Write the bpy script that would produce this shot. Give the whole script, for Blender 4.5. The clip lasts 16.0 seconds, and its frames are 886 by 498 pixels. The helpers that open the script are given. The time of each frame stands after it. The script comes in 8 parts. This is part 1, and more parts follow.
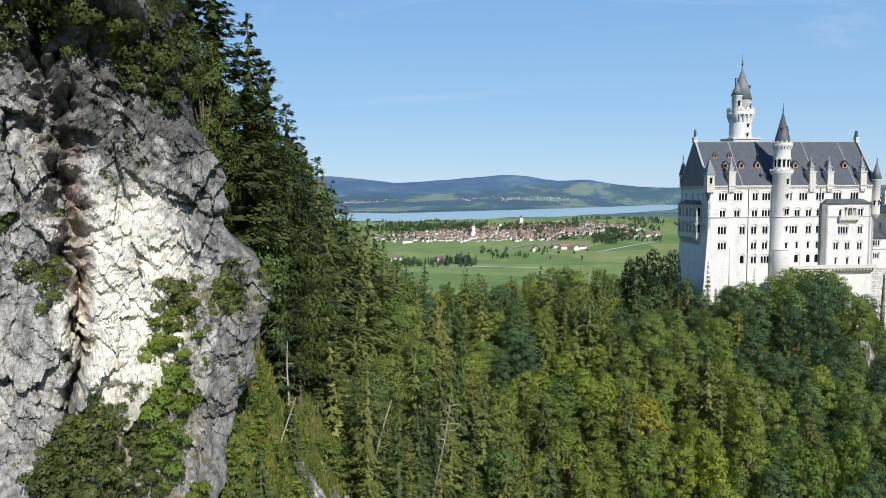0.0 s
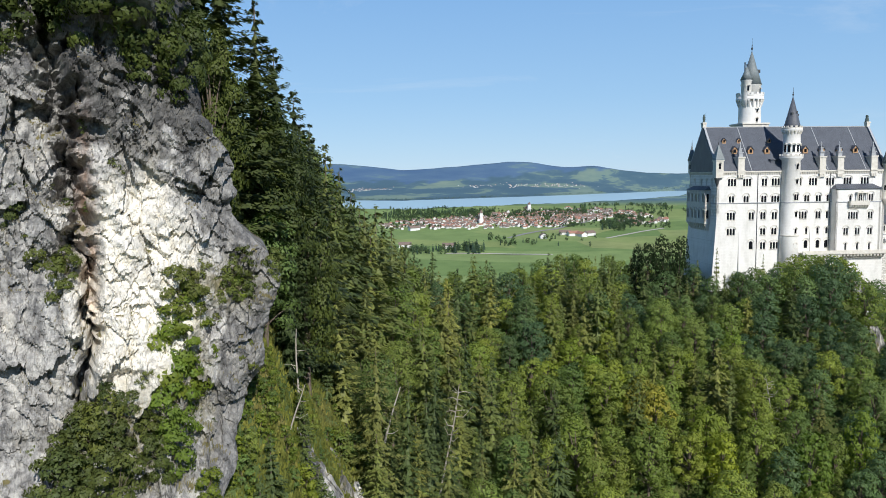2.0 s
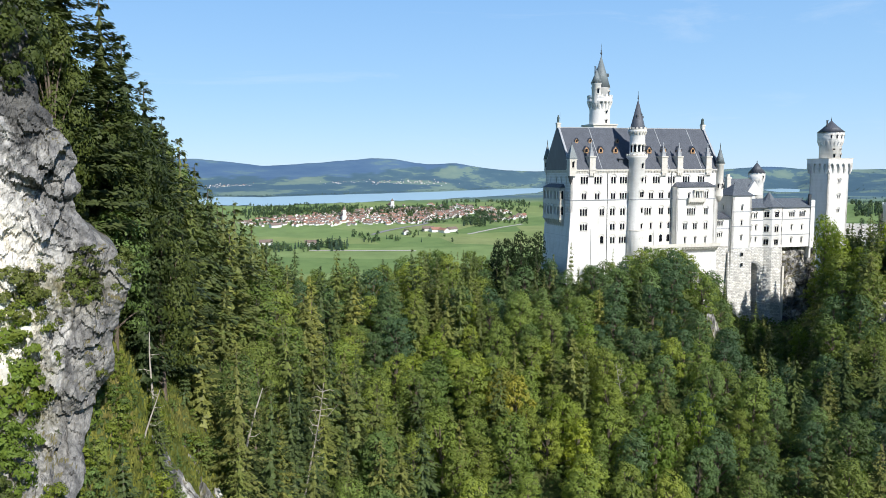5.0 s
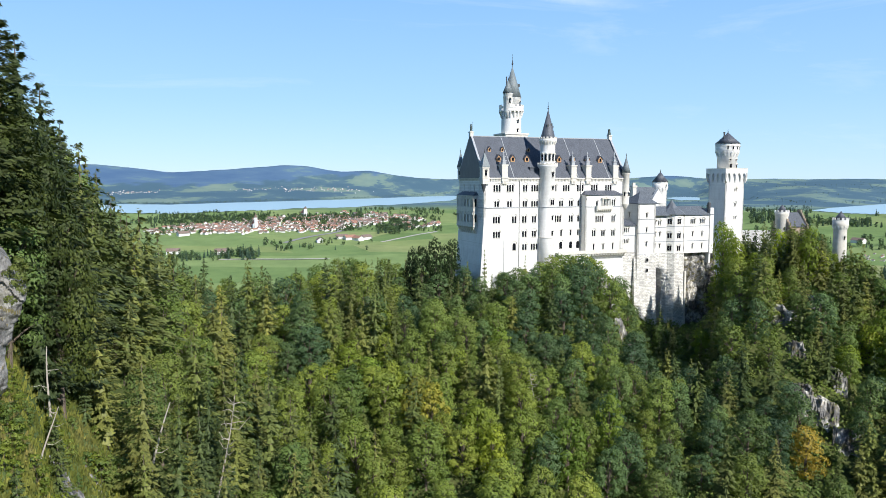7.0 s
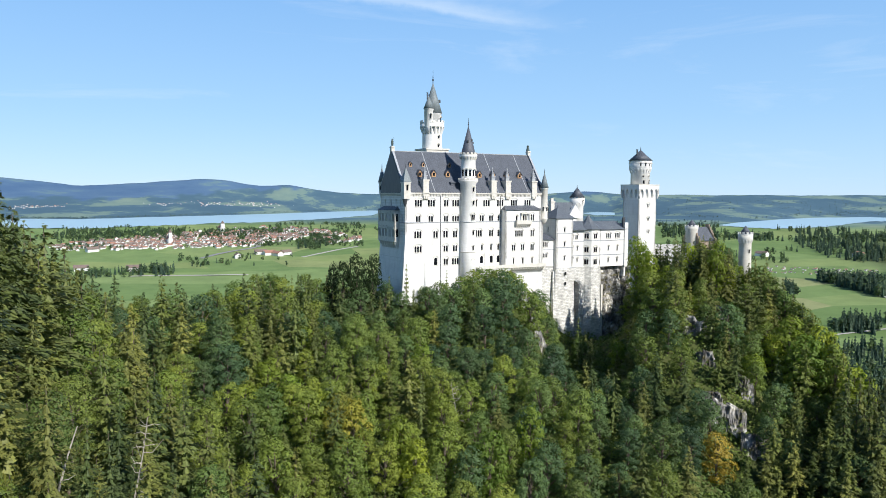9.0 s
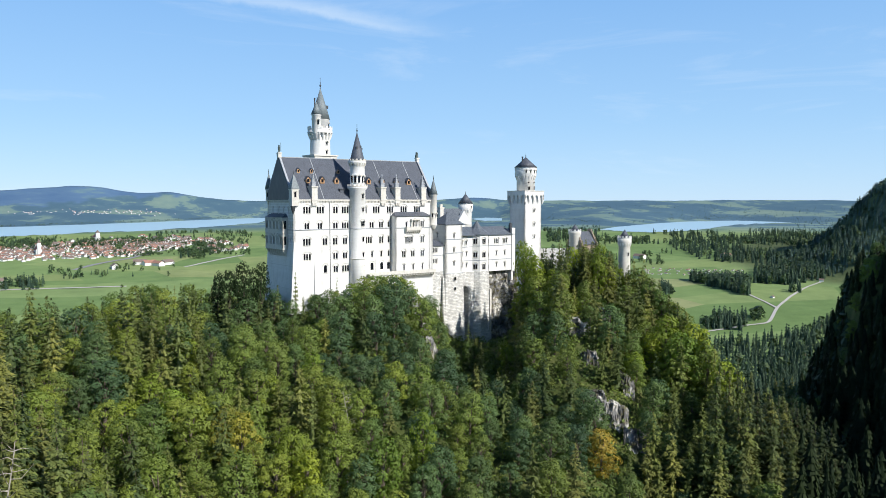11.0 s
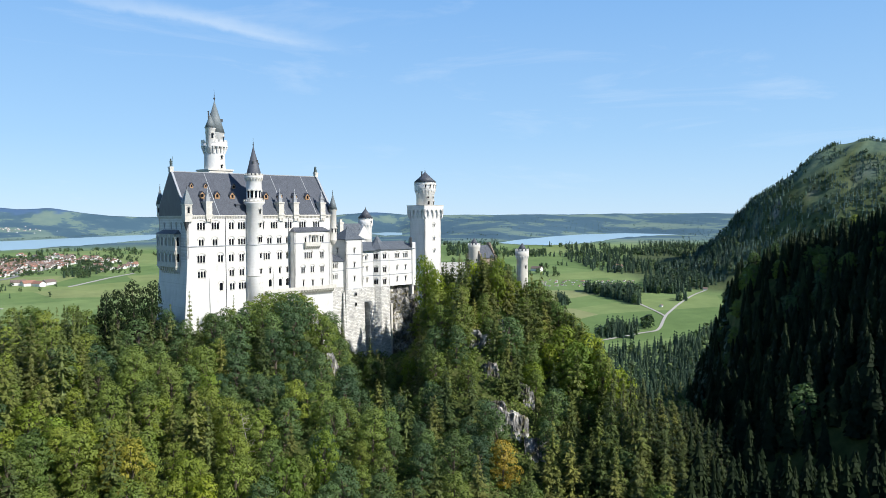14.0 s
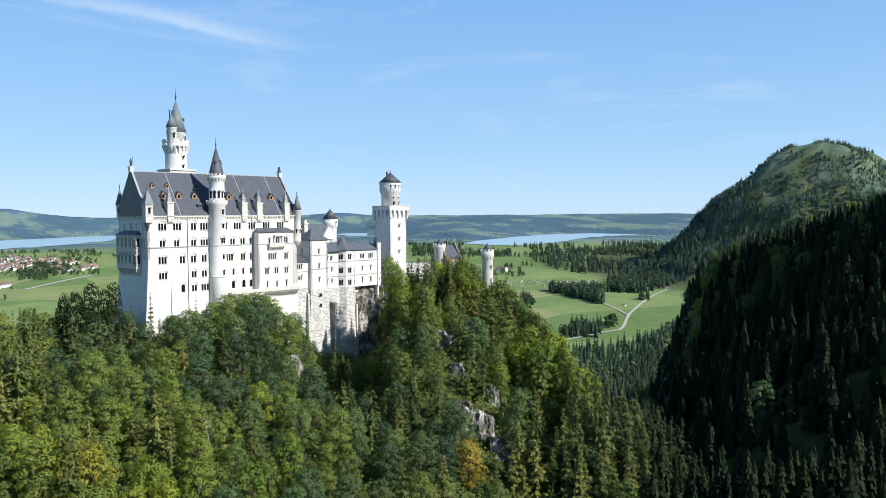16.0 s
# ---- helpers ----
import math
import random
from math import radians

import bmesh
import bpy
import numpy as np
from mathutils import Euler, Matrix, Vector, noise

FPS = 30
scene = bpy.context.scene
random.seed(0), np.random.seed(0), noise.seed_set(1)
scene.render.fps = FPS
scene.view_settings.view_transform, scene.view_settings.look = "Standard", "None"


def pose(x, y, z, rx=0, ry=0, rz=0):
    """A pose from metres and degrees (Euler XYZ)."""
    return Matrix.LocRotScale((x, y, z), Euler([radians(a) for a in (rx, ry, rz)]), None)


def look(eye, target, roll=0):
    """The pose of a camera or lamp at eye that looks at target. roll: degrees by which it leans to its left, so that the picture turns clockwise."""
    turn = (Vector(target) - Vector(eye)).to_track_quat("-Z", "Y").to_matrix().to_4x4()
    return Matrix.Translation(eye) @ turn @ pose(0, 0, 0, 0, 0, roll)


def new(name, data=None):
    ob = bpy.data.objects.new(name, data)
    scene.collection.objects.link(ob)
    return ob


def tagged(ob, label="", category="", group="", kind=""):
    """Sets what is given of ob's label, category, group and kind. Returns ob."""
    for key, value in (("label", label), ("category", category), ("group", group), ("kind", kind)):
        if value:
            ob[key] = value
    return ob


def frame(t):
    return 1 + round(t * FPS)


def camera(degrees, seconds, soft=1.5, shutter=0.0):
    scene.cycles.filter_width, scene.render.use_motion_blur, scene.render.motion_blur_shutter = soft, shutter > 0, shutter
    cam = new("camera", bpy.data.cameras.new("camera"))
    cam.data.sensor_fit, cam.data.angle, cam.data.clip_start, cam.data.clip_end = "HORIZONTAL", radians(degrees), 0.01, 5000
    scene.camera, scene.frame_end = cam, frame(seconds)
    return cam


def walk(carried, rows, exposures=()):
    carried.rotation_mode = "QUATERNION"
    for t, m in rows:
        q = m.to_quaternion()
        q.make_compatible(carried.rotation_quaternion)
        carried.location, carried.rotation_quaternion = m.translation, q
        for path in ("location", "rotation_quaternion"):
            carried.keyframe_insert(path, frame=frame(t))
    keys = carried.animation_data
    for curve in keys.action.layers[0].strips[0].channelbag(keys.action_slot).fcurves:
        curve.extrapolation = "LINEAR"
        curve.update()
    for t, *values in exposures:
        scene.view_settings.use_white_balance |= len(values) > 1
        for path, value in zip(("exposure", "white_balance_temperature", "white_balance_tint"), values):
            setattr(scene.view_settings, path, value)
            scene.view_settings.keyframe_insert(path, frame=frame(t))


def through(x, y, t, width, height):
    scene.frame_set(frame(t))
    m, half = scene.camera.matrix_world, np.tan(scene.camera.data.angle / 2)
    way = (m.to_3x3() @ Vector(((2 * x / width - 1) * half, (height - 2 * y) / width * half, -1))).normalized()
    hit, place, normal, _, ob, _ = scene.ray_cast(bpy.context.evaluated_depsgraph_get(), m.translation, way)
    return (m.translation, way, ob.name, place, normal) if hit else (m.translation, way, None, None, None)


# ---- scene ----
cam = camera(60.4, 16.0, soft=0.7)

# seconds, yaw, pitch, roll (degrees); the camera turns where it stands
TURN = (
    (0.0, 16.14, -4.41, -0.38),
    (0.5, 17.77, -4.56, -0.57),
    (1.0, 17.46, -4.69, -0.57),
    (1.5, 17.44, -4.90, -0.61),
    (2.0, 16.74, -5.37, -0.68),
    (2.5, 15.69, -5.64, -0.70),
    (3.0, 13.32, -5.85, -0.57),
    (3.5, 11.01, -5.87, -0.45),
    (4.0, 9.24, -5.85, -0.41),
    (6.5, 1.88, -5.38, -0.03),
    (7.0, 0.00, -5.15, 0.00),
    (7.5, -1.16, -4.88, 0.04),
    (8.0, -2.58, -4.53, -0.00),
    (8.5, -4.17, -4.30, 0.07),
    (9.0, -5.91, -4.03, 0.21),
    (11.5, -15.79, -3.35, -0.18),
    (12.0, -17.05, -3.04, -0.27),
    (12.5, -18.32, -2.86, -0.27),
    (13.0, -19.37, -2.66, -0.36),
    (13.5, -20.58, -2.51, -0.27),
    (14.0, -21.66, -2.46, -0.38),
    (14.5, -22.35, -2.46, -0.48),
    (15.0, -23.13, -2.41, -0.46),
    (15.5, -23.78, -2.38, -0.45),
    (16.0, -24.27, -2.45, -0.43),
)
walk(cam, [(t, Matrix.Rotation(radians(y), 4, "Z") @ Matrix.Rotation(radians(90 + p), 4, "X") @ Matrix.Rotation(radians(r), 4, "Z"))
           for t, y, p, r in TURN],
     exposures=((0.0, -0.1), (2.0, -0.1), (4.0, 0.03), (7.0, 0.26), (9.0, 0.16), (12.5, 0.12), (16.0, 0.12)))

# ---- light ----
SUN_AZ, SUN_EL = 141.0, 36.0      # clockwise from +y
world = bpy.data.worlds.new("world")
scene.world = world
world.use_nodes = True
wn, wl = world.node_tree.nodes, world.node_tree.links
bg = wn["Background"]
sky = wn.new("ShaderNodeTexSky")
sky.sky_type = 'NISHITA'
sky.sun_disc = False
sky.sun_elevation = radians(SUN_EL)
sky.sun_rotation = radians(SUN_AZ)
sky.altitude, sky.air_density, sky.dust_density, sky.ozone_density = 900, 1.0, 0.0, 3.0
bg.inputs["Strength"].default_value = 0.13
# clear blue air, paler towards the skyline, and thin cirrus streaks
tc = wn.new("ShaderNodeTexCoord")
sep = wn.new("ShaderNodeSeparateXYZ")
wl.new(tc.outputs["Generated"], sep.inputs[0])
air = wn.new("ShaderNodeValToRGB")
stops = ((0.0, (3.6, 5.35, 7.2)), (0.10, (2.65, 4.6, 7.0)), (0.28, (1.65, 3.55, 6.6)), (0.46, (0.45, 1.2, 3.0)), (1.0, (0.16, 0.5, 1.5)))
while len(air.color_ramp.elements) < len(stops):
    air.color_ramp.elements.new(0.5)
for e_, (p_, c_) in zip(air.color_ramp.elements, stops):
    e_.position, e_.color = p_, (*(v / 8 for v in c_), 1)
wl.new(sep.outputs["Z"], air.inputs["Fac"])
gain = wn.new("ShaderNodeMix")
gain.data_type, gain.blend_type = 'RGBA', 'MULTIPLY'
gain.inputs["Factor"].default_value = 1.0
gain.inputs["B"].default_value = (8, 8, 8, 1)
wl.new(air.outputs["Color"], gain.inputs["A"])
tone = wn.new("ShaderNodeMix")
tone.data_type = 'RGBA'
tone.inputs["Factor"].default_value = 0.85
wl.new(sky.outputs[0], tone.inputs["A"])
wl.new(gain.outputs["Result"], tone.inputs["B"])
mp = wn.new("ShaderNodeMapping")
mp.inputs["Rotation"].default_value = (0.0, radians(14), radians(20))
mp.inputs["Scale"].default_value = (1.3, 2.2, 9.0)
n1 = wn.new("ShaderNodeTexNoise")
n1.inputs["Scale"].default_value, n1.inputs["Detail"].default_value, n1.inputs["Roughness"].default_value = 2.2, 7, 0.62
n1.inputs["Distortion"].default_value = 0.6
r1 = wn.new("ShaderNodeValToRGB")
r1.color_ramp.elements[0].position, r1.color_ramp.elements[1].position = 0.57, 0.9
r1.color_ramp.elements[1].color = (0.34, 0.34, 0.34, 1)
mx = wn.new("ShaderNodeMix")
mx.data_type = 'RGBA'
mx.inputs["B"].default_value = (6.4, 7.0, 7.6, 1)
wl.new(tc.outputs["Generated"], mp.inputs["Vector"])
wl.new(mp.outputs[0], n1.inputs["Vector"])
wl.new(n1.outputs["Fac"], r1.inputs["Fac"])
wl.new(r1.outputs["Color"], mx.inputs["Factor"])
wl.new(tone.outputs["Result"], mx.inputs["A"])
# one long vapour trail
def toward(az, el):
    return Vector((math.sin(radians(az)) * math.cos(radians(el)), math.cos(radians(az)) * math.cos(radians(el)), math.sin(radians(el))))


def world_dot(v, shift=None):
    n = wn.new("ShaderNodeVectorMath")
    n.operation = 'DOT_PRODUCT'
    n.inputs[1].default_value = v
    wl.new(shift or tc.outputs["Generated"], n.inputs[0])
    return n.outputs["Value"]


def world_math(op, a, b=0.0):
    n = wn.new("ShaderNodeMath")
    n.operation = op
    for i, v in enumerate((a, b)):
        if isinstance(v, (int, float)):
            n.inputs[i].default_value = v
        else:
            wl.new(v, n.inputs[i])
    return n.outputs[0]


def world_range(v, a, b, c=0.0, d=1.0):
    n = wn.new("ShaderNodeMapRange")
    n.interpolation_type = 'SMOOTHSTEP'
    for i, x in enumerate((a, b, c, d)):
        n.inputs[i + 1].default_value = x
    wl.new(v, n.inputs[0])
    return n.outputs[0]


head, tail = toward(-4.0, 14.6), toward(14.8, 12.1)
across = head.cross(tail).normalized()
along = (tail - head).normalized()
fray = wn.new("ShaderNodeTexNoise")
fray.inputs["Scale"].default_value, fray.inputs["Detail"].default_value, fray.inputs["Roughness"].default_value = 9.0, 6, 0.65
wl.new(tc.outputs["Generated"], fray.inputs["Vector"])
off = world_math('ADD', world_dot(across), world_math('MULTIPLY', world_math('SUBTRACT', fray.outputs["Fac"], 0.5), 0.03))
band = world_math('MULTIPLY', world_range(off, -0.02, 0.003), world_range(off, 0.0, 0.009, 1.0, 0.0))
run_ = world_dot(along)
band = world_math('MULTIPLY', band, world_math('MULTIPLY', world_range(run_, head.dot(along) - 0.1, head.dot(along) + 0.12), world_range(run_, tail.dot(along) - 0.14, tail.dot(along) + 0.03, 1.0, 0.0)))
trail = wn.new("ShaderNodeMix")
trail.data_type = 'RGBA'
trail.inputs["B"].default_value = (6.6, 7.2, 7.6, 1)
wl.new(world_math('MULTIPLY', band, 0.31), trail.inputs["Factor"])
wl.new(mx.outputs["Result"], trail.inputs["A"])
wl.new(trail.outputs["Result"], bg.inputs["Color"])

sun_data = bpy.data.lights.new("sun", 'SUN')
sun_data.energy, sun_data.angle, sun_data.color = 5.3, radians(0.55), (1.0, 0.97, 0.925)
sun = new("sun", sun_data)
sa, se = radians(SUN_AZ), radians(SUN_EL)
sun.matrix_world = look((0, 0, 300), Vector((0, 0, 300)) - Vector((math.sin(sa) * math.cos(se), math.cos(sa) * math.cos(se), math.sin(se))))


# ---- materials ----
class Mat:
    """A node material under construction, with short ways to add nodes."""

    def __init__(self, name, rough=0.8, spec=0.3, metal=0.0):
        self.m = bpy.data.materials.new(name)
        self.m.use_nodes = True
        self.t = self.m.node_tree
        self.b = self.t.nodes["Principled BSDF"]
        self.b.inputs["Roughness"].default_value = rough
        self.b.inputs["Specular IOR Level"].default_value = spec
        self.b.inputs["Metallic"].default_value = metal
        self.co = None

    def node(self, kind, **inputs):
        n = self.t.nodes.new("ShaderNode" + kind)
        for k, v in inputs.items():
            n.inputs[k.replace("_", " ")].default_value = v
        return n

    def link(self, a, b):
        self.t.links.new(a, b)

    def coords(self, scale=(1, 1, 1), rot=(0, 0, 0), kind="Object"):
        c = self.node("TexCoord")
        m = self.node("Mapping", Scale=scale, Rotation=rot)
        self.link(c.outputs[kind], m.inputs["Vector"])
        return m.outputs[0]

    def noise(self, scale, detail=6, rough=0.6, vec=None, distort=0.0):
        n = self.node("TexNoise", Scale=scale, Detail=detail, Roughness=rough, Distortion=distort)
        self.link(vec if vec else self.coords(), n.inputs["Vector"])
        return n.outputs["Fac"]

    def voronoi(self, scale, vec=None, feature='F1', out="Distance"):
        n = self.node("TexVoronoi", Scale=scale)
        n.feature = feature
        self.link(vec if vec else self.coords(), n.inputs["Vector"])
        return n.outputs[out]

    def ramp(self, fac, stops, interp='LINEAR'):
        r = self.node("ValToRGB")
        r.color_ramp.interpolation = interp
        e = r.color_ramp.elements
        while len(e) < len(stops):
            e.new(0.5)
        for el, (p, c) in zip(e, stops):
            el.position = p
            el.color = (*c, 1) if len(c) == 3 else c
        self.link(fac, r.inputs["Fac"])
        return r.outputs["Color"]

    def step(self, fac, a, b):
        return self.ramp(fac, [(a, (0, 0, 0)), (b, (1, 1, 1))])

    def mix(self, fac, a, b, mode='MIX'):
        x = self.node("Mix")
        x.data_type, x.blend_type = 'RGBA', mode
        for sock, v in (("Factor", fac), ("A", a), ("B", b)):
            if isinstance(v, (int, float)):
                x.inputs[sock].default_value = v
            elif isinstance(v, tuple):
                x.inputs[sock].default_value = (*v, 1)
            else:
                self.link(v, x.inputs[sock])
        return x.outputs["Result"]

    def math(self, op, a, b=0.0):
        x = self.node("Math")
        x.operation = op
        for i, v in enumerate((a, b)):
            if isinstance(v, (int, float)):
                x.inputs[i].default_value = v
            else:
                self.link(v, x.inputs[i])
        return x.outputs[0]

    def color(self, c):
        if isinstance(c, tuple):
            self.b.inputs["Base Color"].default_value = (*c, 1)
        else:
            self.link(c, self.b.inputs["Base Color"])
        return self

    def bump(self, fac, strength=0.4, dist=0.1):
        n = self.node("Bump", Strength=strength, Distance=dist)
        self.link(fac, n.inputs["Height"])
        self.link(n.outputs[0], self.b.inputs["Normal"])
        return self

    def rand(self):
        return self.node("ObjectInfo").outputs["Random"]

    def attr(self, name):
        n = self.node("Attribute")
        n.attribute_name = name
        return n.outputs["Fac"]

    def island(self):
        return self.node("NewGeometry").outputs["Random Per Island"]

    def normal_z(self):
        g = self.node("NewGeometry")
        s = self.node("SeparateXYZ")
        self.link(g.outputs["Normal"], s.inputs[0])
        return s.outputs["Z"]


def leaf_material(name, stops, through=0.25, gloss=0.25):
    """Foliage: a tone of its own for each tree, small changes from leaf to leaf, and some light passing through."""
    k = Mat(name, 0.55, gloss)
    tone = k.math('FRACT', k.math('ADD', k.attr("tint"), k.rand()))
    base = k.ramp(tone, stops)
    leaf = k.ramp(k.island(), [(0.0, (0.84, 0.85, 0.87)), (0.6, (1.0, 1.0, 1.0)), (1.0, (1.18, 1.15, 1.06))])
    col = k.mix(1.0, base, leaf, 'MULTIPLY')
    each = k.math('FRACT', k.math('MULTIPLY', tone, 7.37))
    col = k.mix(1.0, col, k.ramp(each, [(0.0, (0.74, 0.77, 0.82)), (0.5, (1.0, 1.0, 1.0)), (1.0, (1.3, 1.25, 1.08))]), 'MULTIPLY')
    fine = k.noise(1.7, 4, 0.7)
    col = k.mix(1.0, col, k.ramp(fine, [(0.32, (0.76, 0.78, 0.8)), (0.5, (1.0, 1.0, 1.0)), (0.68, (1.22, 1.19, 1.1))]), 'MULTIPLY')
    k.bump(fine, 0.5, 0.2)
    k.color(col)
    tr = k.node("BsdfTranslucent")
    k.link(k.mix(1.0, col, (1.1, 1.3, 0.5), 'MULTIPLY'), tr.inputs["Color"])
    ms = k.node("MixShader", Fac=through)
    out = k.t.nodes["Material Output"]
    k.link(k.b.outputs[0], ms.inputs[1])
    k.link(tr.outputs[0], ms.inputs[2])
    k.link(ms.outputs[0], out.inputs["Surface"])
    return k.m


# blue haze put into the leaf and needle colours of far trees
HAZE_LEAF = leaf_material("haze_tinted_leaves", [(0.0, (0.075, 0.125, 0.135)), (0.5, (0.09, 0.145, 0.145)), (1.0, (0.115, 0.17, 0.15))], 0.1, 0.1)
HILL_NEEDLE = leaf_material("hazy_hill_needles", [(0.0, (0.086, 0.143, 0.133)), (0.5, (0.111, 0.172, 0.145)), (1.0, (0.137, 0.205, 0.152))], 0.1, 0.1)
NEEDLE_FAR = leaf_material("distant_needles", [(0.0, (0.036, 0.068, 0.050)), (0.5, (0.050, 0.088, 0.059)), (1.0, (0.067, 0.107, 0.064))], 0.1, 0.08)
# spruce needles with the gorge's shade put into their colour
SHADY_NEEDLE = leaf_material("shaded_spruce_needles", [(0.0, (0.015, 0.026, 0.014)), (0.5, (0.02, 0.033, 0.016)), (1.0, (0.028, 0.042, 0.019))], 0.1, 0.04)
SPRUCE_LEAF = leaf_material("spruce_needles", [(0.0, (0.086, 0.123, 0.040)), (0.35, (0.138, 0.171, 0.048)), (0.7, (0.204, 0.215, 0.061)), (1.0, (0.110, 0.152, 0.055))], 0.15)
# cliff crowns darkened: shade among leaves and boughs is in the colour
CRAG_LEAF = leaf_material("crag_leaves", [(0.0, (0.06, 0.084, 0.022)), (0.5, (0.092, 0.118, 0.028)), (1.0, (0.072, 0.1, 0.026))], 0.25)
DIM_NEEDLE = leaf_material("dim_needles", [(0.0, (0.05, 0.075, 0.028)), (0.5, (0.08, 0.1, 0.035)), (1.0, (0.06, 0.088, 0.035))], 0.15)
BEECH_LEAF = leaf_material("beech_leaves", [(0.0, (0.093, 0.157, 0.043)), (0.3, (0.161, 0.212, 0.047)), (0.55, (0.112, 0.182, 0.056)), (0.8, (0.199, 0.241, 0.048)), (1.0, (0.117, 0.182, 0.051))], 0.27)
MAPLE_LEAF = leaf_material("maple_leaves", [(0.0, (0.149, 0.212, 0.045)), (0.4, (0.217, 0.260, 0.047)), (0.8, (0.182, 0.236, 0.048)), (1.0, (0.149, 0.212, 0.047))], 0.27)
ASH_LEAF = leaf_material("ash_leaves", [(0.0, (0.074, 0.132, 0.062)), (0.5, (0.097, 0.161, 0.067)), (1.0, (0.125, 0.185, 0.062))], 0.3)
YELLOW_LEAF = leaf_material("autumn_leaves", [(0.0, (0.23, 0.24, 0.04)), (0.5, (0.29, 0.265, 0.042)), (1.0, (0.21, 0.235, 0.04))], 0.25)
GOLD_LEAF = leaf_material("golden_leaves", [(0.0, (0.32, 0.25, 0.04)), (0.5, (0.38, 0.27, 0.04)), (1.0, (0.29, 0.25, 0.04))], 0.25)
FAR_LEAF = leaf_material("distant_leaves", [(0.0, (0.04, 0.075, 0.035)), (0.5, (0.05, 0.09, 0.035)), (1.0, (0.07, 0.11, 0.04))], 0.1)


def bark_material():
    k = Mat("bark", 0.9, 0.1)
    v = k.coords((1, 1, 0.25))
    n = k.noise(9, 6, 0.7, v)
    k.color(k.ramp(n, [(0.3, (0.07, 0.05, 0.035)), (0.7, (0.24, 0.20, 0.16))]))
    k.bump(n, 0.6, 0.05)
    return k.m


def dead_wood_material():
    k = Mat("bleached_wood", 0.85, 0.1)
    n = k.noise(5, 6, 0.7, k.coords((1, 1, 0.2)))
    k.color(k.ramp(n, [(0.3, (0.28, 0.25, 0.21)), (0.7, (0.52, 0.48, 0.42))]))
    k.bump(n, 0.5, 0.05)
    return k.m


BARK, DEADWOOD = bark_material(), dead_wood_material()


def ground_material():
    """Meadows in strips and plots, woods' floor on the steep slopes, far farmland with blue haze in its colours."""
    k = Mat("land", 0.95, 0.1)
    v = k.coords()
    plots = k.voronoi(0.0042, k.coords((1, 1.9, 0.0), (0, 0, 0.5)), 'F1', "Color")
    plot_tone = k.node("SeparateColor")
    k.link(plots, plot_tone.inputs[0])
    grass = k.ramp(plot_tone.outputs[0], [(0.0, (0.145, 0.225, 0.08)), (0.45, (0.18, 0.265, 0.098)), (0.75, (0.215, 0.295, 0.115)), (0.93, (0.23, 0.29, 0.11)), (1.0, (0.29, 0.31, 0.15))])
    mottle = k.noise(0.02, 8, 0.65, v)
    grass = k.mix(1.0, grass, k.ramp(mottle, [(0.3, (0.8, 0.82, 0.8)), (0.7, (1.15, 1.12, 1.1))]), 'MULTIPLY')
    floor = k.ramp(k.noise(0.12, 8, 0.7, v), [(0.3, (0.04, 0.055, 0.018)), (0.5, (0.075, 0.095, 0.028)), (0.75, (0.14, 0.135, 0.055))])
    # hill grass paled and blued: haze is put into its colour
    hazy_grass = k.ramp(k.noise(0.022, 9, 0.68, v), [(0.36, (0.072, 0.116, 0.095)), (0.5, (0.114, 0.171, 0.115)), (0.64, (0.168, 0.226, 0.135)), (0.8, (0.228, 0.244, 0.176))])
    grass = k.mix(k.attr("upland"), grass, hazy_grass)
    wood = k.attr("woodland")
    col = k.mix(wood, grass, floor)
    # farmland and woods across the water, aerial haze mixed into these colours
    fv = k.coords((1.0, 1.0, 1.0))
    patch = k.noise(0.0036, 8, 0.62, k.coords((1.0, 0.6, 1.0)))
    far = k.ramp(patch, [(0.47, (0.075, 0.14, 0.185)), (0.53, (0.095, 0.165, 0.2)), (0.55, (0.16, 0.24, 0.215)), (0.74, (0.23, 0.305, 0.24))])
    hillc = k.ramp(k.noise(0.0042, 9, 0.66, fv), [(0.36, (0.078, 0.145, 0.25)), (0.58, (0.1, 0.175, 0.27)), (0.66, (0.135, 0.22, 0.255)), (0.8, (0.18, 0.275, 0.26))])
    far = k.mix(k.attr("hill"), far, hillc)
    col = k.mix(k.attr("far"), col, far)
    crag = k.ramp(k.noise(0.09, 9, 0.7, k.coords((1, 1, 0.4))), [(0.35, (0.12, 0.13, 0.11)), (0.5, (0.34, 0.34, 0.31)), (0.7, (0.5, 0.49, 0.46))])
    col = k.mix(k.attr("crag"), col, crag)
    k.color(col)
    k.bump(k.noise(0.6, 8, 0.7, v), 0.5, 0.5)
    return k.m


def water_material():
    k = Mat("lake_water", 0.3, 0.5)
    k.color((0.4, 0.56, 0.62))
    k.b.inputs["IOR"].default_value = 1.33
    k.bump(k.noise(0.05, 6, 0.6), 0.25, 0.4)
    return k.m


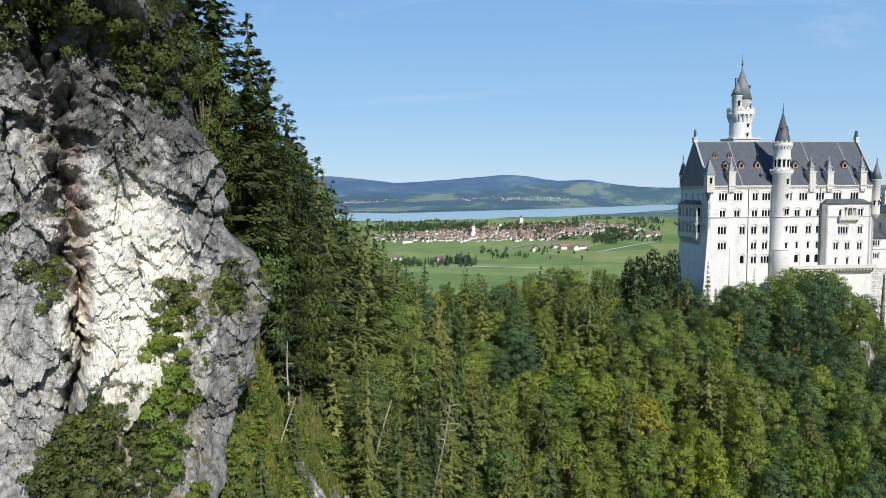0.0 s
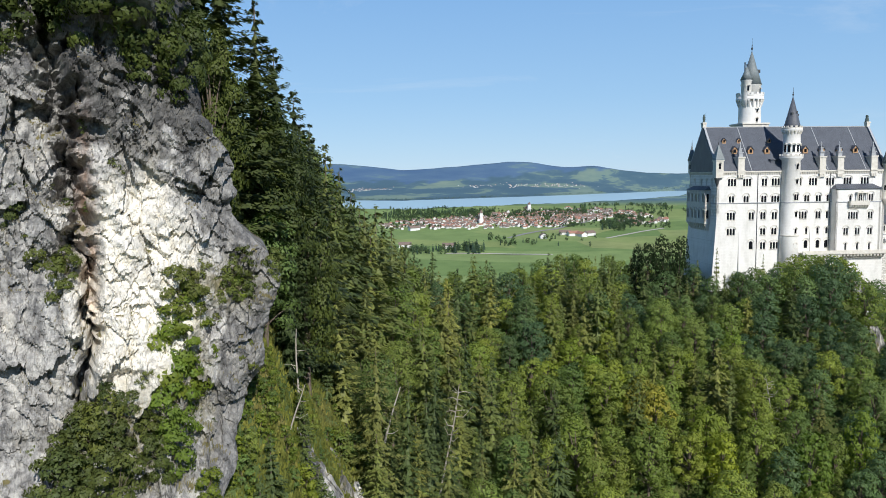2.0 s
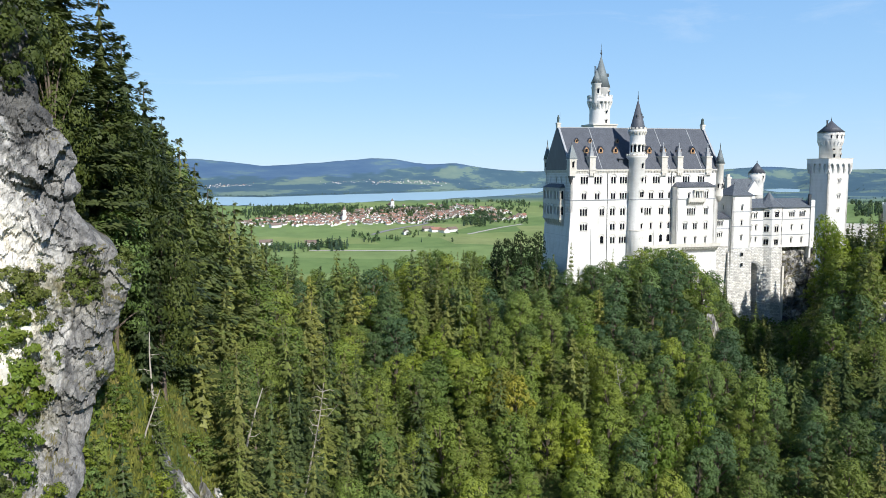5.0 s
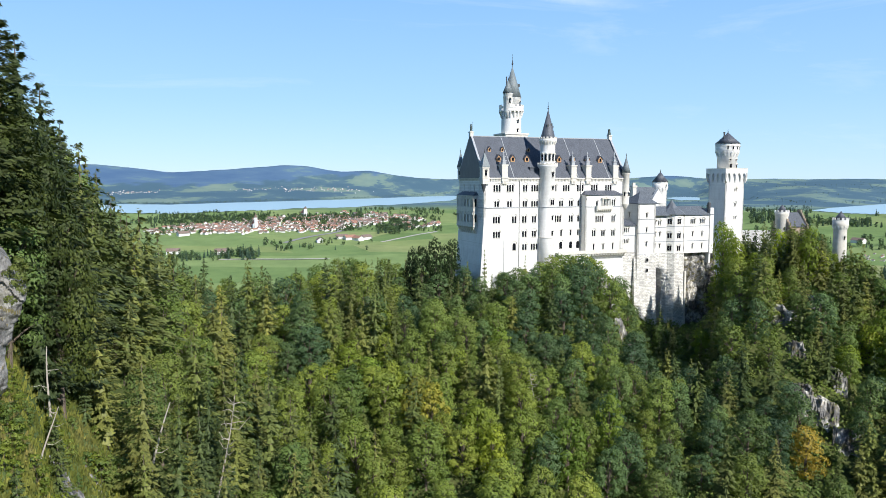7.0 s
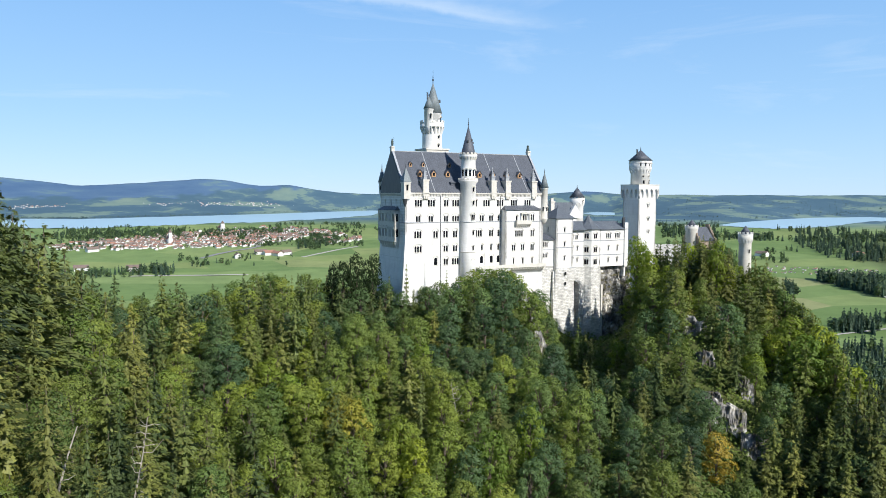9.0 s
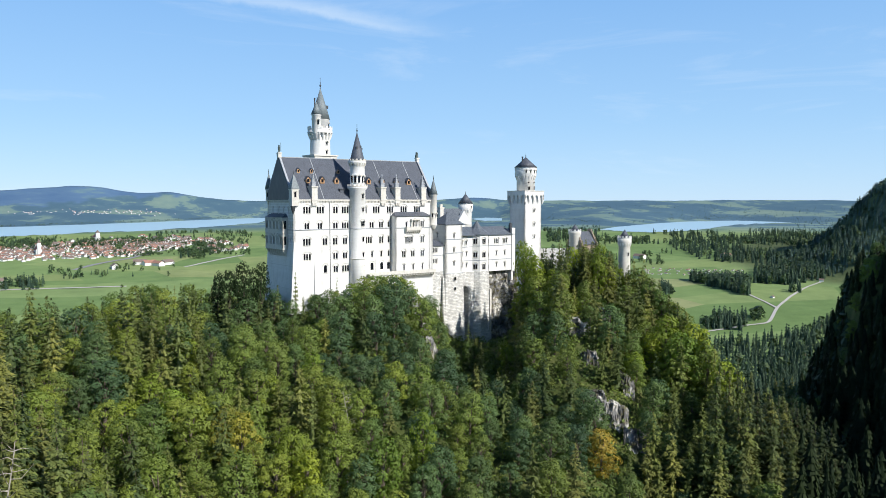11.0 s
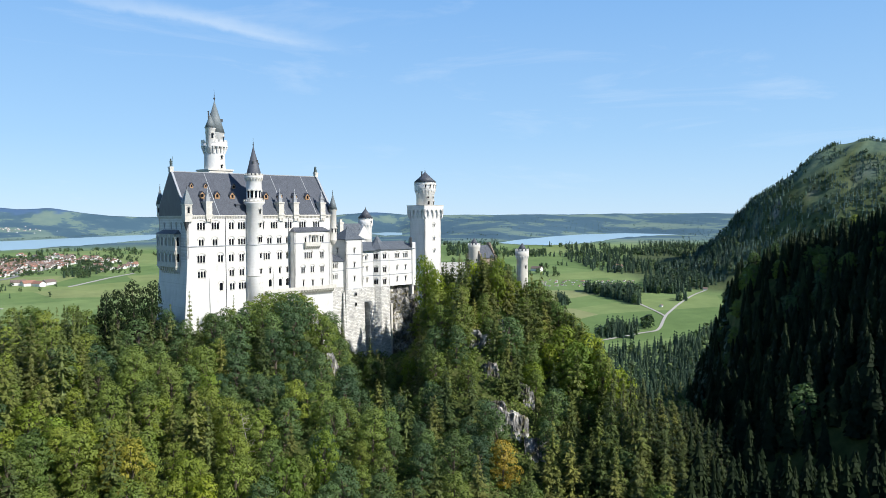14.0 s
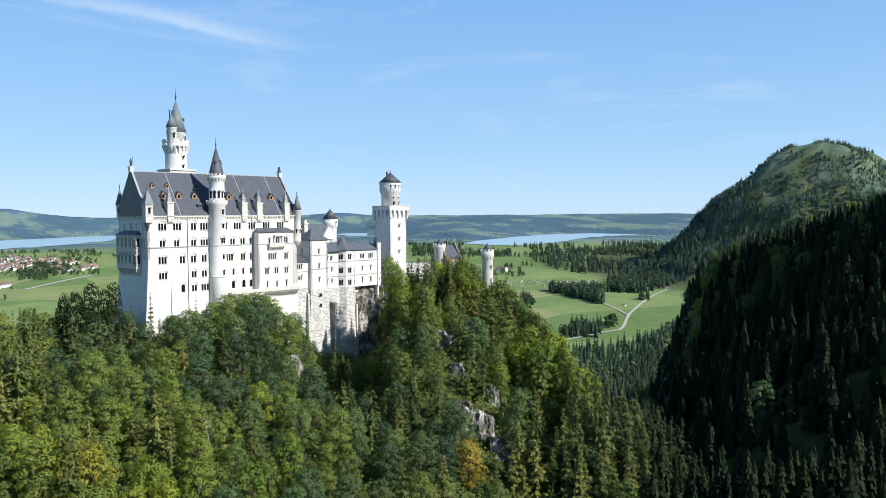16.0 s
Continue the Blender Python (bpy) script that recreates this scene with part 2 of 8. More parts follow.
def rock_material():
    """Weathered limestone: grey with dark stains, a fresh cream break, rust in the cleft, dry grass on ledges."""
    k = Mat("limestone", 0.9, 0.15)
    v = k.coords()
    grey = k.ramp(k.noise(0.7, 12, 0.76, k.coords((1, 1, 0.7)), 0.0), [(0.34, (0.12, 0.118, 0.116)), (0.43, (0.31, 0.305, 0.295)), (0.52, (0.53, 0.52, 0.495)), (0.66, (0.76, 0.74, 0.69))])
    streak = k.step(k.noise(0.5, 8, 0.7, k.coords((1, 1, 0.22)), 0.6), 0.52, 0.68)
    col = k.mix(streak, grey, (0.11, 0.11, 0.115))
    # dark lichen tone; high on the cliff it also carries painted shade
    lichen_shade = k.ramp(k.noise(0.7, 9, 0.7, v, 0.5), [(0.36, (0.025, 0.026, 0.027)), (0.5, (0.07, 0.069, 0.067)), (0.62, (0.14, 0.137, 0.13)), (0.76, (0.36, 0.35, 0.33))])
    col = k.mix(k.attr("weathered"), col, lichen_shade)
    fresh = k.attr("fresh")
    cream = k.ramp(k.noise(0.8, 12, 0.72, k.coords((1, 1, 0.7)), 0.0), [(0.26, (0.5, 0.485, 0.45)), (0.38, (0.72, 0.7, 0.64)), (0.52, (0.83, 0.795, 0.71)), (0.7, (0.84, 0.765, 0.61))])
    col = k.mix(fresh, col, cream)
    col = k.mix(k.attr("rust"), col, (0.36, 0.2, 0.12))
    # thin irregular cracks along the grain of the rock
    vein = k.math('ABSOLUTE', k.math('SUBTRACT', k.noise(0.42, 9, 0.62, k.coords((1.2, 1.2, 0.5), (0.3, 0.4, 0.0)), 0.0), 0.5))
    vein2 = k.math('ABSOLUTE', k.math('SUBTRACT', k.noise(0.9, 7, 0.6, k.coords((0.9, 0.9, 1.3), (0.5, 0.2, 0.3)), 0.0), 0.5))
    crack = k.math('MINIMUM', vein, k.math('ADD', vein2, 0.006))
    col = k.mix(k.ramp(crack, [(0.001, (0.5, 0.5, 0.5)), (0.006, (0, 0, 0))]), col, (0.12, 0.115, 0.11))
    # broken faces differ in tone
    wob = k.node("VectorMath")
    k.link(k.coords((1, 1, 0.75), (0.2, 0.35, 0.0)), wob.inputs[0])
    shake = k.node("TexNoise", Scale=1.3, Detail=5, Roughness=0.6)
    k.link(k.coords(), shake.inputs["Vector"])
    k.link(k.mix(1.0, shake.outputs["Color"], (0.7, 0.7, 0.7), 'MULTIPLY'), wob.inputs[1])
    c1, c2 = (k.node("SeparateColor") for _ in range(2))
    k.link(k.voronoi(0.55, wob.outputs[0], 'F1', "Color"), c1.inputs[0])
    k.link(k.voronoi(1.7, wob.outputs[0], 'F1', "Color"), c2.inputs[0])
    tones = k.math('ADD', k.math('MULTIPLY', c1.outputs[0], 0.5), k.math('MULTIPLY', c2.outputs[0], 0.5))
    col = k.mix(1.0, col, k.ramp(tones, [(0.15, (0.78, 0.78, 0.79)), (0.5, (0.97, 0.97, 0.97)), (0.85, (1.12, 1.11, 1.09))]), 'MULTIPLY')
    nz = k.math('ADD', k.normal_z(), k.math('MULTIPLY', k.math('SUBTRACT', k.noise(0.25, 5, 0.6, v), 0.5), 1.5))
    grassy = k.step(nz, 0.9, 1.05)
    dry = k.ramp(k.noise(1.4, 6, 0.7, v), [(0.3, (0.08, 0.085, 0.03)), (0.6, (0.2, 0.17, 0.08)), (0.8, (0.12, 0.15, 0.04))])
    col = k.mix(grassy, col, dry)
    col = k.mix(k.math('MULTIPLY', k.attr("turf"), k.step(k.noise(0.9, 8, 0.7, v), 0.4, 0.55)), col, dry)
    k.color(col)
    grain = k.noise(3.2, 12, 0.75, v, 0.2)
    pits = k.ramp(grain, [(0.34, (0.6, 0.59, 0.58)), (0.46, (1, 1, 1))])
    col = k.mix(k.math('SUBTRACT', 1.0, grassy), col, k.mix(1.0, col, pits, 'MULTIPLY'))
    k.color(col)
    h = k.math('ADD', k.math('ADD', k.math('MULTIPLY', k.noise(5.0, 10, 0.8, v), 0.5), k.math('MULTIPLY', grain, 0.35)), k.math('MULTIPLY', k.ramp(crack, [(0.002, (0, 0, 0)), (0.015, (1, 1, 1))]), 0.4))
    k.bump(k.math('ADD', h, k.math('MULTIPLY', tones, 0.7)), 0.5, 0.2)
    return k.m


LAND, WATER, ROCK = ground_material(), water_material(), rock_material()


# ---- mesh helpers ----
def tri_mesh(name, verts, tris, mats=(), smooth=False, **attributes):
    """A mesh from numpy arrays of corners and triangles; attributes are one number for each corner."""
    verts, tris = np.asarray(verts, np.float32), np.asarray(tris, np.int32)
    me = bpy.data.meshes.new(name)
    me.vertices.add(len(verts))
    me.vertices.foreach_set("co", verts.ravel())
    me.loops.add(tris.size)
    me.loops.foreach_set("vertex_index", tris.ravel())
    me.polygons.add(len(tris))
    me.polygons.foreach_set("loop_start", np.arange(0, tris.size, 3, dtype=np.int32))
    for m in mats:
        me.materials.append(m)
    for key, value in attributes.items():
        a = me.attributes.new(key, 'FLOAT', 'POINT')
        a.data.foreach_set("value", np.asarray(value, np.float32))
    me.update(calc_edges=True)
    me.polygons.foreach_set("use_smooth", np.full(len(tris), smooth))
    return me


def grid_tris(rows, cols, flip=False):
    i = np.arange(rows * cols).reshape(rows, cols)
    a, b, c, d = i[:-1, :-1].ravel(), i[:-1, 1:].ravel(), i[1:, 1:].ravel(), i[1:, :-1].ravel()
    t = np.concatenate([np.stack([a, b, c], 1), np.stack([a, c, d], 1)])
    return t[:, ::-1] if flip else t


def part(name, bm, material, parent=None, label="", smooth=False):
    """Link a bmesh as one mesh object under a thing or a part."""
    me = bpy.data.meshes.new(name)
    bm.to_mesh(me)
    bm.free()
    me.materials.append(material)
    if smooth:
        me.polygons.foreach_set("use_smooth", np.ones(len(me.polygons), bool))
    ob = new(name, me)
    ob.parent = parent
    if label:
        tagged(ob, label)
    return ob


def hash2(i, j, k=0):
    s = np.sin(i * 127.1 + j * 311.7 + k * 74.7) * 43758.5453
    return s - np.floor(s)


def vnoise(x, y, seed=0):
    """Smooth value noise in the plane, 0 to 1."""
    xi, yi = np.floor(x), np.floor(y)
    fx, fy = x - xi, y - yi
    fx, fy = fx * fx * (3 - 2 * fx), fy * fy * (3 - 2 * fy)
    a, b = hash2(xi, yi, seed), hash2(xi + 1, yi, seed)
    c, d = hash2(xi, yi + 1, seed), hash2(xi + 1, yi + 1, seed)
    return (a * (1 - fx) + b * fx) * (1 - fy) + (c * (1 - fx) + d * fx) * fy


def fbm(x, y, octaves=4, seed=0, gain=0.5):
    s, amp, tot = 0.0, 1.0, 0.0
    for o in range(octaves):
        s = s + amp * vnoise(x * 2 ** o, y * 2 ** o, seed + o)
        tot += amp
        amp *= gain
    return s / tot


# ---- the lie of the land (heights from the eye, metres) ----
LAKE = -90.0
RINGS = (40, 72, 92, 150, 200, 260, 320, 380, 520, 850)
SLOPES = {
    -36: (-62, -54, 6, 28, 30, 10, -30, -70, -130, -168),
    -27: (-70, -58, -46, -18, -12, -38, -72, -108, -150, -170),
    -20: (-82, -75, -70, -50, -42, -47, -78, -110, -150, -170),
    -8: (-90, -93, -95, -82, -68, -57, -50, -78, -130, -170),
    8: (-94, -100, -104, -96, -82, -66, -48, -38, -90, -170),
    22: (-98, -106, -111, -108, -95, -74, -47, -40, -80, -170),
    26: (-100, -108, -113, -112, -100, -78, -46, -36, -90, -170),
    32: (-104, -112, -117, -120, -112, -86, -64, -76, -120, -172),
    39: (-100, -107, -111, -112, -92, -84, -120, -140, -160, -172),
    43: (-96, -102, -104, -98, -76, -100, -126, -98, -38, -140),
    55: (-60, -66, -70, -80, -80, -72, -56, -32, 2, 20),
}


# the wooded hill over the valley
HILL_D = 1900.0
HILL_K = HILL_D / 1500
HILL_X, HILL_Y = HILL_D * math.sin(radians(50.5)), HILL_D * math.cos(radians(50.5))


def plain(d):
    return np.interp(d, (850, 2300), (-172, LAKE))


def far_rise(az):
    """The skyline beyond the lakes."""
    ridge = np.interp(az, (-40, -24.4, -22.2, -19.7, -17.4, -14.6, -11.8, -10, -7.7, -5.6, -3.5, -1.9, 0.7, 13, 15, 16.6, 18.7, 24, 38, 45),
                      (60, 93, 74, 47, 57, 75, 94, 86, 53, 63, 32, 14, 7, 8, 20, 31, 12, 8, 9, 5))
    return ridge + (fbm(az * 0.9, az * 0, 4, 15) - 0.5) * 7


def far_shore(az):
    return np.interp(az, (-30, -23, -19.7, -15.5, -11.2, -7, -2.9, 0.6, 4, 8, 14, 16, 18.5, 21, 26, 29, 32, 36, 39, 45),
                     (3100, 3080, 2960, 3140, 3340, 3600, 4040, 4450, 4200, 3950, 4000, 4380, 4380, 3700, 3000, 3300, 3800, 4000, 3800, 3500))


def near_bank(az):
    n = np.interp(az, (-30, -23, -19.7, -15.5, -11.2, -7, -2.9, 0.6, 1.6), (2300, 2270, 2160, 2290, 2450, 2550, 2830, 3370, 4300))
    return n * (1 + (fbm(az * 1.3, az * 0, 3, 2) - 0.5) * 0.035)


def land(x, y):
    """Height of the ground."""
    d, az = np.hypot(x, y), np.degrees(np.arctan2(x, y))
    cols = np.array(sorted(SLOPES), float)
    tab = np.array([SLOPES[c] for c in sorted(SLOPES)], float)
    cols = np.concatenate([[cols[-1] - 360], cols, [cols[0] + 360]])
    tab = np.concatenate([tab[-1:], tab, tab[:1]])
    j = np.clip(np.searchsorted(cols, az) - 1, 0, len(cols) - 2)
    f = np.clip((az - cols[j]) / (cols[j + 1] - cols[j]), 0, 1)
    r = np.array(RINGS, float)
    i = np.clip(np.searchsorted(r, d) - 1, 0, len(r) - 2)
    g = np.clip((d - r[i]) / (r[i + 1] - r[i]), 0, 1)
    near = (tab[j, i] * (1 - g) + tab[j, i + 1] * g) * (1 - f) + (tab[j + 1, i] * (1 - g) + tab[j + 1, i + 1] * g) * f
    w0 = np.clip(d / 36, 0, 1)
    near = near * w0 - 84 * (1 - w0)
    near = near + (fbm(x / 38, y / 38, 4, 3) - 0.5) * 14 * np.clip((d - 90) / 60, 0, 1) * np.clip((900 - d) / 300, 0, 1)
    w = np.clip((d - 520) / 330, 0, 1)
    w = w * w * (3 - 2 * w)
    z = near * (1 - w) + plain(d) * w + (fbm(x / 150, y / 150, 3, 9) - 0.5) * 5 * w * np.clip((2300 - d) / 400, 0, 1)
    # the wooded hill over the valley
    q = np.hypot(x - HILL_X, y - HILL_Y) / HILL_K
    dome = np.interp(q, (0, 47, 86, 126, 161, 191, 215, 239, 289, 340, 420, 500), (129, 117, 92, 59, 34, 9, -24, -50, -82, -106, -150, -210)) + (fbm(x / 120, y / 120, 5, 5) - 0.5) * 34 - np.abs(fbm(x / 55, y / 55, 3, 14) - 0.5) * 34 + 5
    z = np.maximum(z, np.where(q < 500, dome * HILL_K, -999))
    # steep mountain and ridge by the gorge, out of view, shaped to shade it
    z = z + 248 * np.exp(-((x - 540) ** 2 + (y - 60) ** 2) / (2 * 105 ** 2))
    s_, p_ = 0.695 * x - 0.719 * y, 0.719 * x + 0.695 * y
    z = np.maximum(z, np.interp(p_, (60, 110, 150, 200, 240, 264, 300, 340, 420), (-60, 40, 68, 72, 78, 112, 118, 125, -60)) - 0.75 * np.abs(s_ - 251))
    # the gully under the bower wing
    z = z - 34 * np.exp(-((az - 17.0) / 3.6) ** 4) * np.clip((d - 235) / 75, 0, 1) * np.clip((440 - d) / 20, 0, 1)
    # the near bank of the broad lake
    bank = near_bank(az)
    t = np.clip(1 - (bank - d) / 150, 0, 1) * (d < bank) * (az > -34) * (az < 1.4)
    z = z + np.maximum(LAKE + 1.5 - z, 0) * t
    # rising farmland and hills beyond the water
    fs = far_shore(az)
    up = np.clip((d - fs) / (4850 - fs), 0, 1)
    rise = far_rise(az)
    z = np.where(d > fs, LAKE + (rise * 0 + 92) * up ** 1.1 + (rise - 2) * np.clip((up - 0.45) / 0.55, 0, 1) ** 1.6, z)
    return z


def build_ground():
    az = np.radians(np.concatenate([np.arange(-180, -58, 3.0), np.arange(-58, 60, 0.42), np.arange(60, 180.1, 3.0)]))
    d = np.concatenate([[0.02, 8, 16, 24, 32], np.arange(40, 460, 5.5), np.arange(460, 1000, 13.0), np.arange(1000, 2300, 30.0), np.arange(2300, 4860, 36.0), [4870, 4900, 4940]])
    A, D = np.meshgrid(az, d)
    X, Y = D * np.sin(A), D * np.cos(A)
    Z = land(X, Y)
    Z[-3:] = Z[-4] - np.array([8, 40, 120])[:, None]
    adeg = np.degrees(A)
    steep = np.clip((520 - D + 120 * (fbm(X / 80, Y / 80, 3, 8) - 0.5)) / 60, 0, 1)
    steep = np.maximum(steep, np.clip((adeg - 42) / 3, 0, 1) * (D < 1250))
    q = np.hypot(X - HILL_X, Y - HILL_Y) / HILL_K
    steep = np.maximum(steep, np.clip((430 - q) / 40, 0, 1) * np.clip((fbm(X / 60, Y / 60, 3, 12) - 0.33) / 0.1 + (q - 190) / 60, 0.05, 0.75))
    steep = steep * (1 - 0.4 * np.clip((adeg + 39) / 2, 0, 1) * np.clip((-19 - adeg) / 3, 0, 1) * np.clip((140 - D) / 20, 0, 1))
    # bare rock on the hill
    up_el = np.degrees(np.arctan2(Z, D))
    crag = sum(np.exp(-((adeg - a) / w) ** 2 - ((up_el - e) / h) ** 2) for a, e, w, h in ((50.7, 2.5, 0.8, 0.35), (43.9, -0.55, 0.4, 0.3), (45.4, 0.4, 0.35, 0.3), (47.5, 1.6, 0.4, 0.25)))
    crag = np.clip((crag + 0.9 * (fbm(X / 14, Y / 14, 3, 44) - 0.5)) * 1.7 - 0.35, 0, 1) * (q < 330)
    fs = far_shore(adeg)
    # share of the haze-tinted colours, rising with distance
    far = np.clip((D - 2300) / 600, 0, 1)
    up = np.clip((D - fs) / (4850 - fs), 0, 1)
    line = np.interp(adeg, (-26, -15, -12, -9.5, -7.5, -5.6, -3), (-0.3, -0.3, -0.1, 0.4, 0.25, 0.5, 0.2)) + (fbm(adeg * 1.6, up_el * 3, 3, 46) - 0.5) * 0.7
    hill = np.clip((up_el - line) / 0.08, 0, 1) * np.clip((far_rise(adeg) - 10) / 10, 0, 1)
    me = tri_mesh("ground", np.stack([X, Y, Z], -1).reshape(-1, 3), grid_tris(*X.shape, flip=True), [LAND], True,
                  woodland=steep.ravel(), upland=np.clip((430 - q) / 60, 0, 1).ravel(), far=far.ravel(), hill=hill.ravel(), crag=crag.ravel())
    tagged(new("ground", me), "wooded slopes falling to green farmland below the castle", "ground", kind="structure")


build_ground()


def lake(near, shore, a0, a1, label):
    """A flat sheet of water between two shores, given as distances over the compass."""
    a = np.linspace(a0, a1, 160)
    ends = np.clip(np.minimum(a - a0, a1 - a) / 0.8, 0, 1)
    n = near(a) * (1 + (fbm(a * 1.7, a * 0 + 3, 4, 6) - 0.5) * 0.05 * ends)
    f = np.maximum(shore(a) * (1 + (fbm(a * 0.9, a * 0 + 5, 3, 4) - 0.5) * 0.02), n + 3)
    t = np.linspace(0, 1, 6)[:, None]
    D = n + (f - n) * t
    A = np.radians(np.broadcast_to(a, D.shape))
    V = np.stack([D * np.sin(A), D * np.cos(A), np.full_like(D, LAKE + 1.2)], -1).reshape(-1, 3)
    tagged(new("water", tri_mesh("water", V, grid_tris(*D.shape, flip=True), [WATER], True)), label, "lake", kind="structure")


lake(near_bank, lambda a: far_shore(a) + 30, -34, 1.4, "broad calm blue lake beyond the villages")
lake(lambda a: np.interp(a, (16.2, 17.4, 18.6), (4000, 3560, 3650)), lambda a: np.interp(a, (16.2, 17.4, 18.6), (4020, 4330, 4200)), 16.2, 18.6, "small pale bay of water among woods")
lake(lambda a: np.interp(a, (25.8, 27, 29.4, 32.7, 35.2, 38.8), (2500, 2400, 2300, 2530, 3160, 3600)), lambda a: np.interp(a, (25.8, 27, 28.6, 31.5, 35.2, 38.8), (2510, 2780, 3050, 3560, 3840, 3610)), 25.8, 38.8, "pale blue lake among fields and woods")


# ---- trees ----
def tube(points, radii, sides=6):
    """A tapered limb through points, as corners and triangles."""
    V, T = [], []
    pts = [np.asarray(p, float) for p in points]
    for i, (p, r) in enumerate(zip(pts, radii)):
        d = pts[min(i + 1, len(pts) - 1)] - pts[max(i - 1, 0)]
        d = d / (np.linalg.norm(d) + 1e-9)
        a = np.cross(d, (0.3, 0.9, 0.1))
        a = a / np.linalg.norm(a)
        b = np.cross(d, a)
        for k in range(sides):
            w = 2 * math.pi * k / sides
            V.append(p + r * (math.cos(w) * a + math.sin(w) * b))
    for i in range(len(pts) - 1):
        for k in range(sides):
            q, s = i * sides + k, i * sides + (k + 1) % sides
            T += [(q, s, s + sides), (q, s + sides, q + sides)]
    return np.array(V), np.array(T)


def merged(pieces):
    V, T, n = [], [], 0
    for v, t in pieces:
        V.append(v)
        T.append(t + n)
        n += len(v)
    return np.concatenate(V), np.concatenate(T)


def conifer(h, rng, boughs, per, width, bare, size, droop=0.3, ragged=0.35):
    """Trunk and needle crown of a spruce: boughs in loose whorls, each a drooping fan of small sprays."""
    trunk = tube([(0, 0, -1.5), (rng.normal(0, .05), 0, h * 0.5), (0, 0, h * 0.98)], [h * 0.014, h * 0.009, h * 0.001], 6)
    whorls = max(9, int(boughs / 9))
    f = np.where(rng.uniform(0, 1, boughs) < 0.62, 1 - np.sqrt(rng.uniform(0, 1, boughs)), rng.uniform(0.45, 1, boughs))
    f = bare + (0.985 - bare) * (np.round(f * whorls) + rng.normal(0, 0.16, boughs)) / whorls
    f = np.clip(f, bare, 0.985)
    w = rng.uniform(0, 2 * np.pi, boughs)
    lop = 1 + 0.16 * np.sin(w * 2 + f * 9 + rng.uniform(0, 6)) + 0.1 * np.sin(w * 3 - f * 17)
    r = (h * width * (1 - f) ** 0.82 * np.clip((f - bare) / 0.1 + 0.62, 0, 1) * lop * rng.uniform(1 - ragged, 1.12, boughs) + 0.14)
    n = np.maximum(4, (per * (0.45 + 0.95 * (1 - f))).astype(int))
    i = np.repeat(np.arange(boughs), n)
    m = len(i)
    a = rng.uniform(0.12, 1, m) ** 0.62
    fan = rng.uniform(-1, 1, m) * 0.3 * (1.15 - a)
    ang = w[i] + fan
    out = np.stack([np.cos(ang), np.sin(ang), np.zeros(m)], -1)
    side = np.stack([-np.sin(ang), np.cos(ang), np.zeros(m)], -1)
    rr = r[i]
    z = f[i] * h + rr * a * (0.28 * f[i] - droop + 0.16 * a) + rng.normal(0, 0.32, m) * size
    p = out * (rr * a)[:, None] + np.array([0, 0, 1]) * z[:, None]
    sz = (size * rng.uniform(0.65, 1.3, m) * (0.55 + 0.55 * (1 - f[i])))[:, None]
    dip = rng.uniform(0.15, 1.25, m)[:, None]
    tip = p + out * sz * 1.15 + side * sz * rng.normal(0, 0.35, (m, 1)) - np.array([0, 0, 1]) * sz * dip
    roll = rng.normal(0, 0.3, (m, 1)) * np.array([0, 0, 1])
    V = np.stack([p + (side + roll) * sz * 0.6 - out * sz * 0.4, tip, p - (side + roll) * sz * 0.6 - out * sz * 0.4], 1).reshape(-1, 3)
    return trunk, (V, np.arange(len(V)).reshape(-1, 3)[:, ::-1])


def skirts(h, rng, levels, per, width, bare):
    """Dense ragged tiers of needles round a spruce's stem."""
    P = []
    for lv in range(levels):
        f = bare + (0.93 - bare) * lv / levels
        r = h * width * (1 - f) ** 0.8 + 0.03
        turn = rng.uniform(0, 6.28)
        for b in range(per):
            w0, w1 = turn + 2 * math.pi * b / per, turn + 2 * math.pi * (b + 1.25) / per
            q0, q1 = r * rng.uniform(0.6, 1.1), r * rng.uniform(0.6, 1.1)
            P += [(0, 0, f * h + r * 1.1 + 0.02 * h), (math.cos(w0) * q0, math.sin(w0) * q0, f * h - 0.3 * q0 + rng.uniform(-0.2, 0.2) * r),
                  (math.cos(w1) * q1, math.sin(w1) * q1, f * h - 0.3 * q1 + rng.uniform(-0.2, 0.2) * r)]
    V = np.array(P)
    return V, np.arange(len(V)).reshape(-1, 3)


def full_spruce(h, rng, boughs, per, width, bare, size, tiers, around, droop=0.3, ragged=0.35):
    trunk, twigs = conifer(h, rng, boughs, per, width, bare, size, droop, ragged)
    return trunk, merged([skirts(h, rng, tiers, around, width * 0.3, bare), twigs])


def far_spruce(h, rng, tiers, around, width):
    return tube([(0, 0, -1.5), (0, 0, h * 0.9)], [h * 0.012, h * 0.003], 4), skirts(h, rng, tiers, around, width, 0.03)


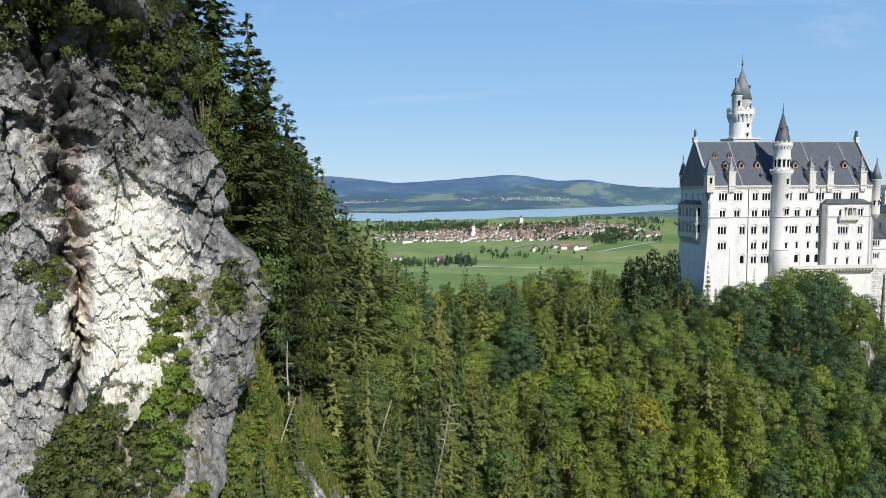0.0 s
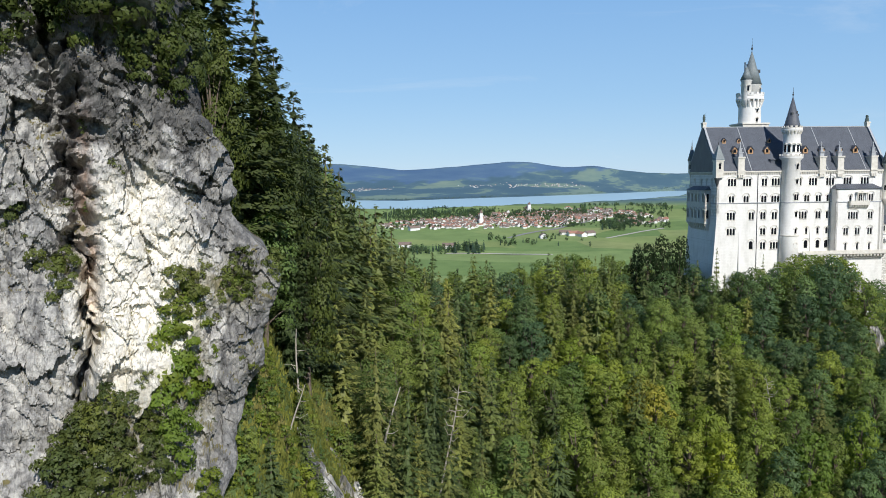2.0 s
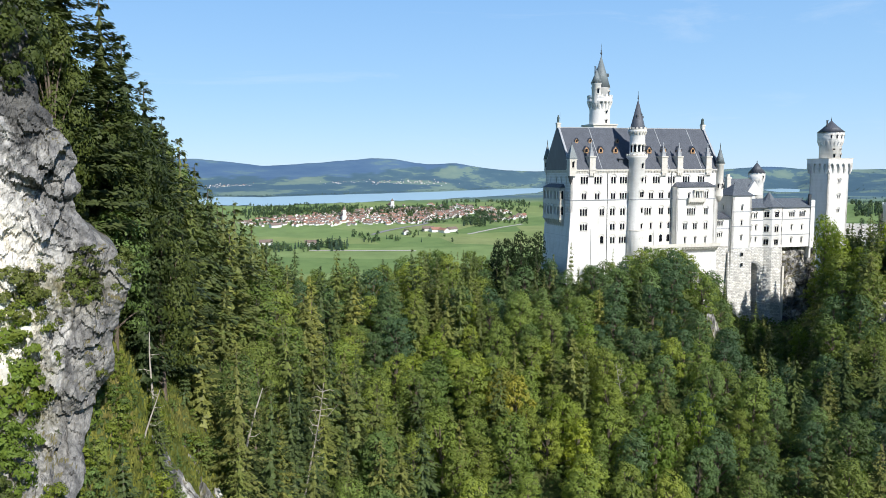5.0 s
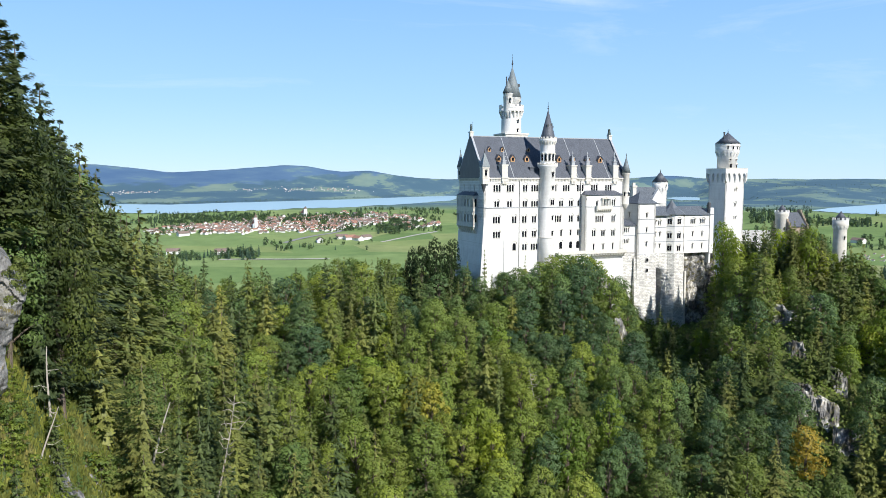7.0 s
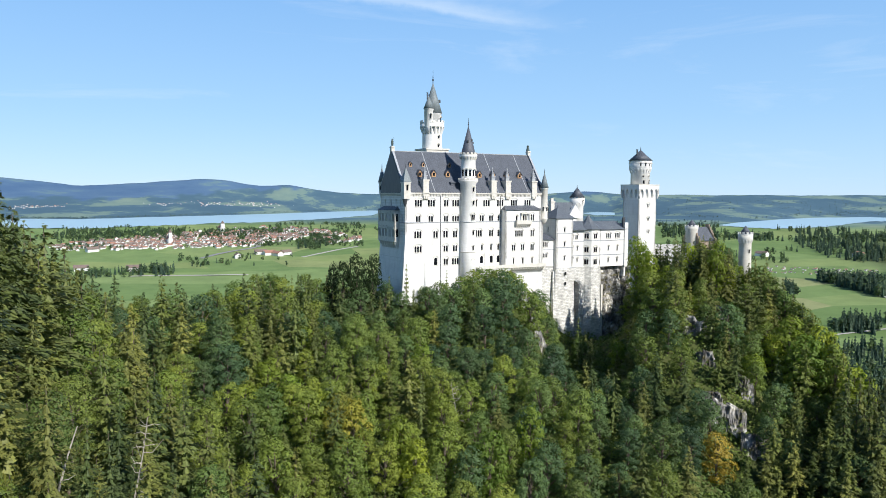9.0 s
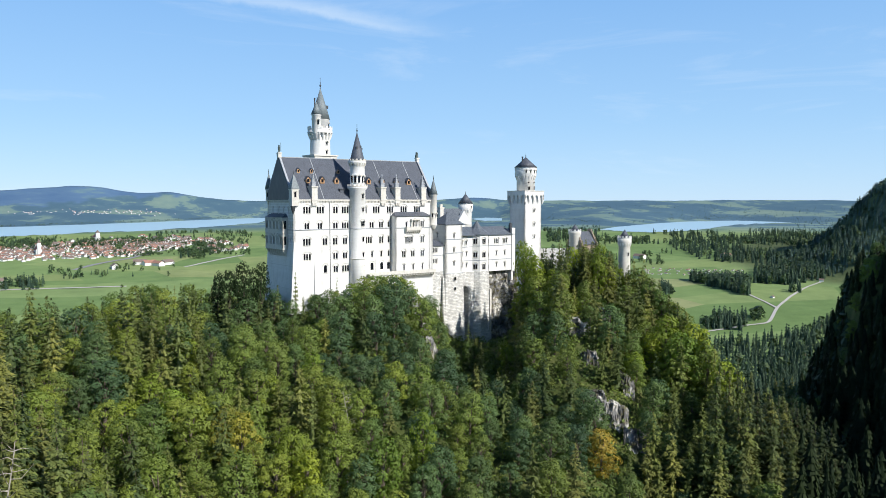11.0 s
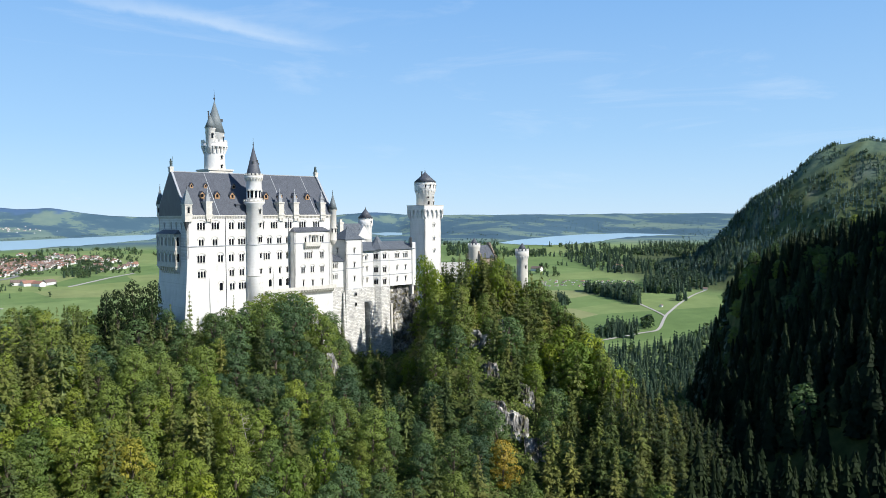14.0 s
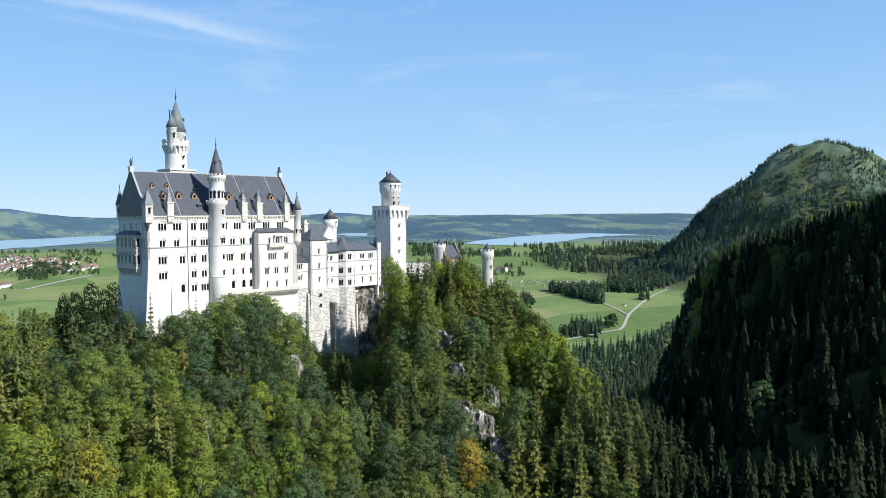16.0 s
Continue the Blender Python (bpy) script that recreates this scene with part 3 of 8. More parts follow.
def broadleaf(h, rng, leaves=1300, size=0.62, width=0.3, lobes=17, low=0.3, stem=1.0, foot=-1.5):
    """Trunk with limbs and a lumpy crown of many small leaf clumps."""
    pieces = [tube([(0, 0, foot), (rng.normal(0, .2 * stem), rng.normal(0, .2 * stem), h * 0.35), (rng.normal(0, .4 * stem), rng.normal(0, .4 * stem), h * 0.75)],
                   [h * 0.019 * stem, h * 0.014 * stem, h * 0.004 * stem], 6)]
    L = []
    for i in range(lobes):
        f = low + (0.9 - low) * ((i + rng.uniform(0, 1)) / lobes) ** 0.9
        span = h * width * math.sin(math.pi * min(1, max(0.0, (f - low + 0.16) / (1.12 - low)))) ** 0.75
        w = i * 2.4 + rng.uniform(-0.5, 0.5)
        rr = span * rng.uniform(0.55, 1.0) * 0.8
        c = np.array([rr * math.cos(w), rr * math.sin(w), f * h])
        s = h * rng.uniform(0.62, 1.1) * 0.47 / math.sqrt(lobes)
        L.append((c, s))
        if i % 2 == 0:
            pieces.append(tube([(0, 0, h * (f * 0.55)), c * np.array([.5, .5, .82]), c], [h * 0.007, h * 0.005, h * 0.001], 4))
    tot = sum(s * s for _, s in L)
    P = []
    for c, s in L:
        n = int(leaves * s * s / tot)
        q = rng.normal(size=(n, 3))
        q[:, 2] = np.abs(q[:, 2]) * 1.0 - 0.35
        q /= np.linalg.norm(q, axis=1, keepdims=True)
        rad = s * rng.uniform(0.72, 1.16, (n, 1)) * np.array([1.15, 1.15, 0.9])
        p = c + q * rad
        # only clumps that see the light
        free = np.ones(n, bool)
        for c2, s2 in L:
            if c2 is not c:
                free &= np.linalg.norm((p - c2) / (1.15, 1.15, 0.9), axis=1) > s2 * 0.86
        p, q, n = p[free], q[free], int(free.sum())
        dome = (p - np.array([0, 0, h * (low + 0.5 * (0.95 - low))])) / (h * width, h * width, h * 0.4)
        nrm = 0.8 * q + 0.55 * dome + rng.normal(0, 0.22, (n, 3)) + np.array([0, 0, 0.1])
        nrm /= np.linalg.norm(nrm, axis=1, keepdims=True)
        a = np.cross(nrm, rng.normal(size=(n, 3)))
        a /= np.linalg.norm(a, axis=1, keepdims=True)
        b = np.cross(nrm, a)
        sz = size * rng.uniform(0.6, 1.35, (n, 1))
        P.append(np.stack([p + a * sz * 1.1, p - a * sz * 0.5 + b * sz * 0.66, p - a * sz * 0.5 - b * sz * 0.66], 1).reshape(-1, 3))
    V = np.concatenate(P)
    return merged(pieces), (V, np.arange(len(V)).reshape(-1, 3))


rng = np.random.default_rng(5)
KINDS = {
    "spruce": [full_spruce(24, rng, 100 + 12 * i, 9, 0.19 + 0.018 * i, 0.03 + 0.03 * i, 0.68, 12, 7, 0.28 + 0.05 * i) for i in range(5)],
    "beech": [broadleaf(20, rng, 1950, 0.46, 0.25 + 0.02 * i, 17 + 2 * i, 0.14) for i in range(6)],
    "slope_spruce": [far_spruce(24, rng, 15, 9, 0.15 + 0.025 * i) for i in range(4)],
}
KINDS["near_spruce"] = [full_spruce(24, rng, 130, 12, 0.19 + 0.02 * i, 0.05 + 0.04 * i, 0.52, 14, 8, 0.3 + 0.06 * i) for i in range(4)]
KINDS["close_spruce"] = [full_spruce(24, rng, 190, 20, 0.2 + 0.025 * i, 0.05 + 0.04 * i, 0.31, 16, 9, 0.32 + 0.05 * i) for i in range(3)]
KINDS["young_spruce"] = [full_spruce(24, rng, 100, 12, 0.24, 0.02, 0.75, 9, 7) for i in range(2)]
KINDS["near_beech"] = [broadleaf(20, rng, 4600, 0.26, 0.28 + 0.02 * i, 24, 0.12) for i in range(2)]
KINDS["crag_spruce"] = [full_spruce(24, rng, 250, 30, 0.2 + 0.03 * i, 0.05, 0.3, 20, 10, 0.22, 0.5) for i in range(3)]
KINDS["crag_beech"] = [broadleaf(20, rng, 8000, 0.2, 0.3, 30, 0.1) for i in range(2)]
KINDS["maple"] = KINDS["ash"] = KINDS["beech"]
for key in ("beech", "maple", "ash"):
    KINDS["slope_" + key] = KINDS["slope_beech"] if key != "beech" else [broadleaf(20, rng, 3500, 0.345, 0.25 + 0.025 * i, 24 + 3 * i, 0.14) for i in range(5)]
LEAFS = {"young_spruce": SPRUCE_LEAF, "close_spruce": SPRUCE_LEAF, "crag_spruce": DIM_NEEDLE, "crag_beech": CRAG_LEAF, "maple": MAPLE_LEAF, "ash": ASH_LEAF, "slope_beech": BEECH_LEAF, "slope_maple": MAPLE_LEAF, "slope_ash": ASH_LEAF, "slope_spruce": SHADY_NEEDLE, "near_spruce": SPRUCE_LEAF, "near_beech": BEECH_LEAF, "spruce": SPRUCE_LEAF, "beech": BEECH_LEAF}
LABELS = {"close_spruce": ("spruce_tree", "tall olive-green spruce on the grassy slope", "spruce"), "slope_beech": ("beech_tree", "leafy green beech with a rounded crown on the slope", "tree"), "slope_maple": ("maple_tree", "light yellow-green maple with a full crown", "tree"), "slope_ash": ("ash_tree", "dark blue-green ash with a rounded crown", "tree"),
          "crag_spruce": ("spruce_tree", "tall dark green spruce on top of the cliff", "spruce"), "crag_beech": ("broadleaf_tree", "bushy green broadleaf tree on top of the cliff", "tree"),
          "maple": ("maple_tree", "light yellow-green maple with a full crown", "tree"),
          "ash": ("ash_tree", "dark blue-green ash with a rounded crown", "tree"),
          "slope_spruce": ("spruce_tree", "dark spruce on the shaded side of the gorge", "spruce"),
          "spruce": ("spruce_tree", "dark green spruce with drooping boughs on the slope", "spruce"),
          "near_spruce": ("spruce_tree", "tall dark green spruce beside the cliff", "spruce"),
          "near_beech": ("broadleaf_tree", "bushy green broadleaf tree beside the cliff", "tree"),
          "beech": ("beech_tree", "leafy green beech with a rounded crown on the slope", "tree")}
MESHES = {k: [(tri_mesh("trunk", *t, [BARK]), tri_mesh("crown", *c, [LEAFS[k]])) for t, c in v] for k, v in KINDS.items()}


def tree(name, label, category, trunk, crown, m, group="", leaf=None):
    top = tagged(new(name), label, category, group)
    top.matrix_world = m
    for n, me in (("trunk", trunk), ("crown", crown)):
        o = new(n, me)
        o.parent = top
        if leaf and n == "crown":
            o.material_slots[0].link = 'OBJECT'
            o.material_slots[0].material = leaf
    return top


def wood_of(name, label, places, kinds, leafs, seed):
    """Many trees joined into one wood: a crown sheet for each kind of leaf, and the trunks."""
    g = np.random.default_rng(seed)
    for kind in kinds:
        V, T, W, TV, TT, n, tn = [], [], [], [], [], 0, 0
        for x, y, z, s, k, idx in places:
            if k != kind:
                continue
            tr, cr = KINDS[k][idx]
            w = g.uniform(0, 6.28)
            R = np.array([[math.cos(w), -math.sin(w), 0], [math.sin(w), math.cos(w), 0], [0, 0, 1]]) * s
            V.append(cr[0] @ R.T + (x, y, z))
            T.append(cr[1] + n)
            W.append(np.full(len(cr[0]), g.uniform(0, 1)))
            n += len(cr[0])
            stem = tube([(0, 0, -1.5), (0, 0, 11)], [0.3, 0.15], 3)
            TV.append(stem[0] @ R.T + (x, y, z))
            TT.append(stem[1] + tn)
            tn += len(stem[0])
        if not V:
            continue
        ob = new(name[kind], tri_mesh("crowns", np.concatenate(V), np.concatenate(T), [leafs[kind]], tint=np.concatenate(W)))
        tagged(ob, label[kind], "forest", kind="stuff")
        stems = new("trunks", tri_mesh("trunks", np.concatenate(TV), np.concatenate(TT), [BARK]))
        stems.parent = ob
        tagged(stems, kind="stuff")


# ---- castle's frame: x along the south front, y into the depth ----
CASTLE = pose(17.56, 329.5, 0, 0, 0, 22)
CINV = CASTLE.inverted()


def in_castle(x, y):
    p = CINV @ Vector((x, y, 0))
    return (-2 < p.x < 74 and -3 < p.y < 32) or (70 < p.x < 132 and 1 < p.y < 40) or (125 < p.x < 190 and 14 < p.y < 60)


def spruce_share(az, d, x, y):
    """How much of the wood is spruce, over the compass."""
    if az > 42 and d > 380:
        return 0.68
    s = float(np.interp(az, (-40, -22, -12, -6, 2, 16, 22, 30, 38, 42), (0.6, 0.5, 0.42, 0.16, 0.02, 0.03, 0.2, 0.32, 0.6, 0.95)))
    return s + (float(fbm(np.float64(x / 26), np.float64(y / 26), 2, 31)) - 0.5) * float(np.interp(az, (-12, -4, 16, 24), (0.9, 0.3, 0.3, 0.9)))


def meets(az, el):
    """How far off a line of sight meets the slope."""
    d = np.arange(90.0, 420.0, 1.0)
    z = land(d * math.sin(radians(az)), d * math.cos(radians(az)))
    hit = np.nonzero(z >= d * math.tan(radians(el)))[0]
    return float(d[hit[0]]) if len(hit) else 400.0


# bare rock on the slopes: compass, height of sight, width, rise
CRAGS = [(az, meets(az, el), w, rise, seed) for az, el, w, rise, seed in (
    (26.8, -15.6, 12, 5, 3), (27.9, -13.6, 6, 5, 5), (28.6, -17.5, 8, 5, 6), (25.7, -14.6, 7, 3, 16), (24.1, -9.6, 12, 5, 18), (26.3, -8.6, 8, 5, 7), (25.2, -11.8, 7, 4, 15),
    (12.2, -8.6, 5, 7, 11), (13.0, -10.6, 5, 7, 14), (13.7, -12.2, 5, 7, 17), (6.6, -8.0, 4, 4, 20), (3.2, -7.6, 4, 4, 21), (10.2, -8.2, 4, 4, 22),
    (-25.6, -23.6, 9, 0.8, 31), (-23.6, -23.8, 9, 0.8, 33), (-28.2, -9.0, 5, 6, 36), (-29.0, -6.2, 5, 5, 37))]


# places where rock or the castle's foot stays clear: compass, distance, half width, depth in front
BARE = ((26.2, 243, 1.6, 45), (22.4, 402, 2.0, 42), *((a, d + w * 0.4, math.degrees(0.4 * w / d), 16 + w) for a, d, w, *_ in CRAGS if a > 2), (26.4, 335, 1.3, 16), (18.6, 385, 1.2, 22), (14.9, 372, 1.5, 14), (17.0, 378, 1.6, 14), (12.2, 350, 0.8, 16), (-25.5, 116, 3.4, 30), (3.0, 332, 1.0, 8))


def wood_top(az, d):
    """How high the wood may stand before what lies behind it, in degrees over the level of the eye."""
    if az > 40 and d > 300 or az > 44.5:
        return float(np.interp(az, (40.5, 41.4, 42.3, 43.2, 45.1, 46.8, 49, 51, 52.6, 57), (-7.6, -6.6, -4.0, -2.7, -1.9, -0.9, -0.2, 0.5, 0.95, 2.4)))
    step = float(np.interp(d, (250, 330), (4.5, 0.0))) if 19.2 < az < 28 else 0.0
    return -step + float(np.interp(az, (-24, -21.5, -19.5, -9.5, -3.6, -2.3, 1.5, 2.6, 5, 6.7, 8.3, 9.2, 10.8, 11.3, 11.8, 12.7, 13.6, 14.4, 15.2, 16.4, 17.5, 18.6, 19.4, 20.3, 21.1, 23.3, 25, 26.6, 27.5, 29.1, 31.6, 33.2, 35, 36.3, 38, 40, 41.4, 44),
                           (4, -2.5, -5.3, -5.3, -5.8, -5.0, -5.2, -7.1, -6.6, -6.2, -6.0, -5.3, -5.4, -5.6, -6.5, -6.8, -8.4, -9.8, -11.4, -10.0, -10.8, -11.0, -9.0, -4.6, -3.6, -2.4, -2.6, -3.4, -4.8, -5.7, -7.6, -9.0, -8.9, -8.2, -7.7, -8.0, -9, -12)))


def plant_forest():
    g = np.random.default_rng(11)
    cand, cells = [], {}
    for _ in range(75000):
        d, az = math.sqrt(g.uniform(92 ** 2, 690 ** 2)), g.uniform(-34, 57)
        x, y = d * math.sin(radians(az)), d * math.cos(radians(az))
        if (d > 430 and az < 38) or in_castle(x, y) or az < -28.5 and d < 104 or az < -33:
            continue
        if any(abs(az - a) < w and -depth < d - dd < 3 for a, dd, w, depth in BARE):
            continue
        kind = "spruce" if g.uniform() < spruce_share(az, d, x, y) else "beech"
        r = 2.5 if kind == "spruce" else 4.2
        ci, cj = int(x // 8), int(y // 8)
        if any((x - u) ** 2 + (y - v) ** 2 < (r + q) ** 2 for i in (-1, 0, 1) for j in (-1, 0, 1) for u, v, q in cells.get((ci + i, cj + j), ())):
            continue
        cells.setdefault((ci, cj), []).append((x, y, r))
        cand.append((d, az, x, y, kind))
    cand.sort()
    xs, ys = np.array([c[2] for c in cand]), np.array([c[3] for c in cand])
    zs = land(xs, ys)
    run = np.full(1000, -9.0)
    kept = []
    for (d, az, x, y, kind), z in zip(cand, zs):
        s = g.uniform(0.62, 1.12) * (1.0 if kind == "spruce" else 0.92)
        if az < -18:
            s = min(1.2, s * 1.15)
        if az > 41:
            s *= 0.85
        h = (24 if kind == "spruce" else 20) * s
        room = math.tan(radians(wood_top(az, d) + g.uniform(-0.25, 0.05))) * d - float(z)
        if room < 6:
            continue
        if h > room:
            h, s = room, s * room / h
        b0 = int((az + 60) * 8)
        wb = max(1, int(math.degrees(3.0 / d) * 8))
        if (z + h) / d < run[b0] - 0.004:
            continue
        sl = slice(max(0, b0 - wb), b0 + wb + 1)
        run[sl] = np.maximum(run[sl], (z + 0.4 * h) / d)
        if d < 172 and az < -14:
            kind = "close_spruce" if kind == "spruce" and d < 138 else "near_" + kind
        # most leafy trees here become shade-coloured spruces to darken the slope
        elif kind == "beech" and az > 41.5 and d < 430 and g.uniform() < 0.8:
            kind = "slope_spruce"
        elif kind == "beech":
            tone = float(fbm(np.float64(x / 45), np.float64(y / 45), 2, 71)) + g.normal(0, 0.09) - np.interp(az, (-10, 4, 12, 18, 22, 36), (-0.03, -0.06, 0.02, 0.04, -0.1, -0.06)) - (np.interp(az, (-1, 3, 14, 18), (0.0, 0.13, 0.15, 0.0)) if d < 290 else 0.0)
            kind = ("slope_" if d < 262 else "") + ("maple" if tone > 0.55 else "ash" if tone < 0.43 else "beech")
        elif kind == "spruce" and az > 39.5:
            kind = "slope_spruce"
        kept.append((x, y, float(z) - 0.3, s, kind, int(g.integers(0, len(KINDS[kind])))))
    singles = {k: 0 for k in KINDS}
    rest = []
    for p in kept:
        x, y, z, s, kind, idx = p
        # the stand between the gorge and the palace is built tree by tree
        if singles[kind] < {"slope_spruce": 0, "spruce": 90, "near_spruce": 90, "near_beech": 60}.get(kind, 220):
            singles[kind] += 1
            n, lab, cat = LABELS[kind]
            m = pose(x, y, z, g.normal(0, 2), g.normal(0, 2), g.uniform(0, 360)) @ Matrix.Diagonal((s * g.uniform(0.9, 1.12), s * g.uniform(0.9, 1.12), s, 1))
            tree(n, lab, cat, *MESHES[kind][idx], m, "trees of the slope")
        else:
            rest.append(p)
    names = {"maple": ("maple_wood", "dense yellow-green maples on the castle hill"), "ash": ("ash_wood", "dense dark green ashes on the castle hill"), "beech": ("broadleaf_wood", "dense green broadleaf wood covering the castle hill"),
             "near_spruce": ("spruce_wood", "dense spruces on the slope below the cliff"), "close_spruce": ("spruce_wood", "spruces on the grassy slope below the cliff"), "near_beech": ("broadleaf_wood", "leafy trees on the slope below the cliff"),
             "slope_spruce": ("shaded_spruce_wood", "dense spruces on the shaded side of the gorge"), "spruce": ("spruce_wood", "dense dark spruces covering the slopes")}
    names.update({"slope_" + k: names[k] for k in ("maple", "ash", "beech")})
    wood_of({k: v[0] for k, v in names.items()}, {k: v[1] for k, v in names.items()}, rest, tuple(names), LEAFS, 3)


plant_forest()


def undergrowth():
    """Saplings and brushwood between the trees of the slope."""
    g = np.random.default_rng(55)
    n = 15000
    az, d = g.uniform(-20, 39, n), np.sqrt(g.uniform(120.0 ** 2, 392.0 ** 2, n))
    x, y = d * np.sin(np.radians(az)), d * np.cos(np.radians(az))
    ok = np.array([not in_castle(a, b) for a, b in zip(x, y)])
    x, y = x[ok], y[ok]
    base = np.stack([x, y, land(x, y)], -1)
    tone = fbm(x / 30, y / 30, 2, 19)
    V, W = [], []
    for k in range(9):
        m = len(x)
        w, q = g.uniform(0, 6.28, m), g.uniform(0, 2.4, m)
        c = base + np.stack([np.cos(w) * q, np.sin(w) * q, g.uniform(0.2, 3.2, m) * np.clip(1.3 - q / 2.4, 0.2, 1)], -1)
        u = g.normal(size=(m, 3))
        u /= np.linalg.norm(u, axis=1, keepdims=True)
        nrm = np.stack([np.cos(w), np.sin(w), np.full(m, 1.1)], -1) + g.normal(0, 0.4, (m, 3))
        a = np.cross(nrm, u)
        a /= np.linalg.norm(a, axis=1, keepdims=True)
        b = np.cross(nrm / np.linalg.norm(nrm, axis=1, keepdims=True), a)
        s = g.uniform(0.35, 0.75, (m, 1))
        V.append(np.stack([c + a * s, c - a * s * 0.5 + b * s * 0.85, c - a * s * 0.5 - b * s * 0.85], 1))
        W.append(np.repeat(tone, 3))
    V = np.concatenate(V).reshape(-1, 3)
    tagged(new("undergrowth", tri_mesh("undergrowth", V, np.arange(len(V)).reshape(-1, 3), [BEECH_LEAF], tint=np.concatenate(W))), "green brushwood and saplings between the trees", "bushes", kind="stuff")


undergrowth()


# ---- the rock face ----
def cliff_edge(z):
    return (fbm(z / 2.4, z * 0 + 2, 3, 71) - 0.5) * 1.5 + np.interp(z, (-45, -31.5, -27, -21, -15, -10.5, -8.5, -6, -3.5, -1, 4, 9.5, 14, 18), (-37, -33.6, -32.4, -30.8, -29.9, -28.9, -29.6, -31.5, -32.6, -32.1, -33.0, -34.0, -34.3, -34.8))


def facets(x, y, cell, seed):
    """Broken stone: each cell of an uneven mosaic is a tilted plane of its own; also how near its joint is."""
    x, y = x / cell, y / cell
    xi, yi = np.floor(x), np.floor(y)
    best, second, val = np.full(np.shape(x), 1e9), np.full(np.shape(x), 1e9), np.zeros(np.shape(x))
    for i in (-1, 0, 1):
        for j in (-1, 0, 1):
            cx, cy = xi + i, yi + j
            px_, py_ = cx + hash2(cx, cy, seed), cy + hash2(cx, cy, seed + 7)
            q = (x - px_) ** 2 + (y - py_) ** 2
            v = (hash2(cx, cy, seed + 1) - 0.5) + (hash2(cx, cy, seed + 2) - 0.5) * 1.3 * (x - px_) + (hash2(cx, cy, seed + 3) - 0.35) * 1.1 * (y - py_)
            val = np.where(q < best, v, val)
            second = np.minimum(second, np.maximum(best, q))
            best = np.minimum(best, q)
    return val, np.sqrt(second) - np.sqrt(best)


def cliff_surface(s, z):
    """Points of the rock face: s runs along it from the hidden end to the free edge, z is the height."""
    run_az = -66 + 38.0 * s
    edge = cliff_edge(z)
    over = np.clip(run_az - edge, 0, 12)
    az = np.minimum(run_az, edge) - 0.12 * over
    curl = np.clip((run_az - edge + 1.6) / 1.6, 0, 1) ** 2
    d = 80 + 2.0 * np.sin(az * 0.35) - 4 * np.clip((-z - 8) / 30, 0, 1) * (1 - np.clip((az + 36.5) / 6, 0, 1)) - 10 * np.clip((-z - 24) / 12, 0, 1)
    top = np.interp(az, (-60, -46, -40, -36, -33), (30, 24, 20, 16, 10))
    # the top juts out above the view to throw shade on the face
    shade_brow = np.clip((z - top + 8) / 7, 0, 1)
    d = d + 1.6 * curl + 5.0 * over + 2.2 * np.clip(z - top, 0, 30) - 6.5 * shade_brow * shade_brow * np.clip((-35 - az) / 3, 0, 1)
    w = run_az * 1.42     # metres along the face
    u = w + 0.5 * (fbm(w / 0.7, z / 0.5, 2, 31) - 0.5) + 1.3 * (fbm(w / 2.6, z / 2.6, 3, 37) - 0.5)
    v = z + 0.5 * (fbm(w / 0.7, z / 0.5, 2, 32) - 0.5) + 1.3 * (fbm(w / 2.6, z / 2.6, 3, 38) - 0.5)
    big = (fbm(w / 9, z / 15, 2, 21) - 0.5) * 3.5
    f1, _ = facets(u + 0.25 * v, v * 0.7, 7.0, 21)
    f2, _ = facets(u - 0.3 * v, v * 0.62, 2.7, 22)
    f3, _ = facets(u + 0.5 * v, v * 0.6, 1.15, 23)
    f4, _ = facets(u - 0.2 * v, v * 0.7, 0.5, 24)
    blocks = f1 * 1.6 + f2 * 1.2 + f3 * 0.6 + f4 * 0.2
    # creased planes along the joints of the rock
    for k, (lean, L, amp) in enumerate(((0.35, 5.2, 1.0), (-0.9, 6.1, 0.9), (1.25, 4.6, 0.8), (0.15, 2.1, 0.42), (-0.6, 2.5, 0.42), (1.05, 1.8, 0.38), (0.5, 0.95, 0.2), (-1.1, 1.1, 0.2), (1.4, 0.8, 0.16))):
        run = (w * math.cos(lean) + z * math.sin(lean)) / L + 1.5 * fbm(w / (3.5 * L) + k, z / (4.5 * L), 1, 60 + k) + (f1 + 0.4 * f2) * 0.5
        blocks = blocks + 0.5 * amp * (np.abs(run % 1 - 0.5) * 2 - 0.5)
    patchy = np.clip(fbm(w / 3, z / 4, 3, 33) * 4 - 1.6, 0, 1)
    r1 = np.abs(fbm((w + 0.5 * z) / 3.4, z / 6.5, 5, 34, 0.6) - 0.5)
    r2 = np.abs(fbm((w - 0.6 * z) / 2.2, z / 3.2, 4, 35, 0.6) - 0.5)
    cracks = 0.4 * np.exp(-r1 / 0.006) * patchy + 0.1 * np.exp(-r2 / 0.01)
    fine = (fbm(w / 0.7, z / 0.9, 4, 23, 0.7) - 0.5) * 0.1
    cleft = 7.0 * np.exp(-np.abs((az + 42.8 + 0.02 * z + (fbm(z / 7, z * 0, 2, 25) - 0.5) * 1.3 + (fbm(w / 1.5, z / 1.3, 3, 26) - 0.5) * 1.5 + 0.5 * f2) / (0.55 + 0.3 * np.clip((z + 8) / 16, -0.6, 1))) ** 1.6) * np.clip((z + 26) / 8, 0, 1)
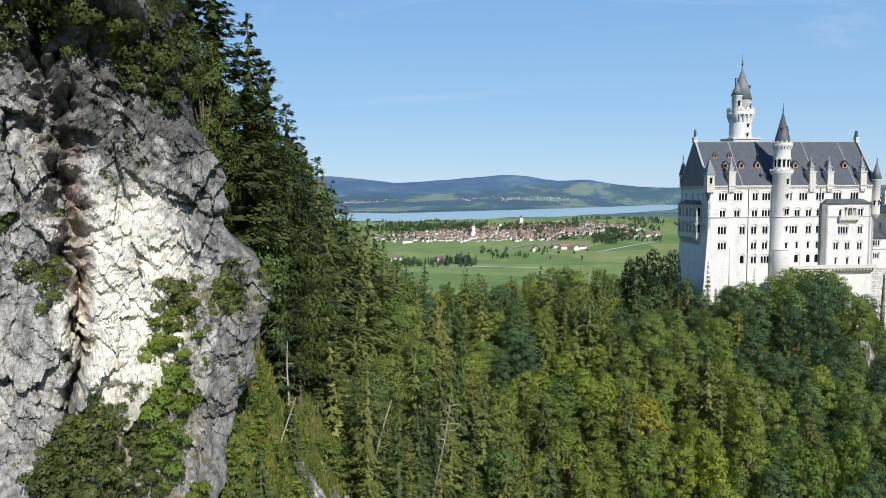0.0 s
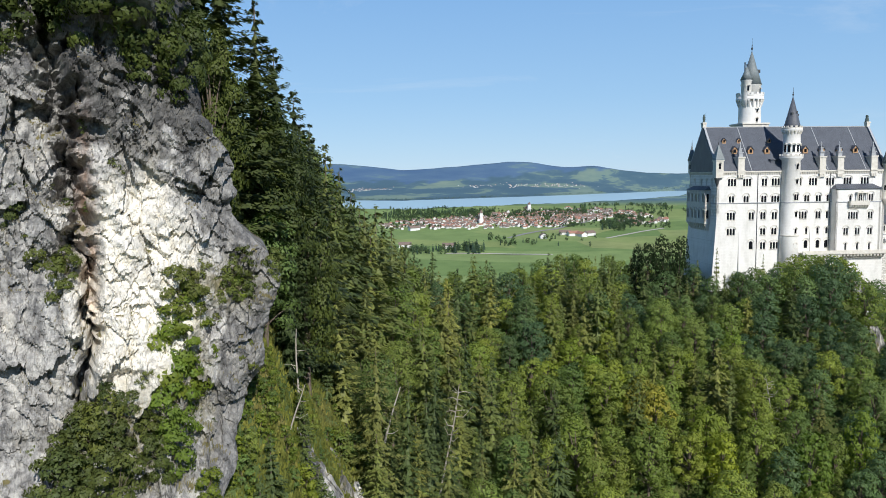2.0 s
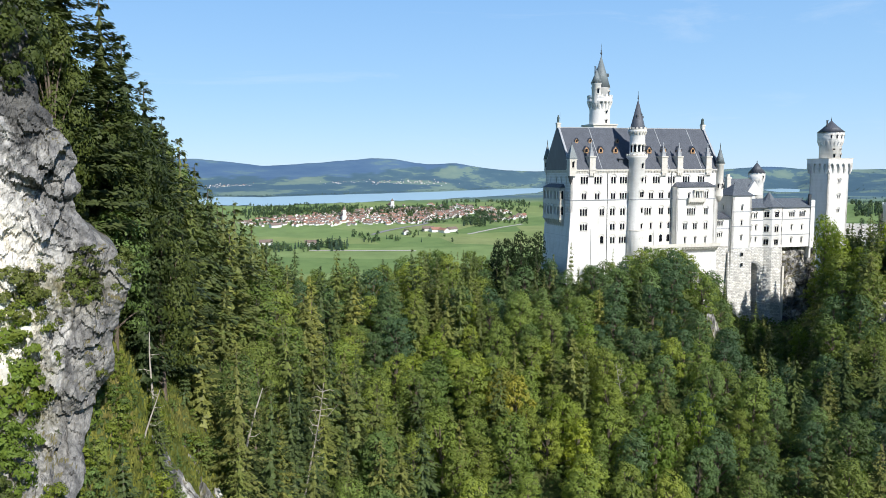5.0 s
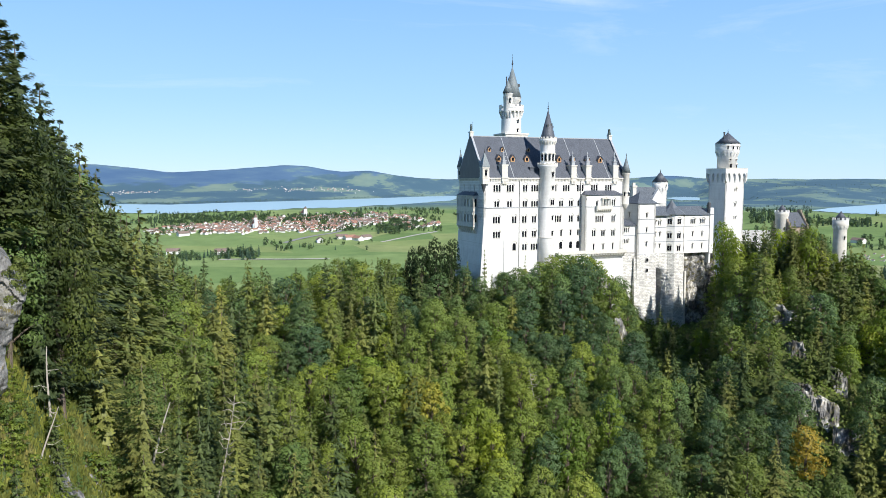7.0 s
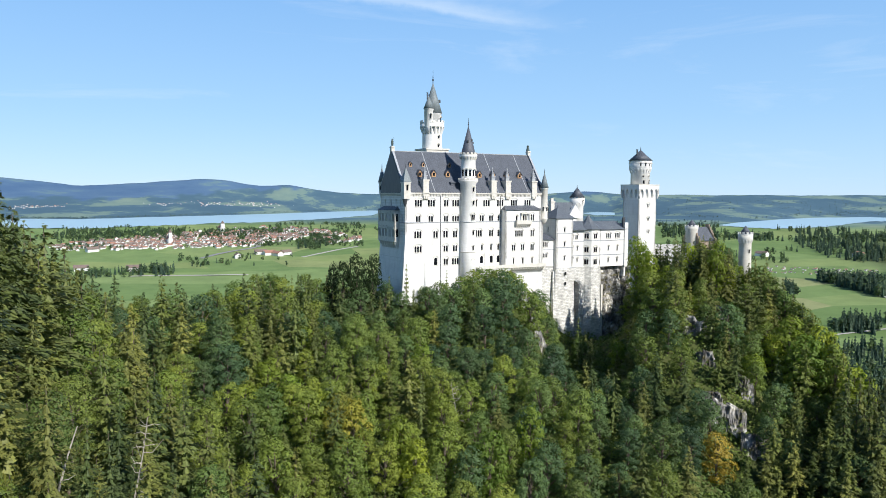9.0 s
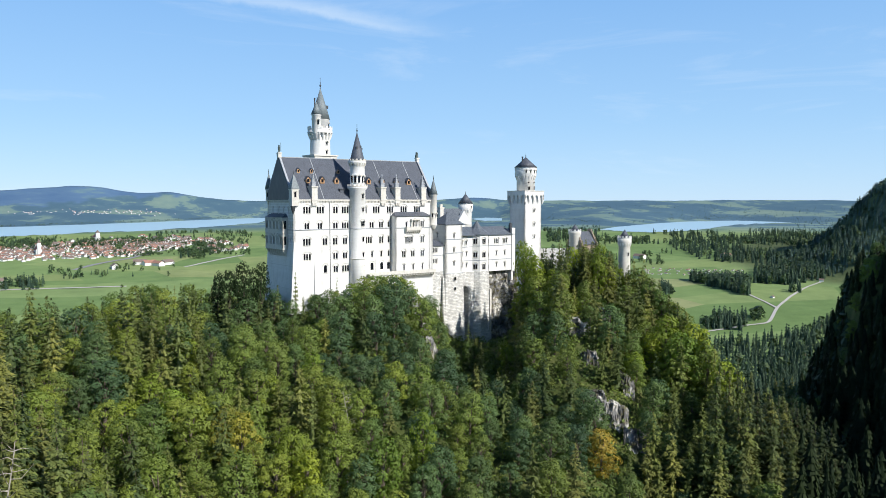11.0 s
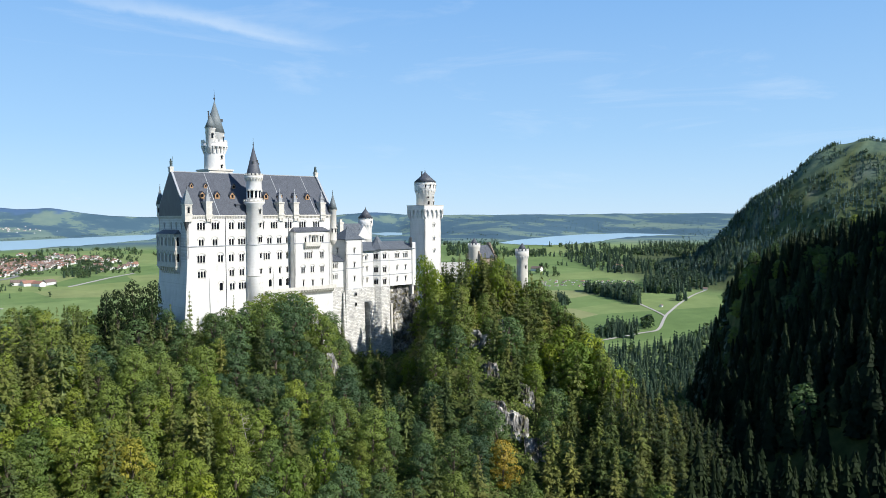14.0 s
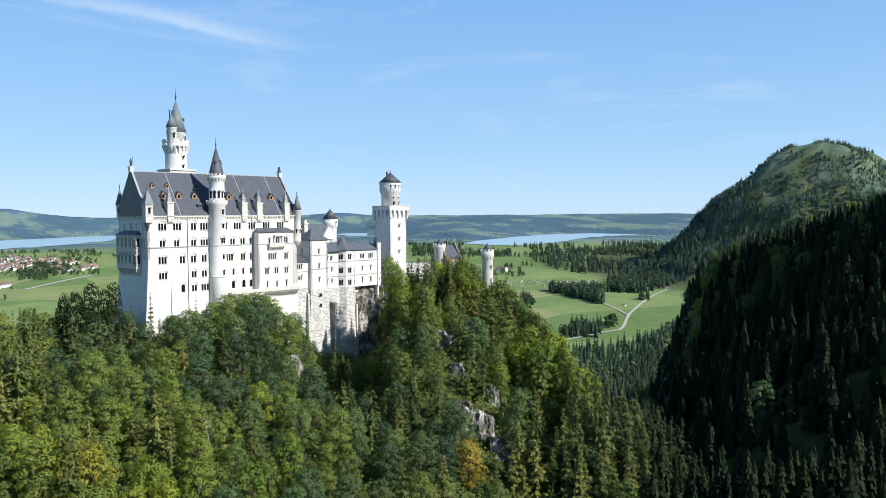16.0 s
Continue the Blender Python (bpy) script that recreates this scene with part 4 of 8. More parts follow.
    # hollow under the slab and the undercut at its foot
    hollow = 2.6 * np.exp(-((az + 35.1 - 0.12 * (z + 9)) / 0.5) ** 2 - ((z + 10.2) / 1.1) ** 2) + 2.0 * np.exp(-((az + 40.2) / 1.7) ** 2 - ((z + 18.6) / 0.7) ** 2)
    d = d + (big + blocks + fine) * (1 - 0.3 * curl) + cracks + cleft + hollow
    a = np.radians(az)
    return np.stack([d * np.sin(a), d * np.cos(a), z], -1), az


def build_cliff():
    s = np.concatenate([np.linspace(0.0, 0.46, 20), np.linspace(0.47, 0.985, 320), np.linspace(0.99, 1.04, 10)])
    z = np.concatenate([np.linspace(-52, -37, 24), np.linspace(-36.7, 20, 330), np.linspace(20.8, 34, 16)])
    S, Z = np.meshgrid(s, z)
    g = np.random.default_rng(4)
    S[:, 1:-1] += g.uniform(-0.3, 0.3, S[:, 1:-1].shape) * np.gradient(s)[1:-1]
    Z[1:-1] += g.uniform(-0.3, 0.3, Z[1:-1].shape) * np.gradient(z)[1:-1, None]
    V, az = cliff_surface(S, Z)
    n = fbm(az / 1.3, Z / 2.4, 4, 29) - 0.5
    slab = np.clip((az - np.interp(Z, (-30, -21, -15, -9, -5, 2, 8), (-35.4, -34.0, -33.0, -32.6, -34.6, -35.4, -36.2)) + 1.6 * n) / 0.35, 0, 1)
    fresh = np.exp(-(((az + 38.7) / 4.0) ** 2 + ((Z + 10.5) / 11.0) ** 2) ** 2) + 0.7 * n
    # darker towards the top: weathering and the trees' shade, both put into the colour
    worn_and_shaded = np.maximum.reduce([np.clip((Z + 1.0 + 28 * n) / 5, 0, 0.9) * (1 - 0.6 * np.clip((-42.6 - az) / 0.8, 0, 1)), slab * 0.55, 0.25 * np.clip((-43.2 - az) / 0.5, 0, 1) + 0 * Z, np.clip((-Z - 19 + 10 * n) / 4, 0, 0.25)])
    rust = np.exp(-(((az + 41.8) / 0.6) ** 2 + ((Z + 4) / 8) ** 2)) * fbm(az * 2, Z, 3, 27) * 1.3
    me = tri_mesh("rock_face", V.reshape(-1, 3), grid_tris(*S.shape), [ROCK], False, turf=np.clip(np.exp(-((az + 39.6) / 4.2) ** 2 - ((Z + 23.5) / 4.0) ** 2) + np.exp(-((az + 32.6) / 2.2) ** 2 - ((Z + 11) / 2.2) ** 2) + 0.7 * np.exp(-((az + 35.0) / 1.0) ** 2 - ((Z + 18) / 6) ** 2), 0, 1).ravel(), fresh=np.clip(fresh * 1.8 - 0.1, 0, 1).ravel() * (1 - 0.9 * slab.ravel()),
                  weathered=np.clip(worn_and_shaded, 0, 0.95).ravel(), rust=np.clip(rust, 0, 0.8).ravel())
    tagged(new("rock_face", me), "pale weathered limestone cliff with dark clefts and grassy ledges", "cliff", kind="structure")


build_cliff()


# ---- the castle ----
def plaster_material():
    k = Mat("white_limestone", 0.85, 0.2)
    v = k.coords()
    stain = k.noise(0.35, 8, 0.65, k.coords((1, 1, 0.35)))
    col = k.ramp(stain, [(0.3, (0.66, 0.65, 0.61)), (0.5, (0.78, 0.77, 0.735)), (0.75, (0.82, 0.815, 0.79))])
    br = k.node("TexBrick", Scale=1.0)
    br.inputs["Brick Width"].default_value, br.inputs["Row Height"].default_value, br.inputs["Mortar Size"].default_value = 1.3, 0.62, 0.02
    for key, c in (("Color1", (1, 1, 1, 1)), ("Color2", (0.93, 0.93, 0.92, 1)), ("Mortar", (0.8, 0.8, 0.78, 1))):
        br.inputs[key].default_value = c
    m = k.node("Mapping", Rotation=(radians(90), 0, 0))
    c = k.node("TexCoord")
    k.link(c.outputs["Object"], m.inputs["Vector"])
    k.link(m.outputs[0], br.inputs["Vector"])
    k.color(k.mix(0.7, col, k.mix(1.0, col, br.outputs["Color"], 'MULTIPLY')))
    k.bump(k.noise(2.0, 8, 0.7, v), 0.25, 0.08)
    return k.m


def trim_material():
    k = Mat("cream_sandstone", 0.85, 0.2)
    n = k.noise(0.8, 8, 0.65)
    k.color(k.ramp(n, [(0.3, (0.58, 0.55, 0.48)), (0.7, (0.72, 0.695, 0.63))]))
    k.bump(n, 0.3, 0.08)
    return k.m


def ashlar_material():
    """Rough squared blocks under the bower."""
    k = Mat("rusticated_stone", 0.9, 0.15)
    br = k.node("TexBrick", Scale=1.0)
    br.inputs["Brick Width"].default_value, br.inputs["Row Height"].default_value, br.inputs["Mortar Size"].default_value = 1.5, 0.72, 0.055
    br.inputs["Mortar Smooth"].default_value = 0.4
    for key, c in (("Color1", (0.86, 0.85, 0.81, 1)), ("Color2", (0.6, 0.585, 0.55, 1)), ("Mortar", (0.32, 0.31, 0.29, 1))):
        br.inputs[key].default_value = c
    m = k.node("Mapping", Rotation=(radians(90), 0, 0))
    c = k.node("TexCoord")
    k.link(c.outputs["Object"], m.inputs["Vector"])
    wob = k.node("VectorMath")
    k.link(m.outputs[0], wob.inputs[0])
    jit = k.node("TexNoise", Scale=0.55, Detail=4, Roughness=0.6)
    k.link(k.coords(), jit.inputs["Vector"])
    k.link(k.mix(1.0, jit.outputs["Color"], (0.9, 0.7, 0.9), 'MULTIPLY'), wob.inputs[1])
    k.link(wob.outputs[0], br.inputs["Vector"])
    st = k.noise(0.3, 8, 0.7)
    k.color(k.mix(1.0, br.outputs["Color"], k.ramp(st, [(0.3, (0.72, 0.72, 0.72)), (0.65, (1.15, 1.14, 1.1))]), 'MULTIPLY'))
    h = k.math('ADD', k.math('MULTIPLY', br.outputs["Fac"], -0.8), k.math('MULTIPLY', k.noise(1.6, 8, 0.7), 0.9))
    k.bump(h, 0.8, 0.25)
    return k.m


def slate_material(name, a, b):
    k = Mat(name, 0.5, 0.4)
    n = k.noise(0.5, 8, 0.65, k.coords((1, 1, 0.5)))
    w = k.node("TexWave", Scale=1.5, Distortion=0.3, Detail=2)
    k.link(k.coords(), w.inputs["Vector"])
    c = k.ramp(n, [(0.3, a), (0.7, b)])
    k.color(k.mix(k.ramp(w.outputs["Fac"], [(0.82, (0, 0, 0)), (0.97, (0.45, 0.45, 0.45))]), c, tuple(min(1, x * 1.9) for x in b)))
    k.bump(k.math('ADD', w.outputs["Fac"], n), 0.35, 0.06)
    return k.m


def plain_material(name, a, b, rough=0.7, scale=1.5, metal=0.0):
    k = Mat(name, rough, 0.3, metal)
    n = k.noise(scale, 6, 0.65)
    k.color(k.ramp(n, [(0.3, a), (0.7, b)]))
    k.bump(n, 0.2, 0.05)
    return k.m


def glass_material():
    k = Mat("dark_window_glass", 0.1, 0.35)
    n = k.noise(0.25, 3, 0.5)
    k.color(k.ramp(n, [(0.35, (0.006, 0.007, 0.009)), (0.7, (0.018, 0.02, 0.025))]))
    return k.m


WHITE, TRIM, ASHLAR = plaster_material(), trim_material(), ashlar_material()
SLATE = slate_material("slate", (0.062, 0.07, 0.085), (0.095, 0.105, 0.125))
COPPER = slate_material("weathered_copper", (0.12, 0.145, 0.155), (0.19, 0.22, 0.225))
GREY_SLATE = slate_material("grey_slate", (0.085, 0.098, 0.115), (0.125, 0.142, 0.16))
TIMBER = plain_material("ochre_timber", (0.36, 0.21, 0.11), (0.5, 0.32, 0.18))
IRON = plain_material("dark_iron", (0.04, 0.045, 0.05), (0.09, 0.095, 0.1), 0.5)
BRONZE = plain_material("green_bronze", (0.05, 0.075, 0.07), (0.10, 0.13, 0.12), 0.5)
REDSTONE = plain_material("red_brick_and_sandstone", (0.26, 0.2, 0.15), (0.4, 0.33, 0.25), 0.85, 0.8)
LEAD = plain_material("grey_lead", (0.3, 0.32, 0.34), (0.42, 0.44, 0.46), 0.5)
GLASS = glass_material()


def box(bm, x0, x1, y0, y1, z0, z1):
    v = [bm.verts.new((x, y, z)) for z in (z0, z1) for y in (y0, y1) for x in (x0, x1)]
    for f in ((0, 2, 3, 1), (4, 5, 7, 6), (0, 1, 5, 4), (1, 3, 7, 5), (3, 2, 6, 7), (2, 0, 4, 6)):
        bm.faces.new([v[i] for i in f])


def ring(bm, cx, cy, profile, seg=28, turn=0.0, cap=True):
    """A turned solid: profile is rows of radius and height from the foot up."""
    rows = []
    for r, z in profile:
        rows.append([bm.verts.new((cx + r * math.cos(turn + 2 * math.pi * i / seg), cy + r * math.sin(turn + 2 * math.pi * i / seg), z)) for i in range(seg)])
    for a, b in zip(rows, rows[1:]):
        for i in range(seg):
            bm.faces.new((a[i], a[(i + 1) % seg], b[(i + 1) % seg], b[i]))
    if cap:
        bm.faces.new(rows[-1])
        bm.faces.new(rows[0][::-1])


def hip(bm, x0, x1, y0, y1, z0, z1, inset_x, over=0.5):
    """A hipped roof; inset_x as large as half the length makes a pyramid, 0 a gable."""
    x0, x1, y0, y1 = x0 - over, x1 + over, y0 - over, y1 + over
    ym = (y0 + y1) / 2
    a = [bm.verts.new(c) for c in ((x0, y0, z0), (x1, y0, z0), (x1, y1, z0), (x0, y1, z0))]
    b = [bm.verts.new(c) for c in ((x0, y0, z0 - 0.3), (x1, y0, z0 - 0.3), (x1, y1, z0 - 0.3), (x0, y1, z0 - 0.3))]
    r = [bm.verts.new((min(x0 + inset_x, (x0 + x1) / 2 - 0.02), ym, z1)), bm.verts.new((max(x1 - inset_x, (x0 + x1) / 2 + 0.02), ym, z1))]
    bm.faces.new((a[0], a[1], r[1], r[0]))
    bm.faces.new((a[2], a[3], r[0], r[1]))
    bm.faces.new((a[1], a[2], r[1]))
    bm.faces.new((a[3], a[0], r[0]))
    for i in range(4):
        j = (i + 1) % 4
        bm.faces.new((a[j], a[i], b[i], b[j]))
    bm.faces.new((b[3], b[2], b[1], b[0]))


class Building:
    """A thing of the castle: an Empty at its foot, with parts given in the castle's frame."""

    def __init__(self, name, label, category, foot, frame_=CASTLE):
        self.o = Vector(foot)
        self.top = tagged(new(name), label, category)
        self.top.matrix_world = frame_ @ Matrix.Translation(self.o)

    def add(self, name, bm, mat, label="", smooth=False, parent=None):
        ob = part(name, bm, mat, self.top, label, smooth)
        ob.location = -self.o
        return ob

    def boxes(self, name, mat, *rows, label=""):
        if name in ("string_course", "eaves_cornice", "retaining_wall", "stone_foot"):
            for r in rows[:-1]:
                self.boxes(name, mat, r, label=label)
            rows = rows[-1:]
        bm = bmesh.new()
        for r in rows:
            box(bm, *r)
        return self.add(name, bm, mat, label)

    def turned(self, name, mat, cx, cy, profile, seg=28, label="", turn=0.0):
        bm = bmesh.new()
        ring(bm, cx, cy, profile, seg, turn)
        ob = self.add(name, bm, mat, label)
        if seg > 12:
            ob.data.polygons.foreach_set("use_smooth", np.array([abs(p.normal.z) < 0.93 and len(p.vertices) == 4 for p in ob.data.polygons]))
        return ob

    def wall(self, name, p0, p1, z0, z1, groups, mat=WHITE, thick=1.0, gable=0.0):
        """A wall with real openings, and the windows in them. groups: (s, foot, lights, width, height)."""
        p0, p1 = Vector((*p0, 0)), Vector((*p1, 0))
        along = (p1 - p0).normalized()
        inward = Vector((-along.y, along.x, 0))
        L = (p1 - p0).length
        put = lambda s, d, z: p0 + along * s + inward * d + Vector((0, 0, z))
        holes = []
        for s, zb, n, w, h in groups:
            for i in range(n):
                c = s + (i - (n - 1) / 2) * (w + 0.26)
                holes.append((c - w / 2, c + w / 2, zb, zb + h))
        xs = sorted({0.0, L, *[round(v, 3) for q in holes for v in q[:2]]})
        zs = sorted({z0, z1, *[round(v, 3) for q in holes for v in q[2:]]})
        bm = bmesh.new()
        V = {}

        def vert(s, d, z):
            key = (round(s, 3), round(d, 3), round(z, 3))
            if key not in V:
                V[key] = bm.verts.new(put(*key))
            return V[key]

        for za, zb in zip(zs, zs[1:]):
            mid = (za + zb) / 2
            row = [q for q in holes if q[2] < mid < q[3]]
            cuts = sorted({0.0, L, *[round(v, 3) for q in row for v in q[:2]]})
            for xa, xb in zip(cuts, cuts[1:]):
                m = (xa + xb) / 2
                if not any(q[0] < m < q[1] for q in row):
                    bm.faces.new((vert(xa, 0, za), vert(xb, 0, za), vert(xb, 0, zb), vert(xa, 0, zb)))
        dep = 0.5
        for a, b, lo, hi in holes:
            a, b, lo, hi = (round(v, 3) for v in (a, b, lo, hi))
            q = [(a, lo), (b, lo), (b, hi), (a, hi)]
            for i in range(4):
                (sa, za), (sb, zb) = q[i], q[(i + 1) % 4]
                bm.faces.new((bm.verts.new(put(sa, 0, za)), bm.verts.new(put(sa, dep, za)), bm.verts.new(put(sb, dep, zb)), bm.verts.new(put(sb, 0, zb))))
            w = b - a        # rounded heads
            for sx, dx in ((a, 1), (b, -1)):
                pts = [(sx, hi), (sx, hi - w * 0.5), (sx + dx * w * 0.15, hi - w * 0.15), (sx + dx * w * 0.5, hi)]
                f = [bm.verts.new(put(s, 0.03, z)) for s, z in pts]
                bm.faces.new(f if dx < 0 else f[::-1])
        for qd in (((0, thick, z0), (0, thick, z1), (L, thick, z1), (L, thick, z0)), ((0, 0, z1), (L, 0, z1), (L, thick, z1), (0, thick, z1)),
                   ((0, 0, z0), (0, 0, z1), (0, thick, z1), (0, thick, z0)), ((L, 0, z0), (L, thick, z0), (L, thick, z1), (L, 0, z1))):
            bm.faces.new([bm.verts.new(put(*c)) for c in qd])
        if gable:
            for d in (0.0, thick):
                bm.faces.new([bm.verts.new(put(*c)) for c in ((0, d, z1), (L, d, z1), (L / 2, d, z1 + gable))])
        ob = self.add(name, bm, mat)
        for s, zb, n, w, h in groups:
            self.window(put(s, 0, zb), along, inward, n, w, h)
        return ob

    def window(self, at, along, inward, n, w, h, hood=True, deep=0.42):
        key = (n, w, h, hood, deep)
        if key not in WINDOWS:
            W = n * w + (n - 1) * 0.26
            bm = bmesh.new()
            if hood:
                R = W / 2 + 0.28
                steps = 9
                prev = None
                for i in range(steps + 1):
                    t = math.pi * i / steps
                    squash = 1.0 if n < 3 else 0.62
                    row = [bm.verts.new((math.cos(t) * r, y, h - 0.35 + math.sin(t) * r * squash)) for r in (R, R + 0.3) for y in (-0.26, 0.05)]
                    if prev:
                        for a, b in ((0, 1), (1, 3), (3, 2), (2, 0)):
                            bm.faces.new((prev[a], prev[b], row[b], row[a]))
                    prev = row
            me = bpy.data.meshes.new("window")
            bm.to_mesh(me)
            bm.free()
            me.materials.append(TRIM)
            bm = bmesh.new()
            box(bm, -w / 2 - 0.02, w / 2 + 0.02, 0, 0.06, 0, h)
            pm = bpy.data.meshes.new("pane")
            bm.to_mesh(pm)
            bm.free()
            pm.materials.append(GLASS)
            bm = bmesh.new()
            box(bm, -W / 2 - 0.2, W / 2 + 0.2, -0.2, 0.1, -0.28, 0.0)
            sm = bpy.data.meshes.new("sill")
            bm.to_mesh(sm)
            bm.free()
            sm.materials.append(TRIM)
            bm = bmesh.new()
            ring(bm, 0, 0.16, [(0.13, 0.0), (0.1, 0.2), (0.1, h - 0.75), (0.16, h - 0.45)], 6)
            cm = bpy.data.meshes.new("colonnette")
            bm.to_mesh(cm)
            bm.free()
            cm.materials.append(TRIM)
            WINDOWS[key] = (me, pm, sm, cm)
        me, pm, sm, cm = WINDOWS[key]
        ob = new("window", me)
        ob.parent = self.top
        up = Vector((0, 0, 1))
        M = Matrix.Identity(4)
        for i in range(3):
            M[i][0], M[i][1], M[i][2], M[i][3] = along[i], inward[i], up[i], (at - self.o)[i]
        ob.matrix_local = M
        new("sill", sm).parent = ob
        for i in range(n - 1 if deep > 0 else 0):
            c = new("colonnette", cm)
            c.parent = ob
            c.location.x = (i - (n - 2) / 2) * (w + 0.26)
        for i in range(n):
            p = new("pane", pm)
            p.parent = ob
            p.location = ((i - (n - 1) / 2) * (w + 0.26), deep, 0)
        return ob

    def round_window(self, cx, cy, r, turn, z, w=0.7, h=1.9, n=1):
        """A window on a round wall, at an angle from the front, to the right."""
        out = Vector((math.sin(radians(turn)), -math.cos(radians(turn)), 0))
        along = Vector((-out.y, out.x, 0))
        return self.window(Vector((cx, cy, z)) + out * (r + 0.02), along, -out, n, w, h, hood=True, deep=-0.06)

    def crown(self, cx, cy, r, z, merlons=16, h=1.1, mat=WHITE):
        """A battlement: a ring wall with merlons."""
        bm = bmesh.new()
        seg = merlons * 2
        for i in range(seg):
            hh = h if i % 2 == 0 else h * 0.4
            a0, a1 = 2 * math.pi * i / seg, 2 * math.pi * (i + 1) / seg
            v = [bm.verts.new((cx + q * math.cos(a), cy + q * math.sin(a), zz)) for zz in (z, z + hh) for q in (r - 0.45, r) for a in (a0, a1)]
            for f in ((0, 1, 3, 2), (4, 6, 7, 5), (0, 4, 5, 1), (2, 3, 7, 6), (0, 2, 6, 4), (1, 5, 7, 3)):
                bm.faces.new([v[k] for k in f])
        return tagged(self.add("parapet", bm, mat), kind="stuff")

    def corbels(self, cx, cy, r0, r1, z0, z1, n=18, mat=WHITE):
        """Brackets that carry a gallery, with small arches between them."""
        bm = bmesh.new()
        for i in range(n):
            a = 2 * math.pi * i / n
            c, s = math.cos(a), math.sin(a)
            tx, ty = -s, c
            hw = math.pi * r0 / n * 0.42
            rows = []
            for r, z in ((r0 - 0.1, z0), (r0 + 0.15, z0), (r1, z1 - 0.4), (r1, z1), (r0 - 0.1, z1)):
                rows.append([bm.verts.new((cx + c * r + tx * k * hw, cy + s * r + ty * k * hw, z)) for k in (-1, 1)])
            for p, q in zip(rows, rows[1:]):
                bm.faces.new((p[0], p[1], q[1], q[0]))
            bm.faces.new([q[0] for q in rows][::-1])
            bm.faces.new([q[1] for q in rows])
        return tagged(self.add("corbel_table", bm, mat), kind="stuff")

    def finial(self, cx, cy, z0, z1, mat=None, ball=0.35):
        h = z1 - z0
        return self.turned("finial", mat or IRON, cx, cy, [(0.22, z0 - 0.3), (0.14, z0 + 0.15 * h), (ball, z0 + 0.24 * h), (ball, z0 + 0.3 * h), (0.1, z0 + 0.36 * h), (0.25, z0 + 0.48 * h), (0.08, z0 + 0.55 * h), (0.05, z1)], 8)


WINDOWS = {}
B = -48.0       # foot of the walls, in the rock


def aedicule(b, u, z0=-1.6, v=-0.3, w=2.7, top=13.0):
    """A stone dormer over the eaves with a stepped crown and pinnacle."""
    bm = bmesh.new()
    box(bm, u - w / 2, u + w / 2, v - 0.5, v + 4.2, z0 + 1.2, 6.3)
    box(bm, u - w / 2 - 0.25, u + w / 2 + 0.25, v - 0.75, v + 4.2, z0 + 2.5, z0 + 3.1)
    box(bm, u - w / 2 - 0.25, u + w / 2 + 0.25, v - 0.75, v + 4.4, 6.3, 6.9)
    for i in range(3):
        box(bm, u - w / 2 + 0.1 + i * (w - 0.2) / 3 + 0.1, u - w / 2 + 0.1 + (i + 1) * (w - 0.2) / 3 - 0.1, v - 0.6, v - 0.1, z0, z0 + 1.25)
    b.add("stone_dormer", bm, TRIM, "cream stone roof dormer with a stepped crown")
    bm = bmesh.new()
    box(bm, u - 0.85, u + 0.85, v + 0.2, v + 1.8, 6.9, 8.4)
    box(bm, u - 1.05, u + 1.05, v, v + 2.0, 8.4, 8.8)
    box(bm, u - 0.55, u + 0.55, v + 0.5, v + 1.5, 8.8, 10.2)
    box(bm, u - 0.75, u + 0.75, v + 0.3, v + 1.7, 10.2, 10.5)
    ring(bm, u, v + 1.0, [(0.32, 10.5), (0.22, top - 1.2), (0.34, top - 1.0), (0.04, top)], 8)
    b.add("pinnacle", bm, LEAD)


def roof_dormer(b, u, v, z, s=1.0):
    """A small gabled dormer with an ochre timber front and a dark roof."""
    bm = bmesh.new()
    w, h, d = 0.95 * s, 1.7 * s, 3.2 * s
    f = [bm.verts.new(c) for c in ((u - w, v, z - 0.8), (u + w, v, z - 0.8), (u + w, v, z + h * 0.45), (u, v, z + h * 1.15), (u - w, v, z + h * 0.45))]
    r = [bm.verts.new((q.co.x, v + d, q.co.z)) for q in f]
    bm.faces.new(f)
    for i in range(5):
        j = (i + 1) % 5
        bm.faces.new((f[j], f[i], r[i], r[j]))
    ob = b.add("dormer", bm, TIMBER, "ochre timber dormer window")
    bm = bmesh.new()
    for sx in (-1, 1):
        q = [bm.verts.new(c) for c in ((u, v - 0.35, z + h * 1.15 + 0.25), (u + sx * (w + 0.3), v - 0.35, z + h * 0.45 - 0.1), (u + sx * (w + 0.3), v + d, z + h * 0.45 - 0.1), (u, v + d, z + h * 1.15 + 0.25))]
        q2 = [bm.verts.new(c.co - Vector((0, 0, 0.18))) for c in q]
        bm.faces.new(q)
        bm.faces.new(q2[::-1])
        for i in range(4):
            bm.faces.new((q[i], q[(i + 1) % 4], q2[(i + 1) % 4], q2[i]))
    o2 = part("dormer_roof", bm, SLATE, ob)
    bm = bmesh.new()
    box(bm, u - 0.45 * s, u + 0.45 * s, v - 0.08, v + 0.05, z - 0.3, z + 0.95 * s)
    part("pane", bm, GLASS, ob)


